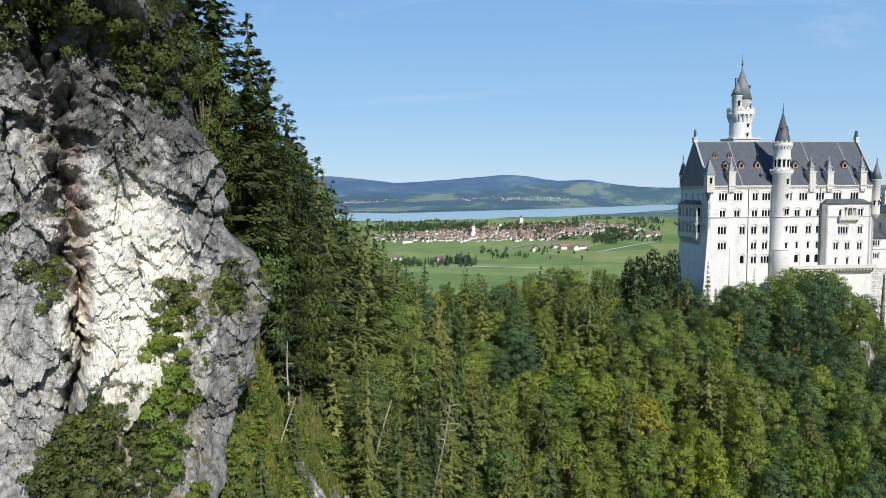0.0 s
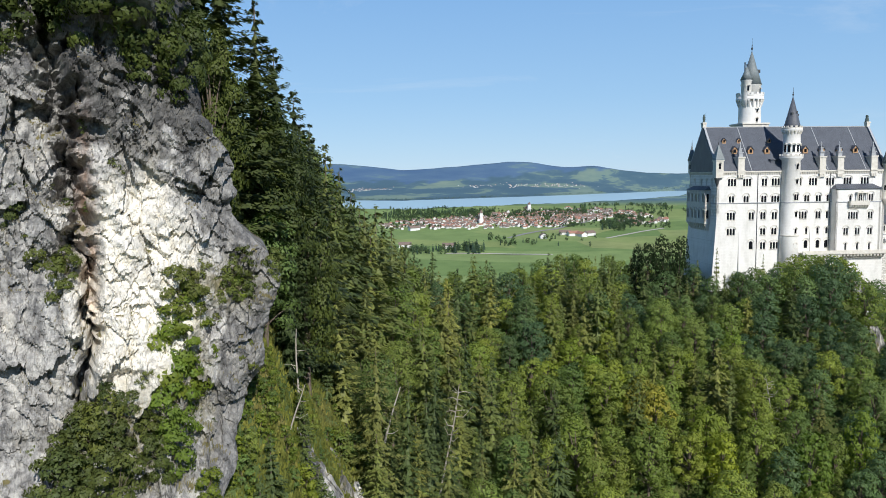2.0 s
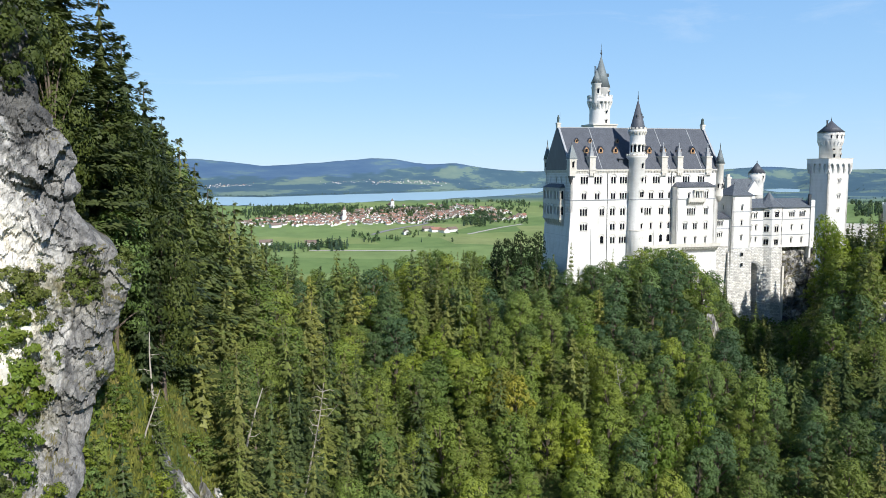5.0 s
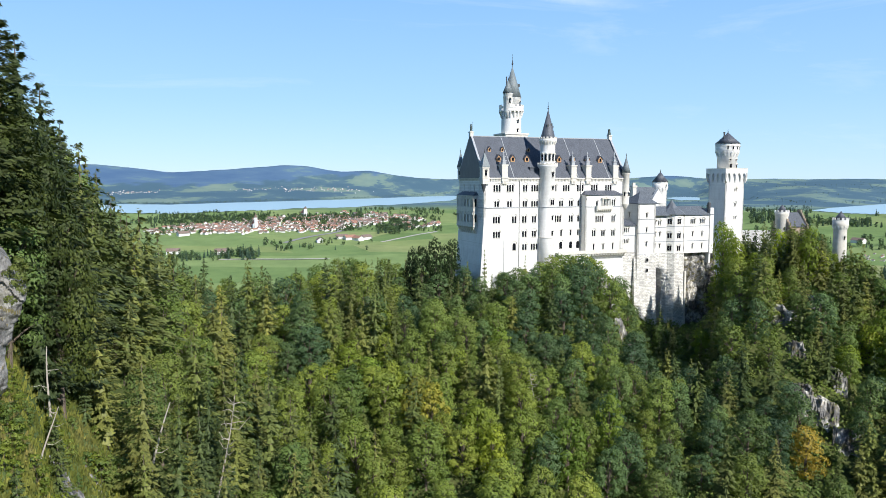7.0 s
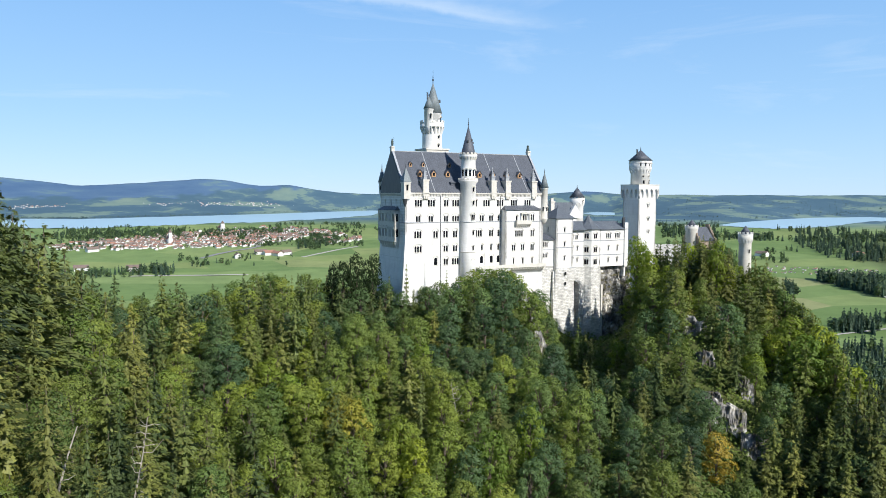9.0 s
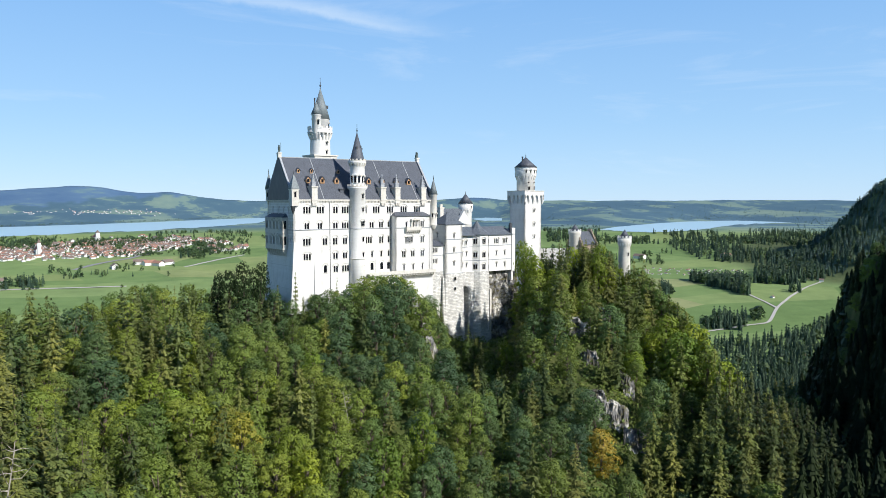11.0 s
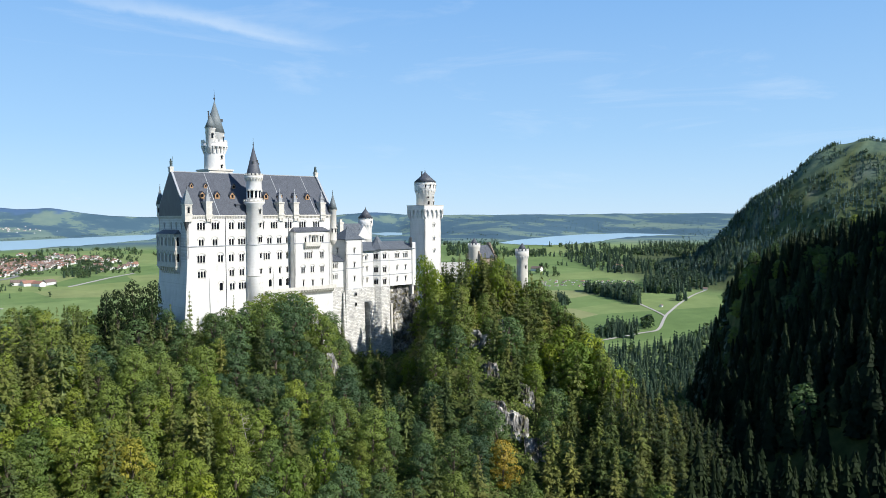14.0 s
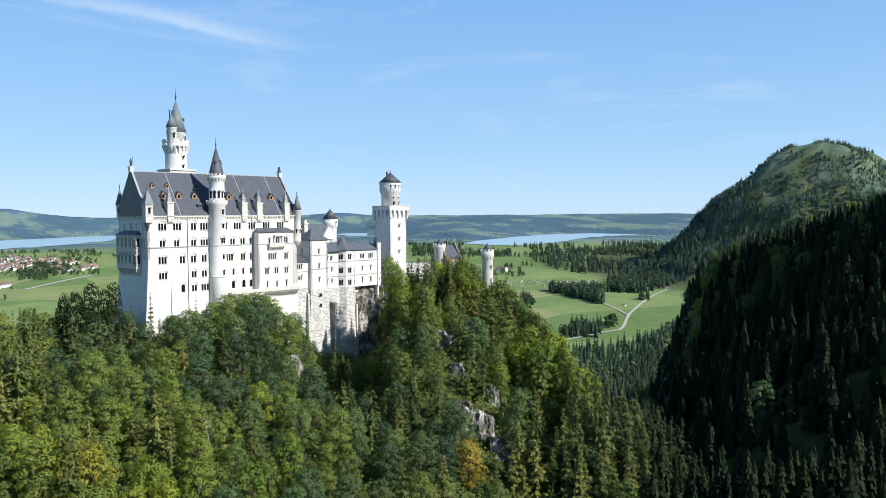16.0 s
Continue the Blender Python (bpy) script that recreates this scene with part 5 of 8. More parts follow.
def small_turret(b, cx, cy, r, z0, z1, tip, mat=TRIM):
    b.turned("turret", mat, cx, cy, [(r * 0.25, z0 - 2.6), (r * 0.6, z0 - 1.3), (r, z0), (r, z0 + 0.2), (r * 0.94, z0 + 0.3), (r * 0.94, z1 - 0.8), (r * 1.12, z1 - 0.5), (r * 1.12, z1)], 16)
    b.turned("turret_roof", COPPER, cx, cy, [(r * 1.2, z1), (r * 0.75, z1 + (tip - z1) * 0.35), (0.08, tip - 1.0)], 16)
    b.finial(cx, cy, tip - 1.1, tip + 0.9, ball=0.2)
    for a in (-50, 10, 70):
        b.round_window(cx, cy, r * 0.94, a, z0 + (z1 - z0) * 0.25, 0.55, min(1.9, (z1 - z0) * 0.5))


def palace():
    b = Building("palace", "tall white limestone palace with steep dark slate roof", "castle building", (0, 0, B))
    L, W, E, R = 72.6, 26.6, 1.2, 19.7
    south = []
    for z, h, rows in ((-4.9, 2.95, ((6.4, 3), (12.8, 3), (20.2, 2), (25.0, 3), (35.6, 1), (41.1, 3), (48.5, 3), (56.0, 3), (63.6, 3))),
                       (-11.6, 2.6, ((6.3, 2), (12.5, 2), (20.1, 2), (25.0, 3), (38.6, 2), (43.6, 2), (47.6, 1))),
                       (-18.7, 3.0, ((6.2, 3), (14.9, 2), (19.9, 2), (24.8, 2), (37.0, 3), (43.7, 2), (47.6, 1))),
                       (-25.0, 2.7, ((6.3, 3), (20.0, 2), (24.8, 2), (38.8, 1), (43.7, 1), (47.6, 1))),
                       (-30.9, 2.8, ((15.0, 1), (20.1, 2), (25.0, 3), (38.7, 1), (43.9, 1), (47.6, 1)))):
        for u, n in rows:
            south.append((u, z, n, 1.7 if n == 1 and z < -30 else 0.98, h + (0.5 if n == 1 and z < -30 else 0)))
    b.wall("wall", (0, 0), (L, 0), B, E, south)
    west = [(W - y, z, n, 0.85, 2.6) for z, rows in ((-4.9, ((4.5, 1), (9.5, 1), (14.5, 1), (21, 1))), (-30.5, ((6, 1), (13, 1), (20, 1))), (-11.5, ((2.8, 1),)), (-18, ((2.8, 1),))) for y, n in rows]
    b.wall("wall", (0, W), (0, 0), B, E, west, gable=R - E)
    b.wall("wall", (L, 0), (L, W), B, E, [], gable=R - E)
    b.wall("wall", (L, W), (0, W), B, E, [])
    for y, z in ((13.3, 10.6), (13.3, 4.2), (8.6, 4.4), (18.0, 4.4)):
        b.window(Vector((-0.02, y, z)), Vector((0, -1, 0)), Vector((1, 0, 0)), 2 if z < 10 else 1, 0.75, 2.3, deep=-0.05)
    # battered foot under the west front and the corner
    bm = bmesh.new()
    for y0, y1 in ((-0.25, W),):
        f = [bm.verts.new(c) for c in ((0.02, y0, -17.0), (0.02, y1, -17.0), (-2.0, y1 + 0.9, B), (-2.0, y0 - 0.3, B))]
        g = [bm.verts.new(c) for c in ((0.9, y0, -17.0), (0.9, y1, -17.0), (0.9, y1 + 0.9, B), (0.9, y0 - 0.3, B))]
        bm.faces.new(f[::-1])
        for i in range(4):
            bm.faces.new((f[i], f[(i + 1) % 4], g[(i + 1) % 4], g[i]))
    b.add("battered_foot", bm, WHITE)
    for u, top, w in ((9.6, -20.5, 1.0), (40.3, -14.5, 0.7)):
        bm = bmesh.new()
        v = [bm.verts.new(c) for c in ((u, 0.1, top), (u + w, 0.1, top), (u + w, -1.0, B), (u, -1.0, B), (u, 0.1, B), (u + w, 0.1, B))]
        bm.faces.new((v[0], v[3], v[2], v[1]))
        bm.faces.new((v[0], v[4], v[3]))
        bm.faces.new((v[1], v[2], v[5]))
        b.add("buttress", bm, WHITE)
    for u, z1 in ((17.3, 0.0), (49.4 - 0.9, 0.0)):
        b.turned("drainpipe", IRON, u, -0.16, [(0.13, -40), (0.13, z1)], 6)
    # string courses and eaves
    b.boxes("string_course", LEAD, (-0.3, L + 0.1, -0.28, 0.02, -12.05, -11.7), (-0.28, 0.02, -0.28, W, -12.05, -11.7))
    b.boxes("eaves_cornice", TRIM, (-0.4, L + 0.4, -0.6, 0.02, 0.55, 1.15), (-0.55, 0.0, -0.4, W + 0.4, 0.55, 1.15))
    bm = bmesh.new()
    for i in range(96):
        u = 0.4 + i * 0.75
        box(bm, u - 0.18, u + 0.18, -0.42, 0.02, -0.25, 0.55)
    for i in range(35):
        y = 0.4 + i * 0.75
        box(bm, -0.4, 0.02, y - 0.18, y + 0.18, -0.25, 0.55)
    tagged(b.add("corbel_table", bm, TRIM), kind="stuff")
    # roof
    bm = bmesh.new()
    hip(bm, -0.1, L + 0.1, 0.0, W, E + 0.05, R, 0.0, 0.55)
    b.add("roof", bm, SLATE, "steep dark slate gable roof")
    k = (R - E) / (W / 2 + 0.55)
    for u in (14.3, 47.0, 63.5):
        bm = bmesh.new()
        v = [bm.verts.new((u + du, -0.5 + t * (W / 2 + 0.4), E + 0.06 + t * (R - E) * 0.995 + dz)) for t in (0.0, 1.0) for du in (0, 0.28) for dz in (0.0, 0.14)]
        for f in ((0, 4, 6, 2), (1, 3, 7, 5), (0, 1, 5, 4), (2, 6, 7, 3), (0, 2, 3, 1), (4, 5, 7, 6)):
            bm.faces.new([v[i] for i in f])
        b.add("roof_flashing", bm, LEAD)
    b.boxes("ridge_roll", LEAD, (-0.4, L + 0.4, W / 2 - 0.2, W / 2 + 0.2, R - 0.15, R + 0.18))
    # gable copings
    for u in (-0.55, L - 0.35):
        bm = bmesh.new()
        for y0, y1 in ((-0.7, W / 2), (W + 0.7, W / 2)):
            v = [bm.verts.new((u + du, y, z + dz)) for (y, z) in ((y0, E + 0.1), (y1, R + 0.4)) for du in (0, 0.9) for dz in (0.0, 0.75)]
            for f in ((0, 4, 6, 2), (1, 3, 7, 5), (0, 1, 5, 4), (2, 6, 7, 3), (0, 2, 3, 1), (4, 5, 7, 6)):
                bm.faces.new([v[i] for i in f])
        b.add("gable_coping", bm, LEAD)
        b.boxes("gable_plinth", TRIM, (u - 0.3, u + 1.2, W / 2 - 0.9, W / 2 + 0.9, R - 0.3, R + 2.0), (u - 0.5, u + 1.4, W / 2 - 1.1, W / 2 + 1.1, R + 1.4, R + 1.75))
    # dormers
    slope = lambda z: (z - E) / k - 0.55
    for u in (9.4, 16.2, 23.3, 39.9, 47.2, 54.9, 61.9):
        roof_dormer(b, u, slope(8.2) - 0.3, 9.0, 1.12)
    for u in (6.4, 12.8, 26.0):
        roof_dormer(b, u, slope(12.9) - 0.2, 13.4, 0.72)
    for u in (9.8, 44.6, 52.4, 67.0):
        aedicule(b, u)
    b.boxes("flat_dormer", SLATE, (23.4, 26.6, 1.6, 6.0, 3.4, 5.6), (23.1, 26.9, 1.2, 6.4, 5.6, 5.95))
    # corner turrets
    bm = bmesh.new()
    box(bm, -0.9, 2.2, -0.9, 2.2, -1.6, 5.6)
    box(bm, -1.15, 2.45, -1.15, 2.45, 5.3, 5.9)
    box(bm, -1.05, 2.35, -1.05, 2.35, 1.0, 1.5)
    b.add("corner_turret", bm, TRIM)
    bm = bmesh.new()
    ring(bm, 0.0, 0.0, [(0.15, -5.2), (0.7, -3.6), (1.2, -1.6)], 12)
    b.add("turret_corbel", bm, IRON)
    bm = bmesh.new()
    hip(bm, -0.9, 2.2, -0.9, 2.2, 5.9, 12.2, 9, 0.3)
    b.add("turret_roof", bm, COPPER)
    b.window(Vector((0.65, -0.93, 2.0)), Vector((1, 0, 0)), Vector((0, 1, 0)), 1, 0.9, 2.4, deep=-0.04)
    b.finial(0.65, 0.65, 12.0, 13.6, ball=0.2)
    small_turret(b, 0.4, W - 0.6, 1.5, 1.2, 6.0, 14.0)
    small_turret(b, L + 0.4, -0.2, 1.75, -11.0, 3.6, 12.0)
    # stair tower on the south front
    cx, cy = 30.8, -0.9
    b.turned("stair_tower", WHITE, cx, cy, [(4.1, B), (3.75, -25.5), (3.75, -25.2), (3.6, -25.0), (3.55, 5.2), (4.5, 6.2), (4.5, 6.7), (3.3, 6.7), (3.3, 16.4), (4.0, 17.4), (4.0, 18.0)], 32)
    b.crown(cx, cy, 4.55, 6.7, 14, 1.1, TRIM)
    b.corbels(cx, cy, 3.3, 4.0, 15.8, 17.4, 18, TRIM)
    b.crown(cx, cy, 4.05, 18.0, 14, 1.1, TRIM)
    b.turned("spire", SLATE, cx, cy, [(3.2, 18.2), (3.2, 18.9), (0.1, 31.0)], 24)
    b.finial(cx, cy, 30.6, 34.6)
    for a, z in ((-35, 24.0), (30, 24.5), (75, 23.5)):
        q = 3.2 * (31 - z) / 12.1
        d = Vector((math.sin(radians(a)), -math.cos(radians(a)), 0))
        b.boxes("spire_dormer", IRON, (cx + d.x * q - 0.35, cx + d.x * q + 0.35, cy + d.y * q - 0.35, cy + d.y * q + 0.35, z - 0.5, z + 0.5))
    for a in range(-75, 100, 30):
        b.round_window(cx, cy, 3.3, a, 8.6, 0.95, 2.9)
    for z, h in ((1.6, 2.0), (-4.2, 1.7), (-17.6, 2.0), (-24.4, 2.0), (-30.5, 1.9)):
        b.round_window(cx, cy, 3.6, 12, z, 0.85, h)
    b.round_window(cx, cy, 3.6, 10, -10.8, 0.75, 2.3, 2)
    b.turned("string_course", LEAD, cx, cy, [(3.72, -12.0), (3.78, -11.7)], 32)
    b.turned("string_course", TRIM, cx, cy, [(3.82, -25.6), (3.82, -25.1)], 32)
    # bay with loggia
    x0, x1, y0 = 49.2, 68.6, -3.6
    rows = [(64.1 - x0, -11.6, 2, 0.85, 2.9)] + [(u - x0, z, n, 0.85, h) for z, h, r in ((-18.9, 2.9, ((56.6, 4), (64.1, 2))), (-25.4, 2.8, ((53.7, 2), (58.7, 2), (64.1, 2))), (-31.6, 2.8, ((53.8, 1), (58.9, 1), (64.1, 1)))) for u, n in r]
    rows += [(59.6 - x0, -12.3, 2, 1.25, 3.4), (55.2 - x0, -11.6, 1, 1.0, 2.4)]
    b.wall("bay_wall", (x0, y0), (x1, y0), B, -6.6, rows)
    b.wall("bay_wall", (x0, 0.2), (x0, y0), B, -6.6, [], thick=0.8)
    b.wall("bay_wall", (x1, y0), (x1, 0.2), B, -6.6, [], thick=0.8)
    bm = bmesh.new()
    v = [bm.verts.new(c) for c in ((x0 - 0.5, y0 - 0.6, -6.6), (x1 + 0.5, y0 - 0.6, -6.6), (x1 + 0.5, 0.0, -6.6), (x0 - 0.5, 0.0, -6.6), (x0 + 1.6, 0.0, -4.6), (x1 - 1.6, 0.0, -4.6))]
    for f in ((0, 1, 5, 4), (1, 2, 5), (3, 0, 4), (0, 3, 2, 1)):
        bm.faces.new([v[i] for i in f])
    b.add("bay_roof", bm, SLATE)
    b.boxes("balcony", TRIM, (54.3, 62.8, y0 - 1.6, y0 + 0.05, -13.2, -12.7), (54.3, 62.8, y0 - 1.6, y0 - 1.35, -12.7, -11.4), (54.3, 54.6, y0 - 1.6, y0, -12.7, -11.4), (62.5, 62.8, y0 - 1.6, y0, -12.7, -11.4))
    for i in range(8):
        u = 54.7 + i * 1.08
        b.boxes("balcony_bracket", TRIM, (u - 0.22, u + 0.22, y0 - 1.35, y0 + 0.05, -13.9, -13.2), (u - 0.22, u + 0.22, y0 - 0.7, y0 + 0.05, -14.5, -13.9))
    b.boxes("loggia_canopy", TRIM, (57.3, 62.3, y0 - 1.3, y0 + 0.02, -8.4, -7.9), (57.5, 57.9, y0 - 1.2, y0 - 0.8, -12.7, -8.4), (59.5, 59.8, y0 - 1.2, y0 - 0.9, -12.7, -8.4), (61.8, 62.2, y0 - 1.2, y0 - 0.8, -12.7, -8.4))
    b.boxes("string_course", LEAD, (x0 - 0.2, x1 + 0.1, y0 - 0.22, y0 + 0.01, -12.1, -11.75))
    # terrace
    b.boxes("terrace", TRIM, (33.8, 70.2, -6.4, 0.02, -33.1, -32.4), (33.8, 70.2, -6.4, -6.1, -32.4, -31.5))
    for i in range(14):
        u = 50.5 + i * 1.45
        b.boxes("terrace_bracket", TRIM, (u - 0.35, u + 0.35, -6.1, -3.5, -34.0, -33.1), (u - 0.3, u + 0.3, -5.0, -3.5, -34.9, -34.0))
    b.boxes("retaining_wall", WHITE, (33.8, 50.4, -5.9, 0.0, B - 3, -33.1), (50.4, 70.0, -3.7, 0.0, B - 3, -33.1))
    # west oriel, two arcaded floors
    ya, yb, xo = 5.6, 24.0, -2.4
    og = [((yb - ya) / 5 * (i + 0.5), z, 2, 0.95, 3.6) for z in (-11.6, -18.4) for i in range(5)]
    b.wall("oriel_wall", (xo, yb), (xo, ya), -20.0, -6.6, og, TRIM, 0.6)
    b.wall("oriel_wall", (xo, ya), (0.05, ya), -20.0, -6.6, [(1.2, -11.6, 1, 1.1, 3.6), (1.2, -18.4, 1, 1.1, 3.6)], TRIM, 0.6)
    b.wall("oriel_wall", (0.05, yb), (xo, yb), -20.0, -6.6, [], TRIM, 0.6)
    bm = bmesh.new()
    v = [bm.verts.new(c) for c in ((xo - 0.4, ya - 0.4, -6.6), (0.02, ya - 0.4, -6.6), (0.02, yb + 0.4, -6.6), (xo - 0.4, yb + 0.4, -6.6), (0.02, ya + 1.6, -4.9), (0.02, yb - 1.6, -4.9))]
    for f in ((0, 4, 5, 3), (0, 1, 4), (2, 3, 5), (0, 3, 2, 1)):
        bm.faces.new([v[i] for i in f])
    b.add("oriel_roof", bm, SLATE)
    b.boxes("oriel_floor", TRIM, (xo - 0.2, 0.02, ya - 0.2, yb + 0.2, -20.5, -20.0), (xo - 0.15, 0.02, ya - 0.15, yb + 0.15, -13.2, -12.6))
    for i in range(9):
        y = ya + 0.8 + i * (yb - ya - 1.6) / 8
        b.boxes("oriel_bracket", TRIM, *[(-d, 0.02, y - 0.35, y + 0.35, -21.5 - j * 1.0, -20.5 - j * 1.0) for j, d in enumerate((2.2, 1.5, 0.8))])
    return b


palace()


def roof_figure(u, z, label):
    """A statue on the gable, kept as one plain turned shape."""
    bm = bmesh.new()
    ring(bm, u, 13.3, [(0.55, z), (0.42, z + 0.4), (0.5, z + 1.3), (0.55, z + 2.2), (0.3, z + 2.75), (0.34, z + 3.1), (0.1, z + 3.4)], 10)
    ring(bm, u + 0.75, 13.2, [(0.07, z), (0.06, z + 4.3)], 5)
    ob = part("statue", bm, BRONZE)
    ob.matrix_world = CASTLE
    tagged(ob, label, "statue")


roof_figure(-0.1, 21.7, "dark bronze figure standing on the gable peak")
bm = bmesh.new()
ring(bm, 72.5, 13.3, [(0.9, 21.7), (0.75, 22.6), (0.55, 23.6), (0.62, 24.1), (0.2, 24.6)], 10)
tagged(part("statue", bm, BRONZE), "small bronze beast seated on the gable end", "statue").matrix_world = CASTLE


def north_tower():
    cx, cy = 25.6, 24.6
    b = Building("north_tower", "slender white round tower with grey-green spire", "tower", (cx, cy, B))
    b.boxes("plinth", TRIM, (cx - 5.8, cx + 5.8, cy - 5.8, cy + 5.8, 14, 21.2), (cx - 6.2, cx + 6.2, cy - 6.2, cy + 6.2, 21.2, 21.9))
    b.turned("shaft", WHITE, cx, cy, [(5.2, B), (4.75, 21.0), (4.6, 29.4), (4.6, 32.2)], 32)
    b.corbels(cx, cy, 4.6, 5.75, 28.9, 32.0, 18)
    b.turned("gallery", WHITE, cx, cy, [(5.7, 31.9), (5.85, 32.1), (5.85, 32.6), (5.7, 32.7), (5.7, 33.6)], 32)
    b.crown(cx, cy, 5.8, 33.6, 16, 1.5)
    b.turned("upper_drum", WHITE, cx + 0.4, cy, [(3.95, 32.4), (3.95, 38.1), (4.25, 38.3), (4.25, 38.6)], 28)
    b.turned("spire", COPPER, cx + 0.4, cy, [(4.35, 38.5), (2.5, 45.0), (0.1, 53.0)], 24, "grey-green weathered copper spire")
    b.finial(cx + 0.4, cy, 52.6, 58.6, ball=0.45)
    b.turned("side_turret", WHITE, cx - 3.0, cy - 2.4, [(0.4, 27.5), (2.0, 31.5), (2.15, 31.8), (2.15, 39.8), (2.4, 40.0), (2.4, 40.4)], 20)
    b.turned("turret_roof", COPPER, cx - 3.0, cy - 2.4, [(2.6, 40.4), (1.3, 43.4), (0.08, 46.4)], 16)
    b.finial(cx - 3.0, cy - 2.4, 46.0, 48.4, ball=0.2)
    b.turned("chimney", IRON, cx - 2.0, cy + 1.2, [(0.28, 41), (0.28, 48.0), (0.4, 48.1), (0.4, 48.4)], 8)
    b.boxes("spire_dormer", IRON, (cx + 2.0, cx + 3.6, cy - 1.6, cy - 0.4, 43.6, 45.0))
    b.round_window(cx, cy, 4.7, 12, 22.4, 0.95, 1.5)
    b.round_window(cx, cy, 4.65, 14, 26.6, 0.95, 1.3)
    b.round_window(cx - 3.0, cy - 2.4, 2.15, -5, 35.6, 0.85, 2.2)
    b.round_window(cx + 0.4, cy, 3.95, 40, 34.6, 0.9, 2.2)


north_tower()


def bower():
    """The wing with a square tower, a polygonal tower and a stone foot on the rock."""
    b = Building("bower_wing", "white castle wing with towers on a rough stone base", "castle building", (80, 4, -64))
    F, S = -80.0, -35.3
    # low pavilion beside the palace
    rows = [(4.6, -24.6, 3, 0.8, 2.3), (4.6, -29.8, 3, 0.7, 2.0)]
    b.wall("wall", (71.4, 2.6), (81.4, 2.6), -34.0, -21.2, rows)
    b.wall("wall", (71.4, 14.0), (71.4, 2.6), -34.0, -21.2, [])
    b.boxes("stone_foot", ASHLAR, (71.2, 81.5, 2.4, 14, F, -34.0))
    b.boxes("string_course", LEAD, (71.3, 81.4, 2.4, 2.62, -26.2, -25.9))
    bm = bmesh.new()
    hip(bm, 71.2, 81.4, 2.4, 14, -21.2, -17.6, 4.5, 0.5)
    b.add("roof", bm, SLATE)
    # square tower
    b.wall("tower_wall", (81.2, 1.0), (91.4, 1.0), S, -10.8, [(5.1, -17.6, 1, 0.9, 2.3), (5.1, -24.6, 1, 0.9, 2.3), (5.1, -31.4, 1, 0.9, 2.3)])
    b.wall("tower_wall", (81.2, 13), (81.2, 1.0), S, -10.8, [(5.1, -17.6, 1, 0.9, 2.3)])
    b.wall("tower_wall", (91.4, 1.0), (91.4, 13), S, -10.8, [])
    b.wall("tower_wall", (91.4, 13), (81.2, 13), S, -10.8, [])
    bm = bmesh.new()
    for x0, x1, y0, y1, top in ((80.9, 91.7, 0.7, 14, S),):
        v = [bm.verts.new(c) for c in ((x0, y0, top), (x1, y0, top), (x1, y1, top), (x0, y1, top), (x0 - 0.9, y0 - 1.2, F), (x1 + 0.9, y0 - 1.2, F), (x1 + 0.9, y1, F), (x0 - 0.9, y1, F))]
        for f in ((0, 1, 2, 3), (4, 5, 1, 0), (5, 6, 2, 1), (6, 7, 3, 2), (7, 4, 0, 3)):
            bm.faces.new([v[i] for i in f])
    b.add("stone_foot", bm, ASHLAR)
    for z in (-38.6, -43.5):
        b.boxes("slit", GLASS, (86.0, 86.6, -0.45, 0.2, z, z + 1.5))
    bm = bmesh.new()
    v = [bm.verts.new(c) for c in ((79.8, 1.5, -36.5), (81.4, 1.5, -36.5), (80.9, -1.6, F), (78.6, -1.6, F), (78.6, 3, F), (80.9, 3, F))]
    for f in ((0, 3, 2, 1), (0, 4, 3), (1, 2, 5)):
        bm.faces.new([v[i] for i in f])
    b.add("buttress", bm, ASHLAR)
    b.boxes("string_course", LEAD, (81.0, 91.6, 0.8, 1.02, -25.3, -24.95), (81.0, 91.6, 0.8, 1.02, -18.5, -18.2), (80.8, 91.8, 0.7, 1.02, S - 0.2, S + 0.2), (80.8, 91.8, 0.6, 1.02, -11.2, -10.7))
    bm = bmesh.new()
    hip(bm, 81.2, 91.4, 1.0, 13, -10.8, -5.6, 9, 0.6)
    b.add("roof", bm, GREY_SLATE)
    b.finial(86.3, 7, -6.2, -4.6, ball=0.2)
    # link with the arched niche
    b.wall("wall", (91.4, 5.0), (101.0, 5.0), S, -16.8, [(3.0, -21.6, 1, 0.8, 2.2), (5.4, -21.6, 2, 0.7, 2.2), (3.0, -27.2, 1, 0.8, 2.2), (5.8, -27.2, 1, 0.8, 2.2), (3.0, -32.8, 1, 0.8, 2.0), (5.8, -32.8, 1, 0.8, 2.0)])
    niche = (92.6, 98.0)
    b.boxes("stone_foot", ASHLAR, (91.4, niche[0], 4.2, 14, F, S), (niche[1], 101.2, 4.2, 14, F, S), (niche[0], niche[1], 4.2, 14, -42.5, S), (niche[0], niche[1], 8.5, 14, F, -42.5))
    bm = bmesh.new()
    m, rr = (niche[0] + niche[1]) / 2, (niche[1] - niche[0]) / 2
    for sx in (-1, 1):
        pts = [(m + sx * rr, -42.5), (m + sx * rr, -45.5), (m + sx * rr * 0.86, -44.0), (m + sx * rr * 0.5, -42.95), (m, -42.5)]
        f = [bm.verts.new((x, 4.25, z)) for x, z in pts]
        bm.faces.new(f if sx > 0 else f[::-1])
    b.add("niche_arch", bm, ASHLAR)
    # polygonal tower
    px, py, pr = 106.4, 8.2, 6.4
    b.turned("polygon_tower", WHITE, px, py, [(pr, S), (pr, -16.8)], 8, turn=radians(22.5))
    b.turned("stone_foot", ASHLAR, px, py, [(pr + 1.6, F), (pr + 0.35, S), (pr, S)], 8, turn=radians(22.5))
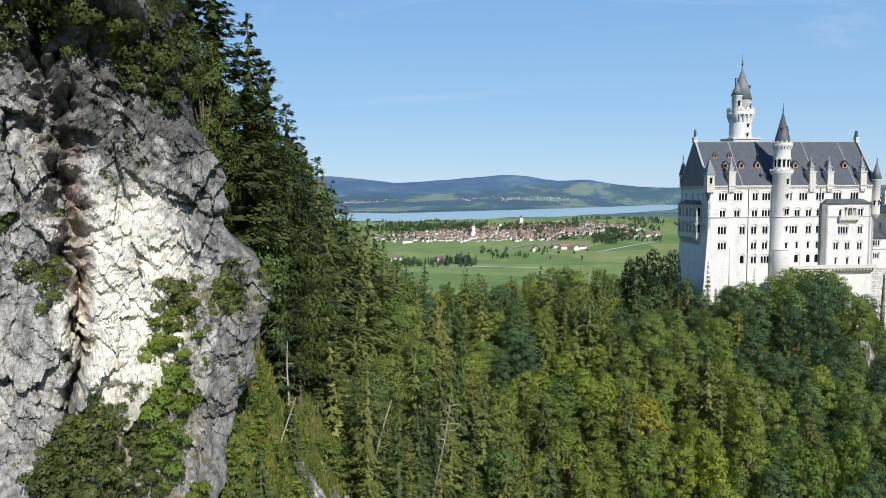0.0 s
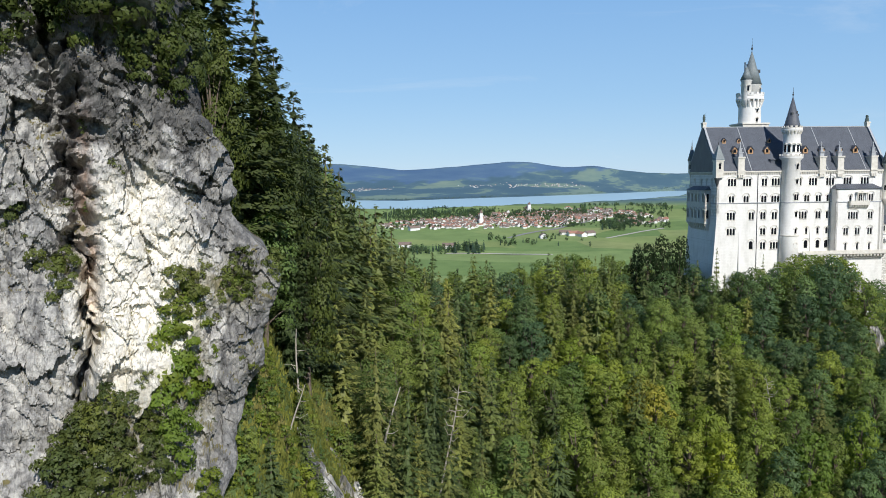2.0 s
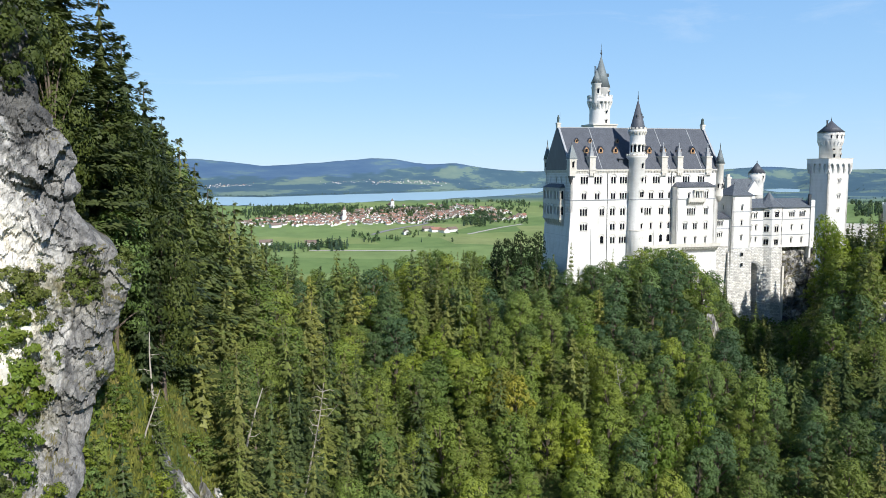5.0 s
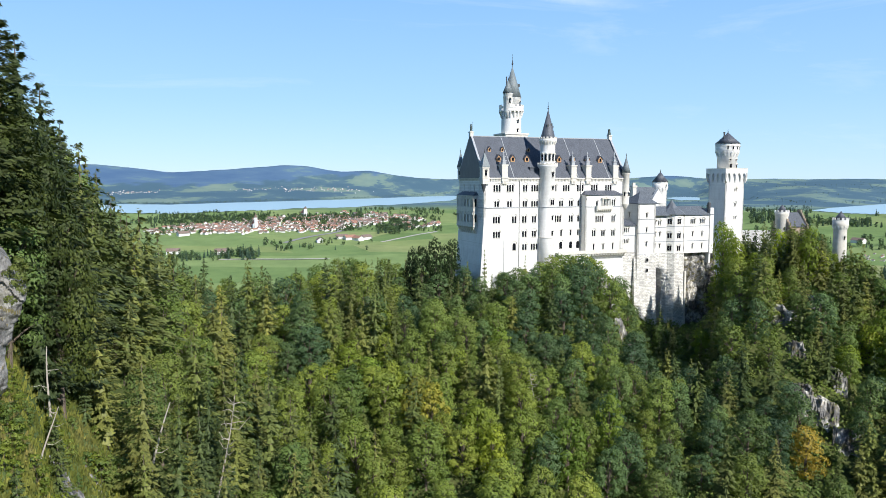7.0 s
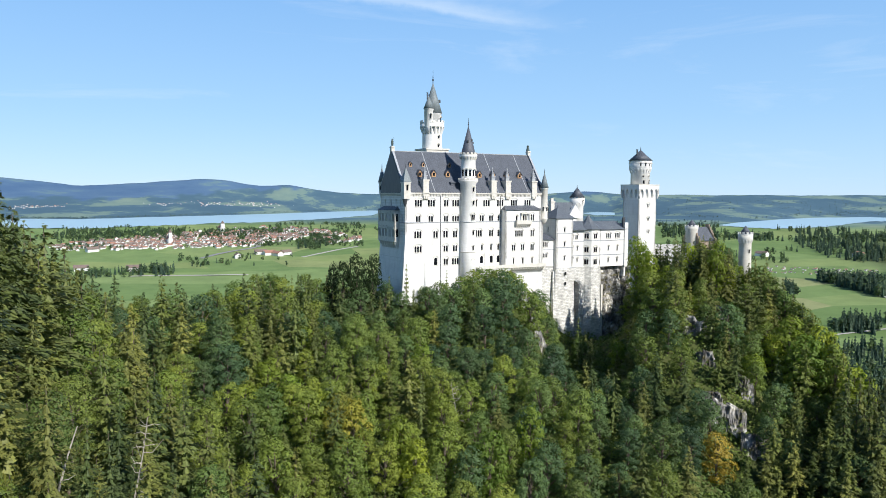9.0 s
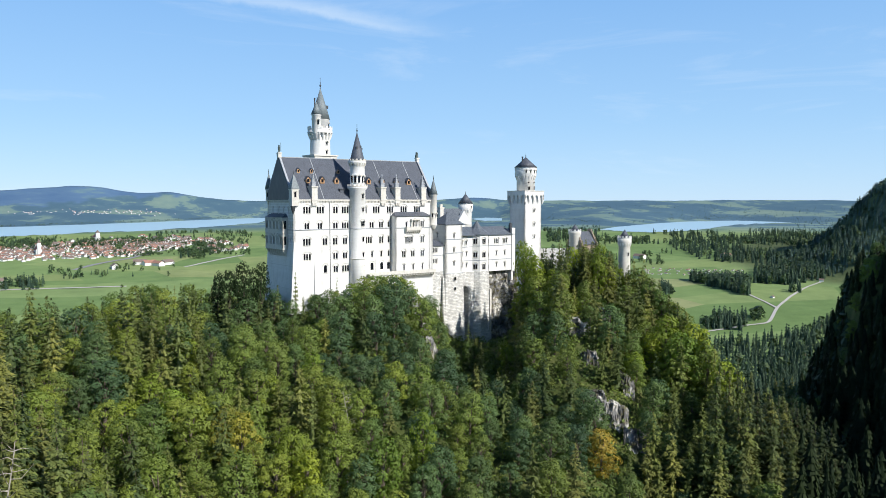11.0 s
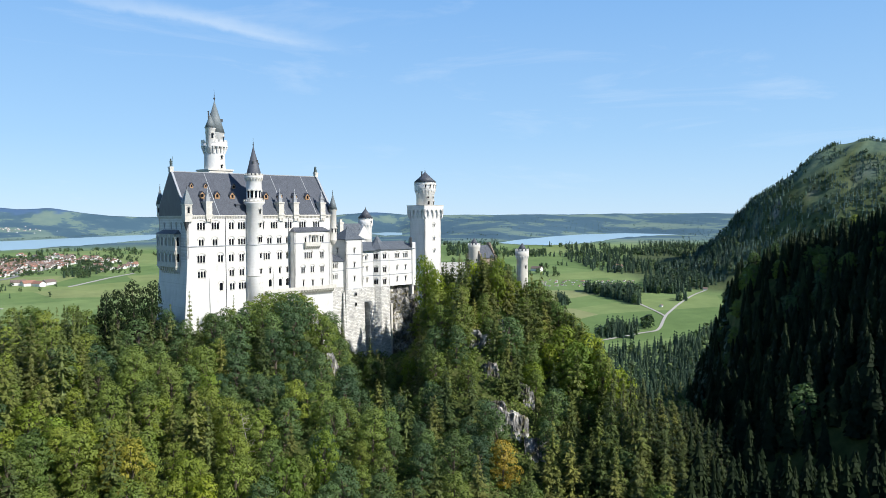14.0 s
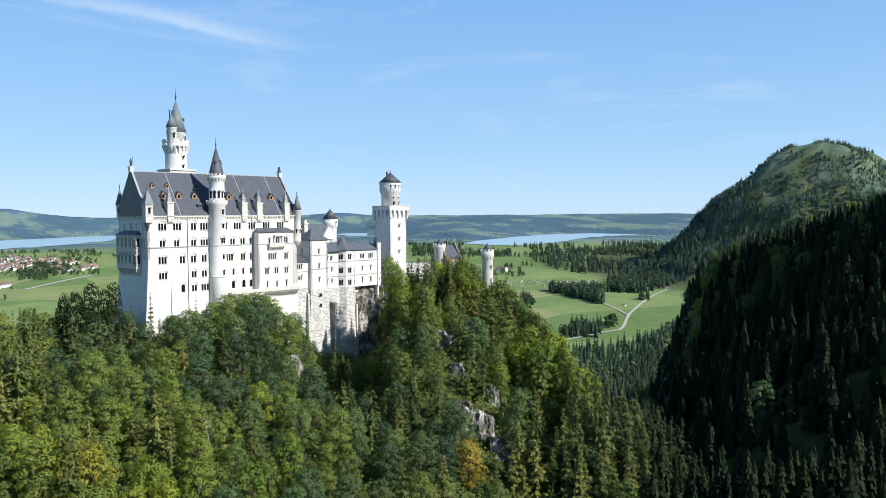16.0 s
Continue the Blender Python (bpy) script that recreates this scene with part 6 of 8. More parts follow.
    b.turned("roof", GREY_SLATE, px, py, [(pr + 0.8, -16.8), (pr + 0.8, -16.4), (pr * 0.45, -13.4), (0.1, -9.6)], 8, turn=radians(22.5))
    for z in (-22.2, -29.6):
        b.turned("string_course", LEAD, px, py, [(pr + 0.12, z - 0.3), (pr + 0.15, z)], 8, turn=radians(22.5))
    ap = pr * math.cos(radians(22.5))
    for a in (-45, 0, 45):
        for z, n in ((-21.3, 2), (-28.2, 2), (-34.3, 2)):
            b.round_window(px, py, ap, a, z, 0.85, 2.5, n if a != 45 else 1)
    b.boxes("pier", TRIM, (109.6, 110.5, 1.0, 3.0, F, -44.5))
    # east wing
    b.wall("wall", (111.0, 4.0), (127.6, 4.0), S - 0.5, -16.8, [(s, z, n, 0.85, 2.4) for z, n in ((-21.3, 3), (-27.6, 1), (-33.6, 1)) for s in (5.2, 11.0)])
    b.wall("wall", (127.6, 4.0), (127.6, 16), S - 6, -15.6, [])
    b.wall("wall", (127.6, 16), (91.4, 16), F, -16.8, [])
    b.boxes("end_pier", WHITE, (126.4, 128.6, 3.4, 5.6, S - 1, -13.6))
    b.boxes("string_course", LEAD, (111.0, 127.8, 3.8, 4.02, -29.9, -29.6), (111.0, 127.8, 3.8, 4.02, -22.6, -22.3), (91.4, 101, 4.8, 5.02, -29.9, -29.6), (91.4, 101, 4.8, 5.02, -22.9, -22.6))
    bm = bmesh.new()
    hip(bm, 91.0, 127.8, 3.9, 16, -16.8, -12.8, 3.0, 0.6)
    b.add("roof", bm, GREY_SLATE, "low dark slate hipped roof")
    bm = bmesh.new()
    for x in (126.0, 126.6):
        box(bm, x - 0.3, x + 0.3, 4.0, 5.0, -17, -11.0)
    b.add("roof_gutter", bm, IRON)


bower()


def knights_house():
    """Gabled house and round turret behind the bower."""
    b = Building("knights_house", "white gabled house with a round turret", "castle building", (115, 38, -40))
    b.wall("wall", (104.0, 34.0), (119.5, 34.0), -40, -9.4, [(4, -14, 2, 0.8, 2.2), (10, -14, 2, 0.8, 2.2)])
    b.wall("wall", (119.5, 34.0), (119.5, 46), -40, -9.4, [])
    bm = bmesh.new()
    hip(bm, 104.0, 119.5, 34.0, 46, -9.4, -3.6, 0.0, 0.5)
    b.add("roof", bm, GREY_SLATE)
    bm = bmesh.new()
    v = [bm.verts.new(c) for c in ((112.5, 33.2, -12.0), (122.5, 33.2, -12.0), (117.5, 33.2, -4.6), (112.5, 35, -12.0), (122.5, 35, -12.0), (117.5, 35, -4.6))]
    for f in ((0, 1, 2), (5, 4, 3), (1, 4, 5, 2), (2, 5, 3, 0), (0, 3, 4, 1)):
        bm.faces.new([v[i] for i in f])
    b.add("gable", bm, WHITE)
    cx, cy = 123.8, 40
    b.turned("round_turret", WHITE, cx, cy, [(3.5, -40), (3.5, -5.5), (4.2, -3.9), (4.2, -1.2)], 24)
    b.corbels(cx, cy, 3.5, 4.2, -5.8, -4.0, 14)
    b.crown(cx, cy, 4.25, -1.6, 12, 0.9)
    b.turned("turret_roof", SLATE, cx, cy, [(4.4, -0.9), (0.1, 4.6)], 20)
    b.finial(cx, cy, 4.3, 6.0, ball=0.2)
    b.round_window(cx, cy, 4.2, 10, -3.6, 0.6, 1.2)
    b.boxes("chimney", TRIM, (99.0, 101.2, 30, 32, -24, -3.6), (98.7, 101.5, 29.7, 32.3, -3.6, -2.6), (99.4, 100.8, 30.4, 31.6, -2.6, -1.2))


knights_house()


def castle_at(az, d, z=0.0):
    """Castle coordinates of a place by compass and distance from the eye."""
    p = CINV @ Vector((d * math.sin(radians(az)), d * math.cos(radians(az)), 0))
    return p.x, p.y, z


def square_tower():
    cx, cy, _ = castle_at(20.35, 392)
    b = Building("square_tower", "square white tower with a round crenellated top", "tower", (cx, cy, -48))
    h = 5.6
    for p, q in (((-h, -h), (h, -h)), ((h, -h), (h, h)), ((h, h), (-h, h)), ((-h, h), (-h, -h))):
        front = p[1] == q[1] == -h
        g = [(h + 0.6, z, 2, 0.6, 1.5) for z in (-5.2, -12.0, -18.4)] if front else []
        b.wall("wall", (cx + p[0], cy + p[1]), (cx + q[0], cy + q[1]), -64, 4.2, g)
    g2 = 6.6
    bm = bmesh.new()
    box(bm, cx - g2, cx + g2, cy - g2, cy + g2, 3.6, 5.4)
    for side in range(4):
        for i in range(5):
            o = -g2 + 0.45 + i * (2 * g2 - 0.9) / 4
            w = 0.45
            for (dx, top, lo) in ((0.0, 3.6, 0.2),):
                M = Matrix.Rotation(side * math.pi / 2, 4, 'Z')
                v = [M @ Vector(c) for c in ((o - w, -h + 0.02, lo - 1.4), (o + w, -h + 0.02, lo - 1.4), (o + w, -g2, lo + 0.8), (o - w, -g2, lo + 0.8), (o - w, -h + 0.02, top), (o + w, -h + 0.02, top), (o + w, -g2, top), (o - w, -g2, top))]
                v = [bm.verts.new(c + Vector((cx, cy, 0))) for c in v]
                for f in ((0, 3, 2, 1), (3, 7, 6, 2), (0, 4, 7, 3), (1, 2, 6, 5)):
                    bm.faces.new([v[k] for k in f])
            if i < 4:
                c0, c1 = o + w, o + (2 * g2 - 0.9) / 4 - w
                mm = (c0 + c1) / 2
                for sx in (-1, 1):
                    e = c0 if sx < 0 else c1
                    v = [M @ Vector(c) for c in ((e, -g2, 3.6), (e, -g2, 1.6), (e + (mm - e) * 0.3, -g2, 2.8), (mm, -g2, 3.6))]
                    bm.faces.new([bm.verts.new(c + Vector((cx, cy, 0))) for c in v])
    b.add("machicolation", bm, WHITE)
    b.boxes("coping", TRIM, (cx - g2 - 0.2, cx + g2 + 0.2, cy - g2 - 0.2, cy + g2 + 0.2, 5.4, 5.7))
    b.turned("drum", WHITE, cx, cy, [(4.6, 5.6), (4.6, 12.2), (5.5, 13.6), (5.5, 17.4)], 32)
    b.corbels(cx, cy, 4.6, 5.5, 11.2, 13.7, 20)
    b.crown(cx, cy, 5.6, 16.0, 16, 1.6)
    b.turned("roof", SLATE, cx, cy, [(5.9, 17.5), (2.8, 20.2), (0.1, 22.8)], 24)
    b.finial(cx, cy, 22.5, 24.6, ball=0.25)
    b.turned("chimney", IRON, cx - 2.8, cy - 0.6, [(0.35, 18.5), (0.35, 22.4), (0.5, 22.5), (0.5, 22.9)], 8)
    for a in (-40, -15, 10, 35, 60):
        b.round_window(cx, cy, 5.5, a, 14.6, 0.55, 1.5)
    for a in (-20, 25):
        b.round_window(cx, cy, 4.6, a, 6.0, 0.8, 1.7)
        b.round_window(cx, cy, 4.6, a - 4, 9.4, 0.7, 0.6)
    # curtain wall towards the gatehouse
    gx, gy, _ = castle_at(24.2, 398)
    w = Building("curtain_wall", "plain white castle wall between the towers", "wall", (cx, cy, -48))
    w.wall("wall", (cx + h, cy - 1.0), (gx, gy), -64, -24.0, [(s, -28.5, 1, 0.9, 2.0) for s in (4, 9)], thick=1.2)
    w.wall("wall", (127.8, 13.0), (cx - h, cy - 2.0), -64, -17.5, [(2.4, -24, 1, 0.8, 2.0), (2.4, -30, 1, 0.8, 2.0)], thick=1.2)
    bm = bmesh.new()
    hip(bm, 128, cx - h, 13.0, cy + 2, -17.5, -13.6, 2.0, 0.3)
    w.add("roof", bm, SLATE)
    # set back to the north side of the court
    for o in (b.top, w.top):
        o.matrix_world = Matrix.Scale(1.115, 4) @ o.matrix_world


square_tower()


def gatehouse():
    cx, cy, _ = castle_at(27.6, 400)
    b = Building("gatehouse", "red and cream gatehouse with stepped gables", "gatehouse", (cx - 8, cy, -62))
    b.turned("round_tower", TRIM, cx, cy, [(3.3, -62), (3.0, -30), (2.9, -22.4), (3.5, -20.8), (3.5, -18.6)], 24)
    b.corbels(cx, cy, 2.9, 3.5, -22.6, -20.9, 14)
    b.crown(cx, cy, 3.55, -18.8, 11, 1.5)
    b.turned("tower_roof", SLATE, cx, cy, [(3.1, -18.4), (0.08, -14.2)], 20)
    b.round_window(cx, cy, 2.97, -10, -27.5, 0.7, 1.7)
    b.round_window(cx, cy, 3.07, -10, -37.5, 0.7, 1.7)
    ax, ay, _ = castle_at(24.0, 402)
    b.turned("round_tower", TRIM, ax, ay, [(2.9, -55), (2.9, -17.4), (3.3, -16.4), (3.3, -15.2)], 20)
    b.crown(ax, ay, 3.35, -15.4, 10, 1.1)
    b.turned("tower_roof", SLATE, ax, ay, [(2.7, -15.0), (0.08, -11.6)], 18)
    x0, y0, _ = castle_at(24.5, 399)
    x1 = x0 + 10.5
    b.wall("wall", (x0 - 1.5, y0), (cx - 2.8, y0 - 0.3), -62, -26.0, [(s, z, 1, 0.9, 2.2) for s in (4, 9, 14, 18) for z in (-32.5, -39.5)], REDSTONE)
    bm = bmesh.new()
    hip(bm, x0, x1 + 1.0, y0, y0 + 10, -22.0, -15.5, 0.0, 0.2)
    b.add("roof", bm, SLATE)
    for gxx in (x0 + 0.2, x1 + 0.8):
        bm = bmesh.new()
        for i in range(6):
            t = i / 6
            box(bm, gxx - 0.45, gxx + 0.45, y0 - 0.6 + t * 5.3, y0 + 10.6 - t * 5.3, -30 if i == 0 else -21.0 + (i - 1) * 1.35, -21.0 + i * 1.35)
        b.add("stepped_gable", bm, REDSTONE, "stepped gable of red and cream stone")
    b.boxes("side_wall", REDSTONE, (x0, x1 + 1, y0 + 0.4, y0 + 1.2, -34, -22.0))


gatehouse()


# ---- spruces and leafy trees that crown the cliff ----
def cliff_trees():
    g = np.random.default_rng(21)
    spots = ((-30.15, 122, 31, 27.5, "crag_spruce"), (-32.6, 108, 30, 31, "crag_spruce"), (-34.0, 104, 26, 30, "crag_spruce"), (-31.2, 112, 22, 15, "crag_beech"), (-33.4, 98, 15, 20, "crag_beech"),
             (-29.4, 116, 18, 11, "crag_beech"), (-28.9, 122, 28, 20.5, "crag_spruce"), (-27.6, 128, 26, 14.6, "crag_spruce"), (-26.5, 134, 24, 9.6, "crag_spruce"), (-29.9, 112, 16, 5, "crag_beech"),
             (-25.4, 140, 24, 6.2, "near_spruce"), (-24.4, 146, 24, 2.5, "near_spruce"), (-28.0, 118, 18, 4, "crag_beech"), (-23.6, 150, 24, -2.0, "near_spruce"), (-35.8, 96, 16, 25, "crag_beech"),
             (-21.8, 165, 26, -5.5, "near_spruce"), (-22.6, 158, 24, -6.0, "near_spruce"), (-20.6, 172, 24, -11.0, "near_spruce"), (-28.3, 112, 15, -3, "crag_spruce"), (-26.9, 122, 20, 3.5, "crag_spruce"),
             # first, trees mostly above the view, set forward to shade the face
             (-38.2, 80, 14, 31, "crag_beech"), (-40.6, 79, 15, 34, "crag_spruce"), (-42.8, 80, 13, 33, "crag_beech"), (-36.8, 82, 11, 25, "crag_beech"), (-45.2, 81, 16, 38, "crag_spruce"), (-39.4, 77, 9, 27, "crag_beech"), (-41.8, 77, 9, 29, "crag_beech"), (-43.8, 78, 12, 33, "crag_beech"), (-37.6, 98, 18, 28, "crag_spruce"), (-40.0, 97, 14, 27, "crag_beech"), (-43.0, 97, 14, 29, "crag_beech"), (-46.0, 98, 16, 32, "crag_spruce"), (-30.6, 112, 18, 9, "crag_beech"), (-27.0, 118, 14, -2, "crag_beech"))
    for az, d, h, top, kind in spots:
        a = radians(az)
        s = h / (24 if "spruce" in kind else 20)
        i = int(g.integers(0, len(KINDS[kind])))
        n, lab, cat = LABELS[kind]
        x, y, foot = d * math.sin(a), d * math.cos(a), top - h
        if d > 90:
            foot = min(foot, float(land(np.array([x]), np.array([y]))[0]))
        wide = s * (1.75 if h > 24 else 1.4 if d > 110 else 1.15)
        m = pose(x, y, foot, 0, 0, g.uniform(0, 360)) @ Matrix.Diagonal((wide, wide, (top - foot) / (24 if "spruce" in kind else 20), 1))
        tree(n, lab, cat, *MESHES[kind][i], m, "trees by the cliff")


cliff_trees()


def shrub_data(seed, r=1.5, leaves=560, size=0.15):
    g = np.random.default_rng(seed)
    return broadleaf(r * 2.2, g, leaves, size, 0.42, 14, 0.0, 0.3, 0.0)


SHRUBS = [tuple(tri_mesh(n, *d, [m]) for n, d, m in zip(("trunk", "crown"), shrub_data(40 + i), (BARK, BEECH_LEAF))) for i in range(3)]
FINE = [tuple(tri_mesh(n, *d, [m]) for n, d, m in zip(("trunk", "crown"), shrub_data(60 + i, 1.5, 2200, 0.09), (BARK, BEECH_LEAF))) for i in range(2)]
YOUNG = leaf_material("young_leaves", [(0.0, (0.15, 0.21, 0.03)), (0.5, (0.21, 0.25, 0.035)), (1.0, (0.12, 0.19, 0.035))], 0.35)


BUSH = leaf_material("bush_leaves", [(0.0, (0.075, 0.1, 0.025)), (0.5, (0.11, 0.13, 0.032)), (1.0, (0.09, 0.12, 0.035))], 0.25)


def cliff_plants():
    """Bushes and little trees that hold on to the ledges."""
    g = np.random.default_rng(8)
    # s along the face, height, size, leaf
    spots = [(0.85, -14.5, 2.0, YOUNG), (0.865, -17.5, 2.4, YOUNG), (0.855, -21, 2.4, YOUNG), (0.865, -24.5, 2.2, YOUNG), (0.84, -18.5, 1.8, None), (0.88, -21.5, 1.7, YOUNG), (0.87, -27.5, 1.9, YOUNG), (0.66, -23, 1.4, None), (0.70, -24, 1.6, None), (0.735, -23.5, 1.4, None), (0.77, -24.5, 1.5, None), (0.80, -25.5, 1.5, None), (0.70, -26, 2.2, None), (0.76, -26.5, 2.1, None), (0.83, -13, 1.7, None), (0.875, -12, 1.4, None), (0.94, -12.3, 1.5, YOUNG), (0.97, -11.5, 1.2, None), (0.85, -27, 1.3, None), (0.83, -10.5, 1.2, None), (0.80, -13.5, 0.9, None),
             (0.90, -12.5, 1.2, None), (0.93, -10, 1.0, None), (0.89, -18.5, 1.1, YOUNG), (0.95, -14, 1.0, None), (0.72, -27.5, 2.2, None), (0.68, -29, 2.4, None), (0.75, -29.5, 2.2, None), (0.64, -28, 2.0, None),
             (0.78, -31, 1.8, None), (0.70, -32.5, 2.0, None), (0.595, -8, 1.8, None), (0.59, -4, 1.5, None), (0.60, -11, 1.5, None), (0.61, 12, 2.0, None), (0.66, 16, 2.3, None), (0.70, 14, 1.6, None),
             (0.75, 14, 2.2, None), (0.80, 12.5, 2.0, None), (0.86, 11, 2.2, None), (0.90, 9.5, 2.0, None), (0.945, 8, 1.8, None), (0.88, 13.5, 2.4, None), (0.83, 15.5, 2.4, None), (0.63, 19, 2.4, None), (0.97, -20, 1.3, None), (0.94, -30, 1.3, YOUNG)]
    spots += [(s, z, k, None) for s, z, k in ((0.60, 16, 3.0), (0.645, 14, 3.2), (0.69, 17, 3.4), (0.73, 16, 3.2), (0.77, 17, 3.0), (0.81, 17, 3.4), (0.85, 15, 3.2), (0.89, 12.5, 3.0), (0.92, 11, 2.8), (0.955, 9, 2.4), (0.665, 20, 3.2), (0.62, 22, 3.2))]
    for i in range(70):
        spots.append((g.uniform(0.58, 0.97), g.uniform(-34, 14) if i % 3 else g.uniform(-34, -14), g.uniform(0.25, 0.6), None))
    for s, z, k, leaf in spots:
        k = k * 0.95 if z < -20 and leaf is None and k > 1.2 else k
        p, _ = cliff_surface(np.array([s * (66 + float(cliff_edge(np.float64(z)))) / 38.0]), np.array([float(z)]))
        x, y, zz = p[0]
        leaf = leaf or (CRAG_LEAF if z > 4 else BUSH)
        tr, cr = FINE[int(g.integers(0, 2))] if k > 1.1 else SHRUBS[int(g.integers(0, 3))]
        m = pose(x * 1.012, y * 1.012, zz - 0.4 * k, g.uniform(5, 25), g.uniform(-15, 5), g.uniform(0, 360)) @ Matrix.Diagonal((k, k, k * g.uniform(0.9, 1.4), 1))
        tree("shrub", "yellow-green sapling on a rock ledge" if leaf is YOUNG else "small dark green bush clinging to the rock", "bush", tr, cr, m, "bushes on the rock", leaf)


cliff_plants()


def slope_scrub():
    """Low bushes and young spruces on the grassy foot of the cliff."""
    g = np.random.default_rng(77)
    for i in range(240):
        az, d = (g.uniform(-37, -30), g.uniform(75, 93)) if i % 2 else (g.uniform(-31, -19.5), g.uniform(90, 140))
        x, y = d * math.sin(radians(az)), d * math.cos(radians(az))
        z = float(land(np.array([x]), np.array([y]))[0])
        if i % 5 == 0:
            k = g.uniform(0.16, 0.36)
            m = pose(x, y, z - 0.2, 0, 0, g.uniform(0, 360)) @ Matrix.Diagonal((k, k, k, 1))
            tree("young_spruce", "young green spruce on the grassy slope", "spruce", *MESHES["young_spruce"][i % 2], m, "young spruces")
        else:
            k = g.uniform(0.5, 1.4)
            tr, cr = SHRUBS[int(g.integers(0, 3))]
            m = pose(x, y, z - 0.2, 0, 0, g.uniform(0, 360)) @ Matrix.Diagonal((k, k, k, 1))
            tree("shrub", "low leafy bush on the grassy slope", "bush", tr, cr, m, "bushes on the slope", YOUNG if g.uniform() < 0.45 else None)


slope_scrub()


MEADOW = leaf_material("meadow_grass", [(0.0, (0.17, 0.19, 0.045)), (0.4, (0.22, 0.23, 0.06)), (0.7, (0.26, 0.235, 0.09)), (1.0, (0.15, 0.18, 0.04))], 0.2, 0.1)


def grass_tufts():
    """Long grass and weeds over the steep meadow below the cliff."""
    g = np.random.default_rng(91)
    n = 17000
    az, d = np.radians(g.uniform(-37, -21, n)), g.uniform(76, 132, n)
    x, y = d * np.sin(az), d * np.cos(az)
    base = np.stack([x, y, land(x, y) - 0.05], -1)
    V = []
    for b in range(4):
        w, h = g.uniform(0, 6.28, n), g.uniform(0.3, 1.0, n)
        out = np.stack([np.cos(w), np.sin(w), np.zeros(n)], -1)
        side = np.stack([-np.sin(w), np.cos(w), np.zeros(n)], -1) * 0.17
        foot = base + out * g.uniform(0.0, 0.3, n)[:, None]
        V.append(np.stack([foot - side, foot + side, foot + out * 0.3 * h[:, None] + np.stack([0 * h, 0 * h, h], -1)], 1))
    V = np.concatenate(V).reshape(-1, 3)
    tone = np.tile(np.repeat(fbm(x / 7, y / 7, 3, 12) * 1.4, 3), 4)
    tagged(new("grass", tri_mesh("grass", V, np.arange(len(V)).reshape(-1, 3), [MEADOW], tint=tone)), "long yellow-green grass on the steep slope", "grass", kind="stuff")


grass_tufts()


# ---- bare rock on the slopes ----
def broken(q, z, seed):
    return facets(q + 0.4 * z, z * 0.6, 4.2, seed)[0] * 1.8 + facets(q - 0.3 * z, z * 0.55, 1.7, seed + 1)[0] * 1.1 + facets(q, z * 0.7, 0.75, seed + 2)[0] * 0.45 + (fbm(q / 3, z / 4, 3, seed) - 0.5) * 2.0


def rock_mesh(V, q, z, shape, seed, old):
    n = fbm(q / 2.5, z / 3.5, 4, seed + 9)
    return tri_mesh("rock_outcrop", V, grid_tris(*shape), [ROCK], False, fresh=np.clip(n * 2.2 - 1.0 - old, 0, 1).ravel(), weathered=np.clip(1.5 - n * 2.2 + old, 0, 0.9).ravel(),
                    turf=np.clip((fbm(q / 1.6, z / 1.2, 3, seed + 4) - 0.5) * 5, 0, 1).ravel(), rust=np.zeros(n.size))


def rock_face(label, m, w, h, seed, old):
    """An upright broken face."""
    u, v = np.meshgrid(np.linspace(-1, 1, int(w / 0.32)), np.linspace(-1, 1, int(h / 0.32)))
    x, z = u * w / 2, v * h / 2
    q = x + seed * 13.7
    V = np.stack([x, 1.2 * np.hypot(u, v) ** 2 - broken(q, z, seed) + 0.05 * z, z], -1).reshape(-1, 3)
    ob = new("rock_outcrop", rock_mesh(V, q, z, u.shape, seed, old))
    ob.matrix_world = m
    return tagged(ob, label, "rock")


def crag(label, az, d, w, rise, seed, old=0.15):
    """Bare rock that breaks out of the slope: a steep uneven front, its rim sunk in the ground."""
    L = max(w * 0.8, rise * 1.5)
    u, v = np.meshgrid(np.linspace(-1, 1, int(w / 0.3)), np.linspace(-1, 1, int(L / 0.3)))
    a = radians(az)
    x = (d + v * L / 2) * math.sin(a) + u * w / 2 * math.cos(a)
    y = (d + v * L / 2) * math.cos(a) - u * w / 2 * math.sin(a)
    g0 = land(x, y)
    q, t = u * w / 2 + seed * 13.7, v * L / 2
    bulk = np.clip(1.25 - np.hypot(u, v * 0.9) + (fbm(q / 2.4, t / 2.4, 3, seed + 5) - 0.5) * 1.3, 0, 1)
    front = np.clip((v + 0.85) / 0.6, 0, 1) * np.clip((1.0 - v) / 1.2, 0, 1)
    Z = g0 - 1.2 + (rise * front + 1.6 + 0.8 * broken(q, t, seed)) * np.clip(bulk * 1.8, 0, 1)
    push = np.clip(bulk * 1.8, 0, 1) * broken(q, Z * 1.1 + seed, seed + 20) * 0.8
    V = np.stack([x - push * math.sin(a), y - push * math.cos(a), Z], -1).reshape(-1, 3)
    return tagged(new("rock_outcrop", rock_mesh(V, q, Z, u.shape, seed, old)), label, "rock")


for az, d, w, rise, seed in CRAGS:
    crag("pale broken limestone below the cliff" if az < -20 else "grey limestone outcrop among the trees", az, d, w, rise, seed, 0.0 if az < -20 else 0.2)
rock_face("dark grey rock face under the castle wing", CASTLE @ pose(121.6, 5.0, -54.0), 24.0, 46.0, 12, 0.05)


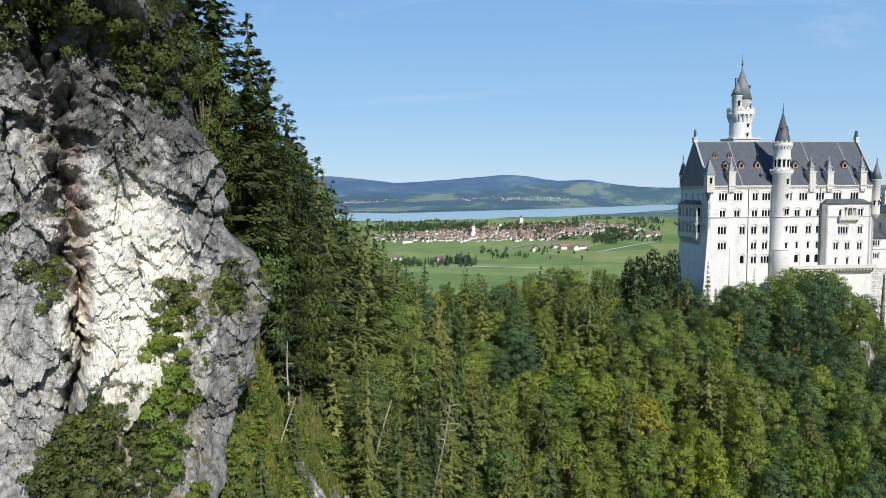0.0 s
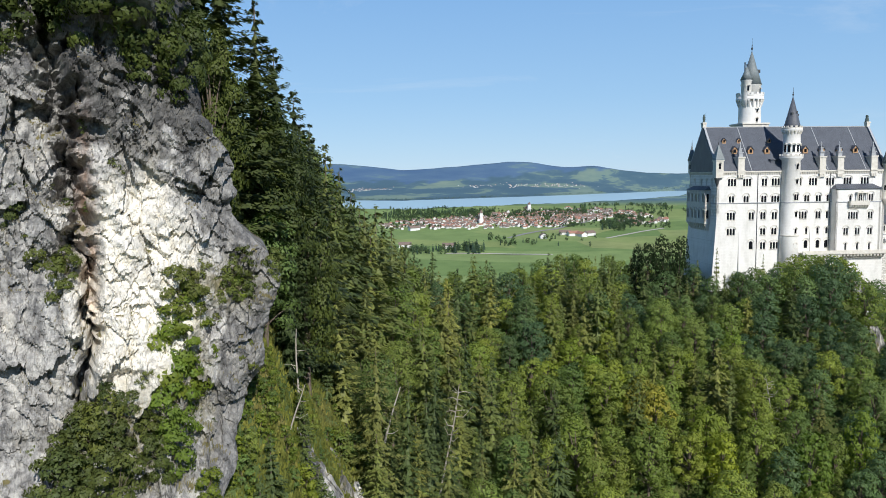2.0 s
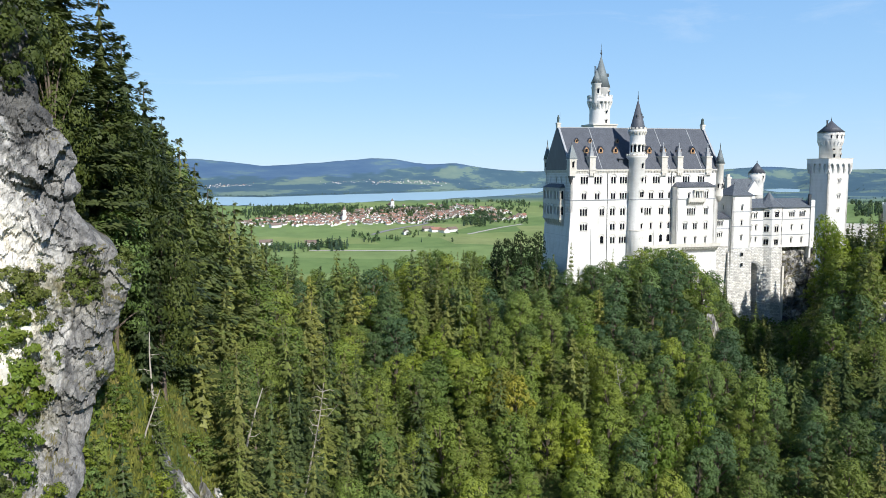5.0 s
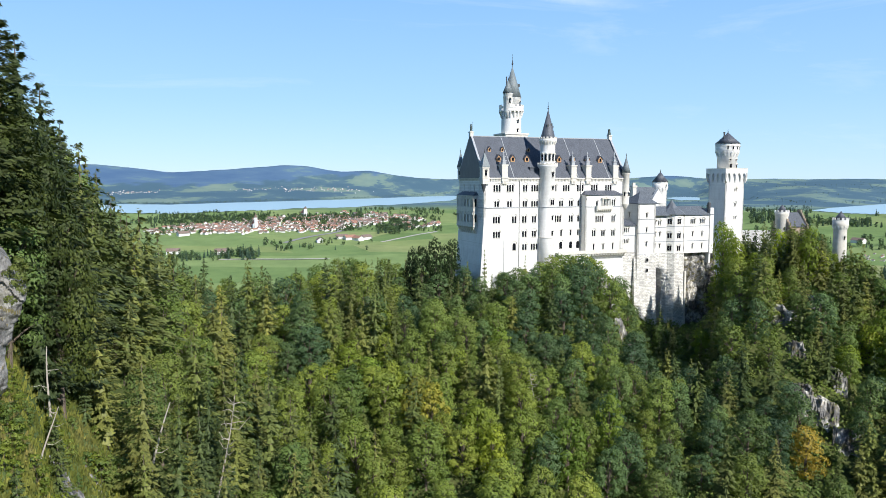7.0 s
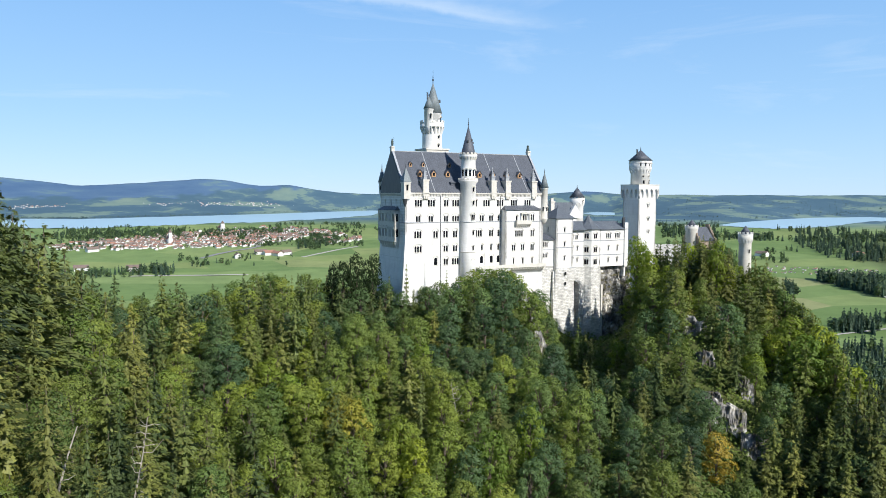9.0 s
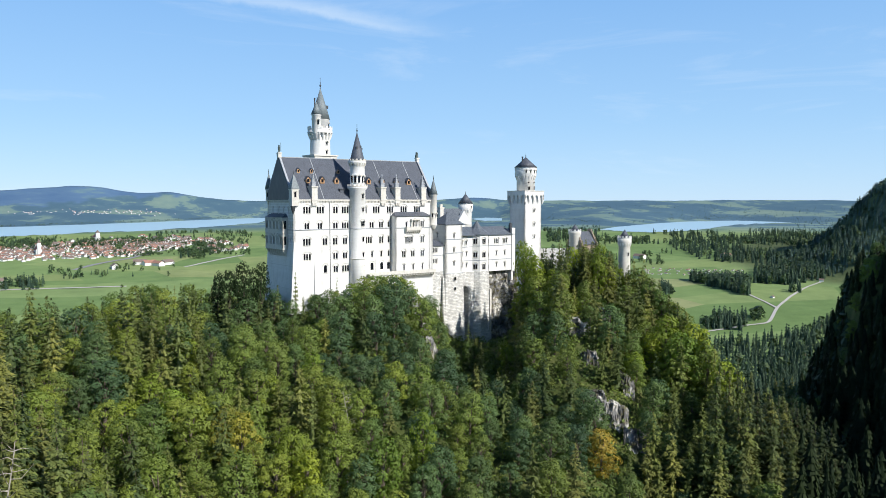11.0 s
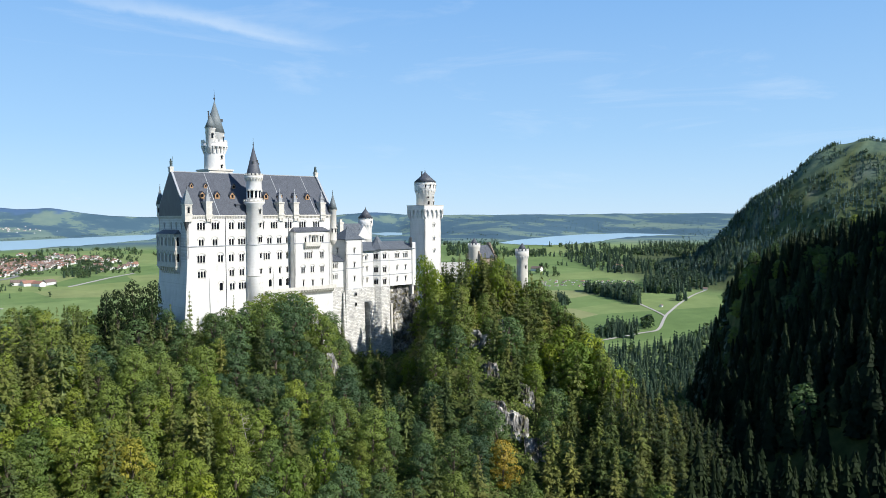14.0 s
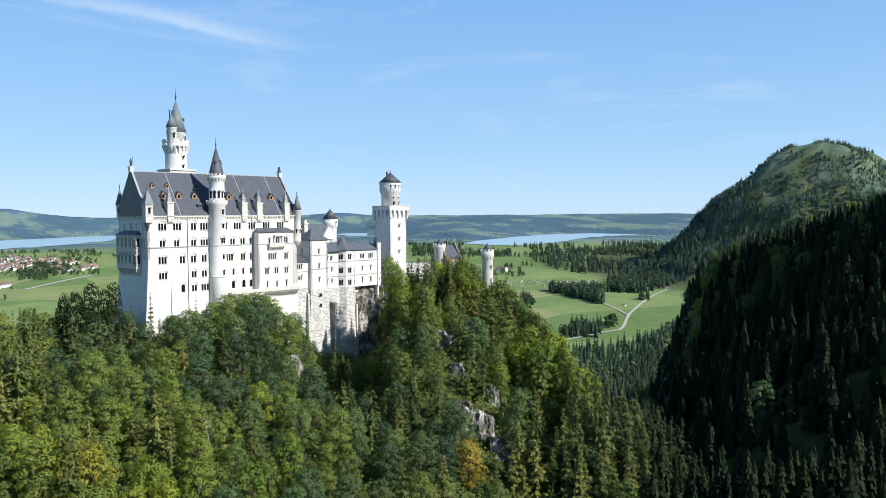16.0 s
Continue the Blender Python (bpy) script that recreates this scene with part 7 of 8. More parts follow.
# ---- bare grey trunks ----
def dead_tree(az, d, foot, h, lean, seed, label, limbs=22, girth=0.009):
    g = np.random.default_rng(seed)
    top = tagged(new("dead_tree"), label, "dead tree")
    a = radians(az)
    ground = float(land(np.array([d * math.sin(a)]), np.array([d * math.cos(a)]))[0]) - 0.3
    foot, h = min(foot, ground), h + max(0.0, foot - ground)
    top.matrix_world = pose(d * math.sin(a), d * math.cos(a), foot, 0, lean, -az)
    pts = [np.array([math.sin(t * 3 + seed) * 0.035 * h, math.cos(t * 2.2) * 0.02 * h, t * h]) for t in np.linspace(0, 1, 7)]
    o = new("trunk", tri_mesh("trunk", *tube(pts, np.linspace(girth * h, 0.25 * girth * h, 7), 7), [DEADWOOD]))
    o.parent = top
    for i in range(limbs):
        t = g.uniform(0.35, 0.97)
        p = np.array([np.interp(t, np.linspace(0, 1, 7), [q[k] for q in pts]) for k in range(3)])
        w, L = g.uniform(0, 6.28), h * g.uniform(0.08, 0.2) * (1.15 - t * 0.6)
        q = [p, p + L * 0.5 * np.array([math.cos(w), math.sin(w), g.uniform(-0.1, 0.5)]), p + L * np.array([math.cos(w + .2), math.sin(w + .2), g.uniform(-0.1, 0.8)])]
        br = new("branch", tri_mesh("branch", *tube(q, [0.004 * h, 0.0026 * h, 0.001 * h], 4), [DEADWOOD]))
        br.parent = top


dead_tree(-28.0, 108, -33.0, 12, 3, 2, "bleached leafless trunk standing by the rocks", 5, 0.017)
dead_tree(-29.0, 100, -37.5, 11, 14, 4, "leaning bleached trunk with broken branches", 5, 0.017)
dead_tree(-17.0, 140, -49, 10.5, 6, 5, "bare grey tree with thin branches")
dead_tree(7.0, 222, -62, 7, -4, 7, "bare grey tree with thin branches")
dead_tree(-22.8, 118, -40, 8, 20, 8, "fallen bleached trunk on the slope", 4, 0.017)


# ---- trees turning colour, and the dark pair by the palace ----
def lone(az, el, d, kind, h, leaf, label):
    """A tree whose top shows at that height over the compass."""
    g = random.Random(int(az * 100 + d))
    a = radians(az)
    full = 24 if "spruce" in kind else 20
    x, y, top = d * math.sin(a), d * math.cos(a), math.tan(radians(el)) * d
    # every stem stands in the ground
    foot = min(top - h, float(land(np.array([x]), np.array([y]))[0]))
    s, tall = h / full, (top - foot) / full
    m = pose(x, y, foot, 0, 0, g.uniform(0, 360)) @ Matrix.Diagonal((s * 1.1, s * 1.1, tall, 1))
    n, _, cat = LABELS[kind]
    tree(n, label, cat, *MESHES[kind][g.randrange(len(KINDS[kind]))], m, "", leaf)


LIME = leaf_material("lime_leaves", [(0.0, (0.196, 0.267, 0.033)), (0.5, (0.265, 0.313, 0.039)), (1.0, (0.161, 0.244, 0.039))], 0.35)
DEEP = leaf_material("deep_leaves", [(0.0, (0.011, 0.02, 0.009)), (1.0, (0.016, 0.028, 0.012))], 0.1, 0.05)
for az, el, d, h in ((-2.2, -14.4, 205, 15), (-0.9, -14.8, 202, 14), (-3.4, -14.2, 208, 13)):
    lone(az, el, d, "beech", h, YELLOW_LEAF if az > -3 else LIME, "broadleaf tree turning yellow")
lone(26.2, -16.4, 238, "beech", 17, GOLD_LEAF, "slender tree in orange-yellow autumn leaf")
for az, el, d, h in ((9.6, -17.0, 195, 17), (-7.2, -11.8, 236, 16), (-9.0, -13.4, 214, 15), (-5.6, -13.0, 222, 16), (0.9, -12.4, 240, 16), (4.4, -11.0, 258, 16), (12.6, -15.2, 214, 15), (17.2, -14.0, 262, 15), (19.0, -10.4, 320, 15), (28.4, -10.8, 290, 14), (27.0, -8.4, 312, 14), (29.6, -9.4, 304, 15), (2.6, -16.2, 196, 16), (3.9, -18.0, 190, 15), (20.3, -2.8, 366, 20), (20.8, -3.4, 362, 18), (25.8, -3.0, 340, 16), (21.2, -3.9, 345, 15), (27.2, -4.6, 352, 12), (22.6, -9.2, 300, 14), (-4.6, -9.6, 262, 15), (24.0, -7.0, 318, 13), (23.9, -3.2, 346, 15), (25.4, -3.6, 344, 14), (26.4, -4.6, 342, 14), (22.5, -4.8, 340, 14)):
    lone(az, el, d, "beech", h, LIME, "bright yellow-green broadleaf tree")
for az, el, d, h in ((8.2, -5.4, 330, 17), (9.0, -5.25, 333, 18), (9.9, -5.3, 335, 18), (10.7, -5.35, 337, 18), (11.3, -5.6, 338, 18), (7.3, -6.0, 326, 16), (13.2, -6.9, 345, 18), (12.4, -7.2, 340, 18), (5.8, -6.4, 318, 15), (4.6, -6.8, 316, 15)):
    lone(az, el, d, "beech", h, MAPLE_LEAF if int(az * 10) % 2 else BEECH_LEAF, "leafy tree growing under the palace terrace")
for az, el, d, h in ((28.3, -4.3, 345, 26), (28.9, -4.8, 340, 27), (29.6, -5.4, 334, 27), (30.2, -6.1, 330, 26), (30.8, -6.7, 324, 26), (31.4, -7.2, 318, 26), (32.0, -7.8, 312, 25), (32.7, -8.5, 304, 25), (33.4, -9.2, 298, 24), (34.0, -10.0, 290, 24), (34.8, -11.0, 280, 24), (29.2, -6.2, 322, 24), (30.6, -8.0, 306, 24), (31.8, -9.2, 296, 24)):
    lone(az, el, d, "spruce" if int(az * 10) % 3 else "beech", h, None if int(az * 10) % 3 else LIME, "tall tree on the sunlit flank of the castle hill")
for az, el, d, h in ((28.7, -4.7, 342, 20), (29.5, -5.5, 336, 20), (30.3, -6.3, 330, 20), (31.1, -7.1, 322, 20), (31.9, -7.9, 314, 19), (32.7, -8.8, 304, 19), (33.5, -9.7, 296, 19), (14.1, -9.8, 346, 16), (15.3, -12.2, 340, 15), (16.5, -10.6, 346, 16), (17.4, -11.2, 340, 16), (14.4, -12.0, 326, 16), (16.0, -12.8, 318, 16), (17.6, -12.8, 314, 16), (18.6, -11.6, 330, 16)):
    lone(az, el, d, "beech", h, MAPLE_LEAF if int(az * 10) % 3 else BEECH_LEAF, "sunlit leafy tree on the castle hill")
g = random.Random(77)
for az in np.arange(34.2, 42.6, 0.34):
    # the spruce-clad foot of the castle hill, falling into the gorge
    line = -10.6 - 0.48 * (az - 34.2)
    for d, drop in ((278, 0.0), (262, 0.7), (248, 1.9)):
        # darker needles more often towards the gorge, its shade put into their colour
        lone(az + g.uniform(-0.25, 0.25), line - drop - g.uniform(0, 1.1), d + g.uniform(-6, 6), "spruce", g.uniform(20, 25), DIM_NEEDLE if g.random() < (az - 33.5) / 7 else None, "tall spruce on the foot of the castle hill")
for az, el, d, h in ((20.3, -6.6, 374, 12), (20.9, -5.6, 372, 12), (20.0, -8.6, 366, 12), (21.0, -6.8, 366, 12)):
    lone(az, el, d, "beech", h, None, "small leafy tree by the castle rock")
for az, el, d, h in ((19.4, -11.0, 345, 18), (20.6, -8.6, 350, 18), (20.6, -6.2, 394, 18), (20.3, -9.2, 378, 14), (20.8, -4.8, 396, 20)):
    lone(az, el, d, "beech", h, None, "leafy tree growing below the castle rock")
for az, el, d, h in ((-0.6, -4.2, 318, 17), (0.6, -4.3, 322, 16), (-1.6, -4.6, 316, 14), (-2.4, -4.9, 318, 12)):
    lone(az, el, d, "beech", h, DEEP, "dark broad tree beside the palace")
for az, el, d, h in ((13.5, -7.3, 358, 16), (14.0, -8.0, 356, 16), (16.1, -9.0, 356, 16), (16.6, -9.8, 352, 15), (13.0, -7.5, 352, 14), (13.8, -9.2, 350, 16), (3.15, -5.2, 321, 12), (6.2, -5.6, 328, 9), (22.9, -2.8, 352, 25), (24.2, -3.2, 350, 25), (25.6, -2.7, 352, 24), (26.6, -4.0, 350, 20), (21.9, -3.4, 356, 22), (29.0, -4.2, 345, 22), (30.1, -5.6, 335, 22), (25.0, -3.4, 340, 22), (23.4, -3.9, 338, 22), (22.4, -3.2, 362, 22), (24.6, -3.3, 345, 24), (25.3, -2.9, 343, 24), (23.4, -2.7, 344, 25), (24.8, -3.6, 336, 22), (26.2, -3.0, 358, 22), (27.9, -4.6, 350, 20)):
    lone(az, el, d, "spruce", h, None, "tall spruce growing before the castle walls")


# ---- far woods, villages and farms ----
KINDS["far_tree"] = [broadleaf(14, rng, 44, 2.2, 0.36, 7, 0.12) for i in range(3)]
KINDS["far_spruce"] = [far_spruce(20, rng, 5, 6, 0.19) for i in range(3)]
KINDS["hill_spruce"] = KINDS["haze_spruce"] = [far_spruce(20, rng, 4, 5, 0.2) for i in range(3)]
KINDS["haze_tree"] = [broadleaf(14, rng, 20, 2.8, 0.4, 5, 0.1) for i in range(3)]
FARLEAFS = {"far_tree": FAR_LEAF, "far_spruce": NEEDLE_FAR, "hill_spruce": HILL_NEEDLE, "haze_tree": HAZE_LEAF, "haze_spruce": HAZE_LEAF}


def on_plain(az, el):
    """Where a line of sight meets the plain: distance."""
    t = math.tan(radians(el))
    d = 220.07 / (0.05655 - t) if el < -2.24 else LAKE / t
    return d if d > 850 else 172 / -t


def far_woods():
    g = np.random.default_rng(17)
    P = []

    def scatter(n, a0, a1, e0, e1, share=0.3, size=(0.7, 1.2), clump=0.0, seed=0):
        c = 0
        for _ in range(n * 6):
            az, el = g.uniform(a0, a1), g.uniform(min(e0, e1), max(e0, e1))
            d = on_plain(az, el)
            x, y = d * math.sin(radians(az)), d * math.cos(radians(az))
            if clump and float(fbm(np.float64(x / 90), np.float64(y / 130), 2, 50 + seed)) < clump:
                continue
            k = "far_spruce" if g.uniform() < share else "far_tree"
            P.append([x, y, 0.0, g.uniform(*size), k, int(g.integers(0, 3))])
            c += 1
            if c >= n:
                break

    scatter(620, -23, -6, -2.62, -3.05, 0.3, (0.5, 0.8), 0.42)
    scatter(160, -6, -1, -2.3, -2.6, 0.2, (0.4, 0.6), 0.45)
    scatter(800, -21, 0, -2.4, -3.8, 0.15, (0.4, 0.75), 0.4, 2)
    scatter(45, -15.9, -13.6, -5.3, -5.75, 0.75, (0.8, 1.2))
    scatter(20, -12.5, -9.6, -4.9, -5.2, 0.2, (0.5, 0.8))
    scatter(26, -4.9, -3.2, -3.8, -4.05, 0.2, (0.7, 1.0))
    scatter(60, -21, -16, -5.3, -5.75, 0.3, (0.6, 0.9))
    scatter(16, -13.5, -8.5, -4.5, -4.9, 0.2, (0.6, 0.8))
    scatter(10, -9, -2, -4.2, -5.2, 0.1, (0.5, 0.7), 0.5)
    scatter(130, -6.5, 1, -2.1, -3.4, 0.2, (0.6, 0.9), 0.52, 3)
    scatter(60, -5, -2, -3.4, -3.8, 0.2, (0.7, 1.0))
    # towards the second lake
    scatter(420, 22, 42, -2.3, -3.1, 0.5, (0.8, 1.2), 0.5, 5)
    scatter(520, 31, 43, -2.4, -4.3, 0.85, (0.9, 1.3), 0.42, 6)
    scatter(300, 30.2, 36.2, -5.6, -6.7, 0.8, (0.9, 1.35), 0.36, 7)
    scatter(60, 30.2, 35.5, -6.6, -7.2, 0.8, (0.9, 1.3), 0.45, 7)
    scatter(420, 36.5, 43, -4.0, -5.7, 0.85, (0.9, 1.3), 0.36, 8)
    scatter(90, 21, 31, -3.2, -4.9, 0.3, (0.7, 1.0), 0.5, 9)
    scatter(6, 33.1, 33.9, -9.0, -8.7, 0.2, (0.9, 1.2))
    scatter(9, 36.3, 37.0, -8.3, -7.9, 0.1, (0.9, 1.2))
    scatter(8, 38.6, 39.4, -6.2, -5.9, 0.6, (0.9, 1.3))
    scatter(60, 33.8, 36, -8.2, -9.0, 0.9, (0.9, 1.2))
    for _ in range(1300):
        az, d = g.uniform(32.5, 42.5), g.uniform(460, 1130)
        if d > np.interp(az, (33, 35, 36.5, 38, 40, 42), (930, 960, 960, 1000, 1040, 1150)):
            continue
        P.append([d * math.sin(radians(az)), d * math.cos(radians(az)), 0.0, g.uniform(0.75, 1.15), "far_spruce" if g.uniform() < 0.9 else "far_tree", int(g.integers(0, 3))])
    scatter(300, 19, 25.8, -1.8, -2.3, 0.5, (0.7, 1.1), 0.45, 11)
    scatter(300, 36, 43, -1.9, -2.5, 0.7, (0.8, 1.1), 0.4, 12)
    # dark woods in bands over the far farmland
    for _ in range(2600):
        az, d = g.uniform(3, 43), g.uniform(2450, 4700)
        if float(fbm(np.float64(d * math.sin(radians(az)) / 260), np.float64(d * math.cos(radians(az)) / 420), 3, 88)) > 0.55:
            fs = float(far_shore(np.float64(az)))
            if 15.8 < az < 19 and 3450 < d < 4450 or 25.4 < az < 39 and d < fs + 40:
                continue
            P.append([d * math.sin(radians(az)), d * math.cos(radians(az)), 0.0, g.uniform(0.5, 0.9), "far_spruce" if g.uniform() < 0.5 else "far_tree", int(g.integers(0, 3))])
    # shores and hills across the water
    for n, a0, a1, off, sp in ((500, -26, 1, 10, 70), (160, 1, 24, 20, 200), (140, 24, 42, 20, 160)):
        for _ in range(n):
            az = g.uniform(a0, a1)
            d = float(far_shore(np.float64(az))) + 30 + off + g.uniform(0, sp)
            P.append([d * math.sin(radians(az)), d * math.cos(radians(az)), 0.0, g.uniform(0.45, 0.8), "far_tree", int(g.integers(0, 3))])
    # the wooded hill
    for _ in range(15000):
        x, y = HILL_X + g.uniform(-400, 330) * HILL_K, HILL_Y + g.uniform(-400, 120) * HILL_K
        q = math.hypot(x - HILL_X, y - HILL_Y) / HILL_K
        if q > 360 or float(fbm(np.float64(x / 57), np.float64(y / 57), 3, 12)) < 0.47 + g.uniform(-0.05, 0.05) - 0.2 * min(1, q / 250):
            continue
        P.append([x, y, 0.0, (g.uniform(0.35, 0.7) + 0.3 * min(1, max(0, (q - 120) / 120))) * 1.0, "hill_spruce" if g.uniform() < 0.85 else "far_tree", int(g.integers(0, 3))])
    # past this distance trees take the haze-tinted leaf colour
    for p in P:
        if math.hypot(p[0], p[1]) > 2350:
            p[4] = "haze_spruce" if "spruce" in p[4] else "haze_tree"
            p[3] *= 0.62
    z = land(np.array([p[0] for p in P]), np.array([p[1] for p in P]))
    for p, zz in zip(P, z):
        p[2] = float(zz) - 0.5
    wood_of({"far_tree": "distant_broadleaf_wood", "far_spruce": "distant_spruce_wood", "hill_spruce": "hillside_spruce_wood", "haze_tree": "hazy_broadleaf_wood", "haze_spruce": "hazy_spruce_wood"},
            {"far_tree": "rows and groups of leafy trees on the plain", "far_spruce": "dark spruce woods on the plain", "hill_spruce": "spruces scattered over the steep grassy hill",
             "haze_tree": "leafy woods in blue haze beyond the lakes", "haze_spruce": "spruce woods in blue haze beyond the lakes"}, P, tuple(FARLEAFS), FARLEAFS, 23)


far_woods()

HOUSE_WALL = plain_material("house_render", (0.66, 0.66, 0.65), (0.8, 0.79, 0.77), 0.9, 0.2)
RED_TILE = plain_material("red_roof_tiles", (0.27, 0.15, 0.11), (0.4, 0.21, 0.15), 0.85, 0.4)
BROWN_TILE = plain_material("brown_roof_tiles", (0.16, 0.12, 0.10), (0.25, 0.19, 0.16), 0.85, 0.4)


def house_arrays(w, l, h, rise):
    x, y = w / 2, l / 2
    wv = np.array([(-x, -y, -2), (x, -y, -2), (x, y, -2), (-x, y, -2), (-x, -y, h), (x, -y, h), (x, y, h), (-x, y, h), (0, -y, h + rise), (0, y, h + rise)], float)
    wt = np.array([(0, 1, 5), (0, 5, 4), (1, 2, 6), (1, 6, 5), (2, 3, 7), (2, 7, 6), (3, 0, 4), (3, 4, 7), (4, 5, 8), (6, 7, 9)])
    o = 0.9
    k = rise / x
    rv = np.array([(-x - o, -y - o, h - k * o), (0, -y - o, h + rise), (0, y + o, h + rise), (-x - o, y + o, h - k * o), (x + o, -y - o, h - k * o), (x + o, y + o, h - k * o)], float) + (0, 0, 0.25)
    rv = np.concatenate([rv, rv - (0, 0, 0.45)])
    rt = [(0, 1, 2), (0, 2, 3), (1, 4, 5), (1, 5, 2), (6, 8, 7), (6, 9, 8), (7, 11, 10), (7, 8, 11), (0, 6, 7), (0, 7, 1), (1, 7, 10), (1, 10, 4), (3, 2, 8), (3, 8, 9), (2, 5, 11), (2, 11, 8), (0, 3, 9), (0, 9, 6), (4, 10, 11), (4, 11, 5)]
    return (wv, wt), (rv, np.array(rt))


HOUSES = [house_arrays(11, 15, 5.5, 3.6), house_arrays(9, 12, 5.0, 3.2), house_arrays(14, 24, 6.0, 4.4)]
HOUSE_MESH = [(tri_mesh("wall", *w, [HOUSE_WALL]), tri_mesh("roof", *r, [RED_TILE]), tri_mesh("roof", *r, [BROWN_TILE])) for w, r in HOUSES]


def villages():
    g = np.random.default_rng(29)
    spots = []
    for _ in range(9000):
        az, el = g.uniform(-21.5, -0.3), g.uniform(-4.0, -2.25)
        # the village thins towards its ends
        mid = float(np.interp(az, (-21.5, -16, -12, -6, -2, 0), (-3.55, -3.45, -3.25, -3.0, -3.2, -3.3)))
        wid = float(np.interp(az, (-21.5, -17, -9, -3, 0), (0.22, 0.46, 0.75, 0.58, 0.16)))
        if abs(el - mid) > wid * g.uniform(0.3, 1.0) or float(fbm(np.float64(az), np.float64(el * 4), 2, 61)) < 0.36:
            continue
        spots.append((az, on_plain(az, el), g.integers(0, 2), g.uniform(0.45, 0.75)))
        if len(spots) >= 1250:
            break
    for az, el in ((-7.6, -4.35), (-7.0, -4.4), (-6.4, -4.45), (-5.8, -4.35), (-18.9, -3.9), (-9.2, -4.6), (-19.6, -5.2), (-16.3, -5.3), (34.6, -3.9), (28.7, -4.1)):
        spots.append((az, on_plain(az, el), 2, 1.0))
    spots.append((37.7, on_plain(37.7, -6.65), 1, 0.45))
    spots.append((40.7, on_plain(40.7, -5.35), 1, 0.6))
    for _ in range(80):
        az = g.uniform(29.0, 35.8)
        spots.append((az, on_plain(az, g.uniform(-5.3, -4.75)), 1, g.uniform(0.2, 0.36)))
    for _ in range(150):
        az = g.choice((-22.8, -21.9, -14.0, -11.2, -9.4, -7.4)) + g.normal(0, 0.75)
        d = 3980 + g.normal(0, 60) + 25 * (az + 14)
        if d < 4700 and d > float(far_shore(np.float64(az))) + 120:
            spots.append((az, d, g.integers(0, 2), g.uniform(0.32, 0.45)))
    x = np.array([d * math.sin(radians(a)) for a, d, *_ in spots])
    y = np.array([d * math.cos(radians(a)) for a, d, *_ in spots])
    z = land(x, y)
    rest = {"wall": [[], [], 0], "red": [[], [], 0], "brown": [[], [], 0]}
    for i, (az, d, k, s) in enumerate(spots):
        w = g.choice((20, 35, 110, 125)) + g.normal(0, 12)
        red = g.uniform() < 0.36
        if i < 150 or k == 2 and d < 2300:
            top = tagged(new("house"), "white village house with a red tiled roof" if red else "white village house with a brown tiled roof", "house", "village houses")
            top.matrix_world = pose(x[i], y[i], z[i], 0, 0, w) @ Matrix.Diagonal((s, s, s, 1))
            for n, me in (("wall", HOUSE_MESH[k][0]), ("roof", HOUSE_MESH[k][1 if red else 2])):
                o = new(n, me)
                o.parent = top
        else:
            c, sn = math.cos(radians(w)) * s, math.sin(radians(w)) * s
            R = np.array([[c, -sn, 0], [sn, c, 0], [0, 0, s]])
            for key, (V, T) in (("wall", HOUSES[k][0]), ("red" if red else "brown", HOUSES[k][1])):
                q = rest[key]
                q[0].append(V @ R.T + (x[i], y[i], z[i]))
                q[1].append(np.asarray(T) + q[2])
                q[2] += len(V)
    top = None
    for key, mat, n in (("wall", HOUSE_WALL, "village_houses"), ("red", RED_TILE, "red_roofs"), ("brown", BROWN_TILE, "brown_roofs")):
        o = new(n, tri_mesh(n, np.concatenate(rest[key][0]), np.concatenate(rest[key][1]), [mat]))
        if top is None:
            top = tagged(o, "many small white houses of distant villages", "village", kind="stuff")
        else:
            o.parent = top
            tagged(o, kind="stuff")


villages()


def church(az, el, h, w, label, wall, cap):
    d = on_plain(az, el)
    x, y = d * math.sin(radians(az)), d * math.cos(radians(az))
    z = float(land(np.array([x]), np.array([y]))[0])
    top = tagged(new("church"), label, "church")
    top.matrix_world = pose(x, y, z, 0, 0, 25)
    (wv, wt), (rv, rt) = house_arrays(w * 1.6, w * 3.2, h * 0.32, h * 0.22)
    for n, V, T, m in (("nave", wv, wt, wall), ("roof", rv, rt, RED_TILE)):
        o = new(n, tri_mesh(n, V, T, [m]))
        o.parent = top
    bm = bmesh.new()
    box(bm, -w / 2, w / 2, -w * 2.1, -w * 1.1, -2, h * 0.72)
    part("tower", bm, wall, top)
    bm = bmesh.new()
    ring(bm, 0, -w * 1.6, [(w * 0.72, h * 0.72), (w * 0.5, h * 0.8), (w * 0.2, h * 0.9), (0.1, h)], 8)
    part("spire", bm, cap, top)


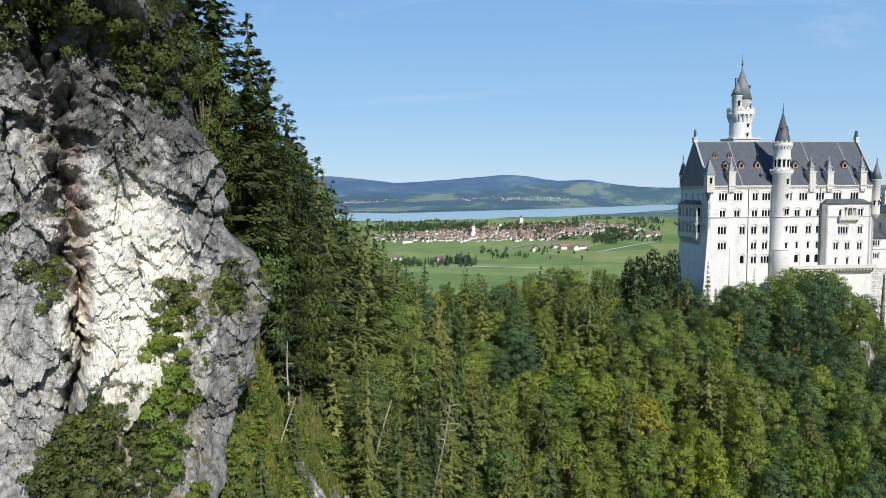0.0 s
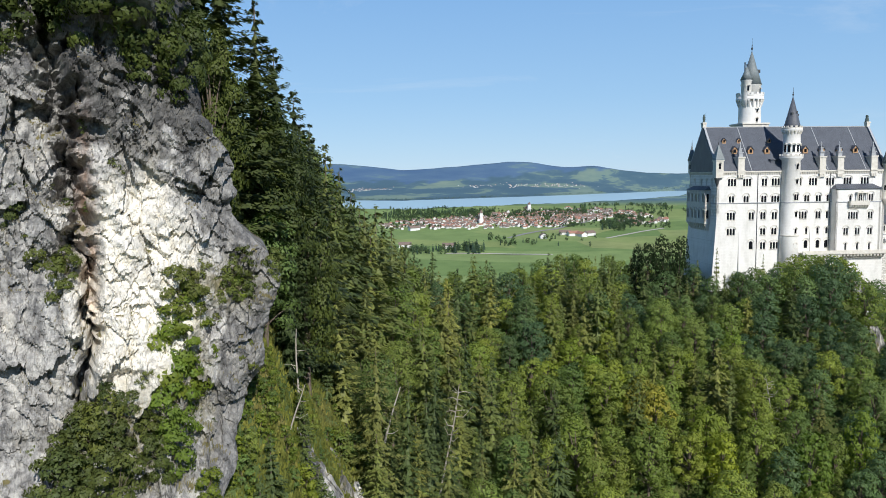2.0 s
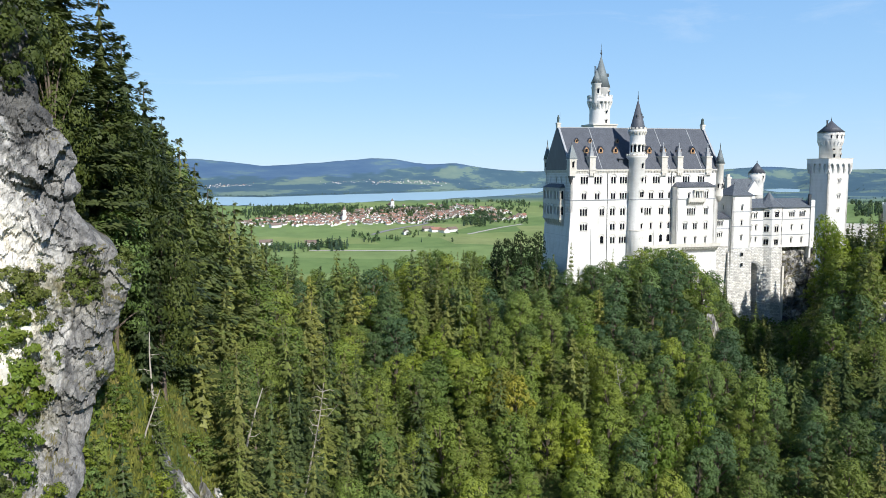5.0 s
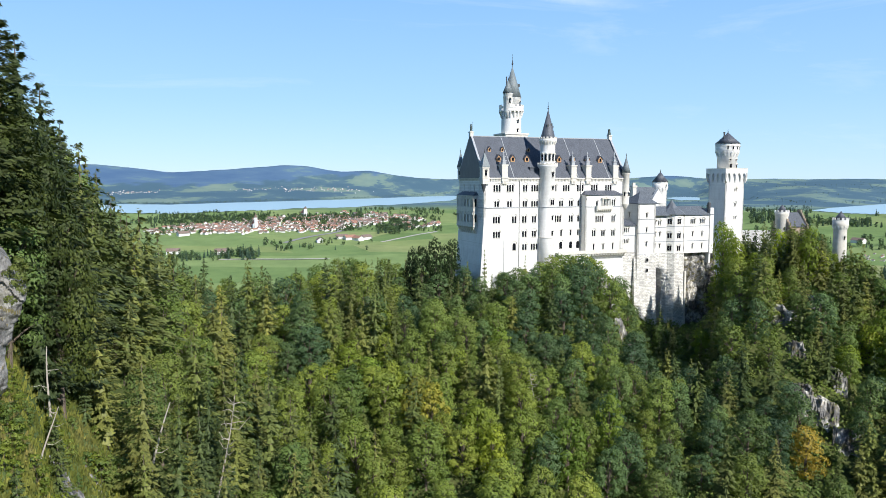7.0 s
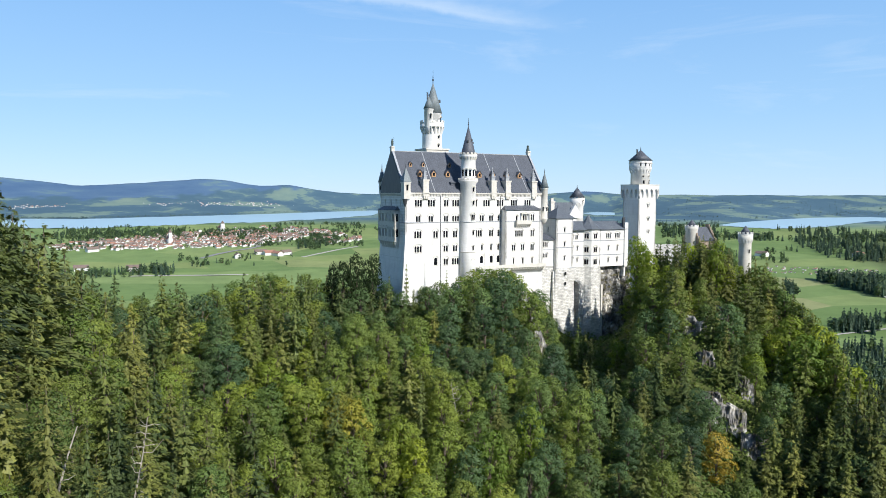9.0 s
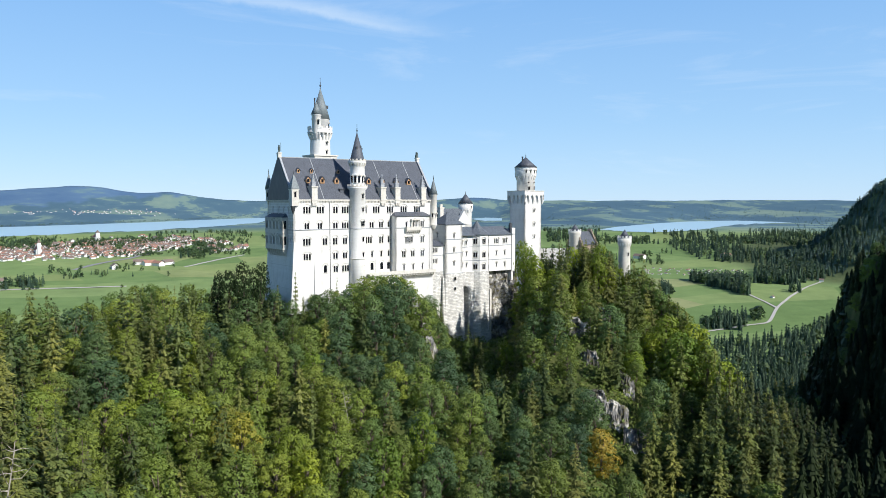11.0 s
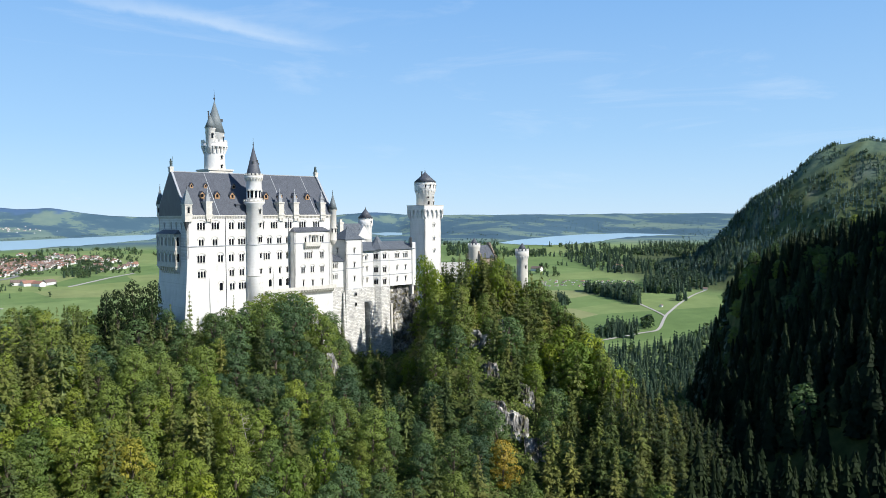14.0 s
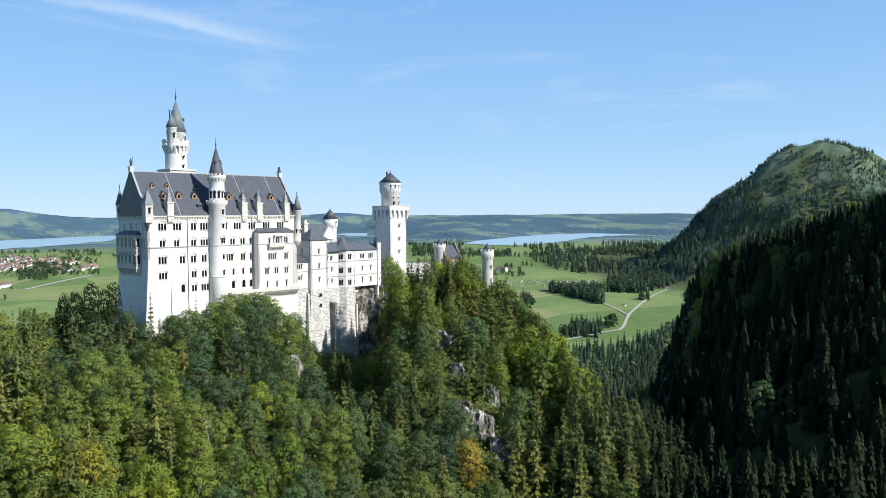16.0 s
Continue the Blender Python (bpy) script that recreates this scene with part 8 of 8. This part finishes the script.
church(-13.9, -3.45, 36, 7, "white village church with a pointed steeple", HOUSE_WALL, BROWN_TILE)
church(-10.35, -2.6, 28, 9, "large cream church above the village roofs", HOUSE_WALL, BROWN_TILE)

TRACK = plain_material("pale_gravel", (0.42, 0.4, 0.36), (0.56, 0.54, 0.5), 0.95, 0.3)
ASPHALT = plain_material("worn_asphalt", (0.22, 0.22, 0.22), (0.3, 0.3, 0.3), 0.9, 0.3)


def track(name, label, width, points, mat=TRACK):
    """A road laid over the fields through points given by compass and height of sight."""
    P = []
    for az, el in points:
        d = on_plain(az, el)
        P.append((d * math.sin(radians(az)), d * math.cos(radians(az))))
    P = np.array(P)
    t = np.linspace(0, len(P) - 1, 24 * (len(P) - 1) + 1)
    X, Y = (np.interp(t, np.arange(len(P)), P[:, k]) for k in (0, 1))
    for _ in range(40):
        X[1:-1], Y[1:-1] = (X[:-2] + 2 * X[1:-1] + X[2:]) / 4, (Y[:-2] + 2 * Y[1:-1] + Y[2:]) / 4
    dx, dy = np.gradient(X), np.gradient(Y)
    n = np.hypot(dx, dy)
    off = np.array([-0.5, 0, 0.5])[:, None] * width
    GX, GY = X + off * -dy / n, Y + off * dx / n
    GZ = land(GX, GY) + 0.9
    tagged(new(name, tri_mesh(name, np.stack([GX, GY, GZ], -1).reshape(-1, 3), grid_tris(*GX.shape), [mat])), label, "road", kind="structure")


track("road", "pale gravel track over the meadow", 4.2, ((32.2, -9.4), (33.5, -9.2), (36.0, -8.65), (37.55, -8.42), (37.97, -7.37), (38.99, -6.33), (39.9, -5.75), (40.7, -5.41)))
track("road", "pale gravel track branching over the meadow", 3.4, ((37.97, -7.37), (37.2, -6.95), (36.15, -6.52)))
track("road", "grey country road across green fields", 11, ((-11.8, -4.6), (-10.5, -4.3), (-8.2, -3.9), (-6.0, -3.4)), ASPHALT)
track("road", "pale farm lane across green fields", 8, ((-16.5, -5.7), (-12.5, -5.75), (-8.5, -5.9)))
track("road", "pale farm lane across green fields", 8, ((-4.6, -4.6), (-2.6, -4.2), (-0.5, -3.8)))
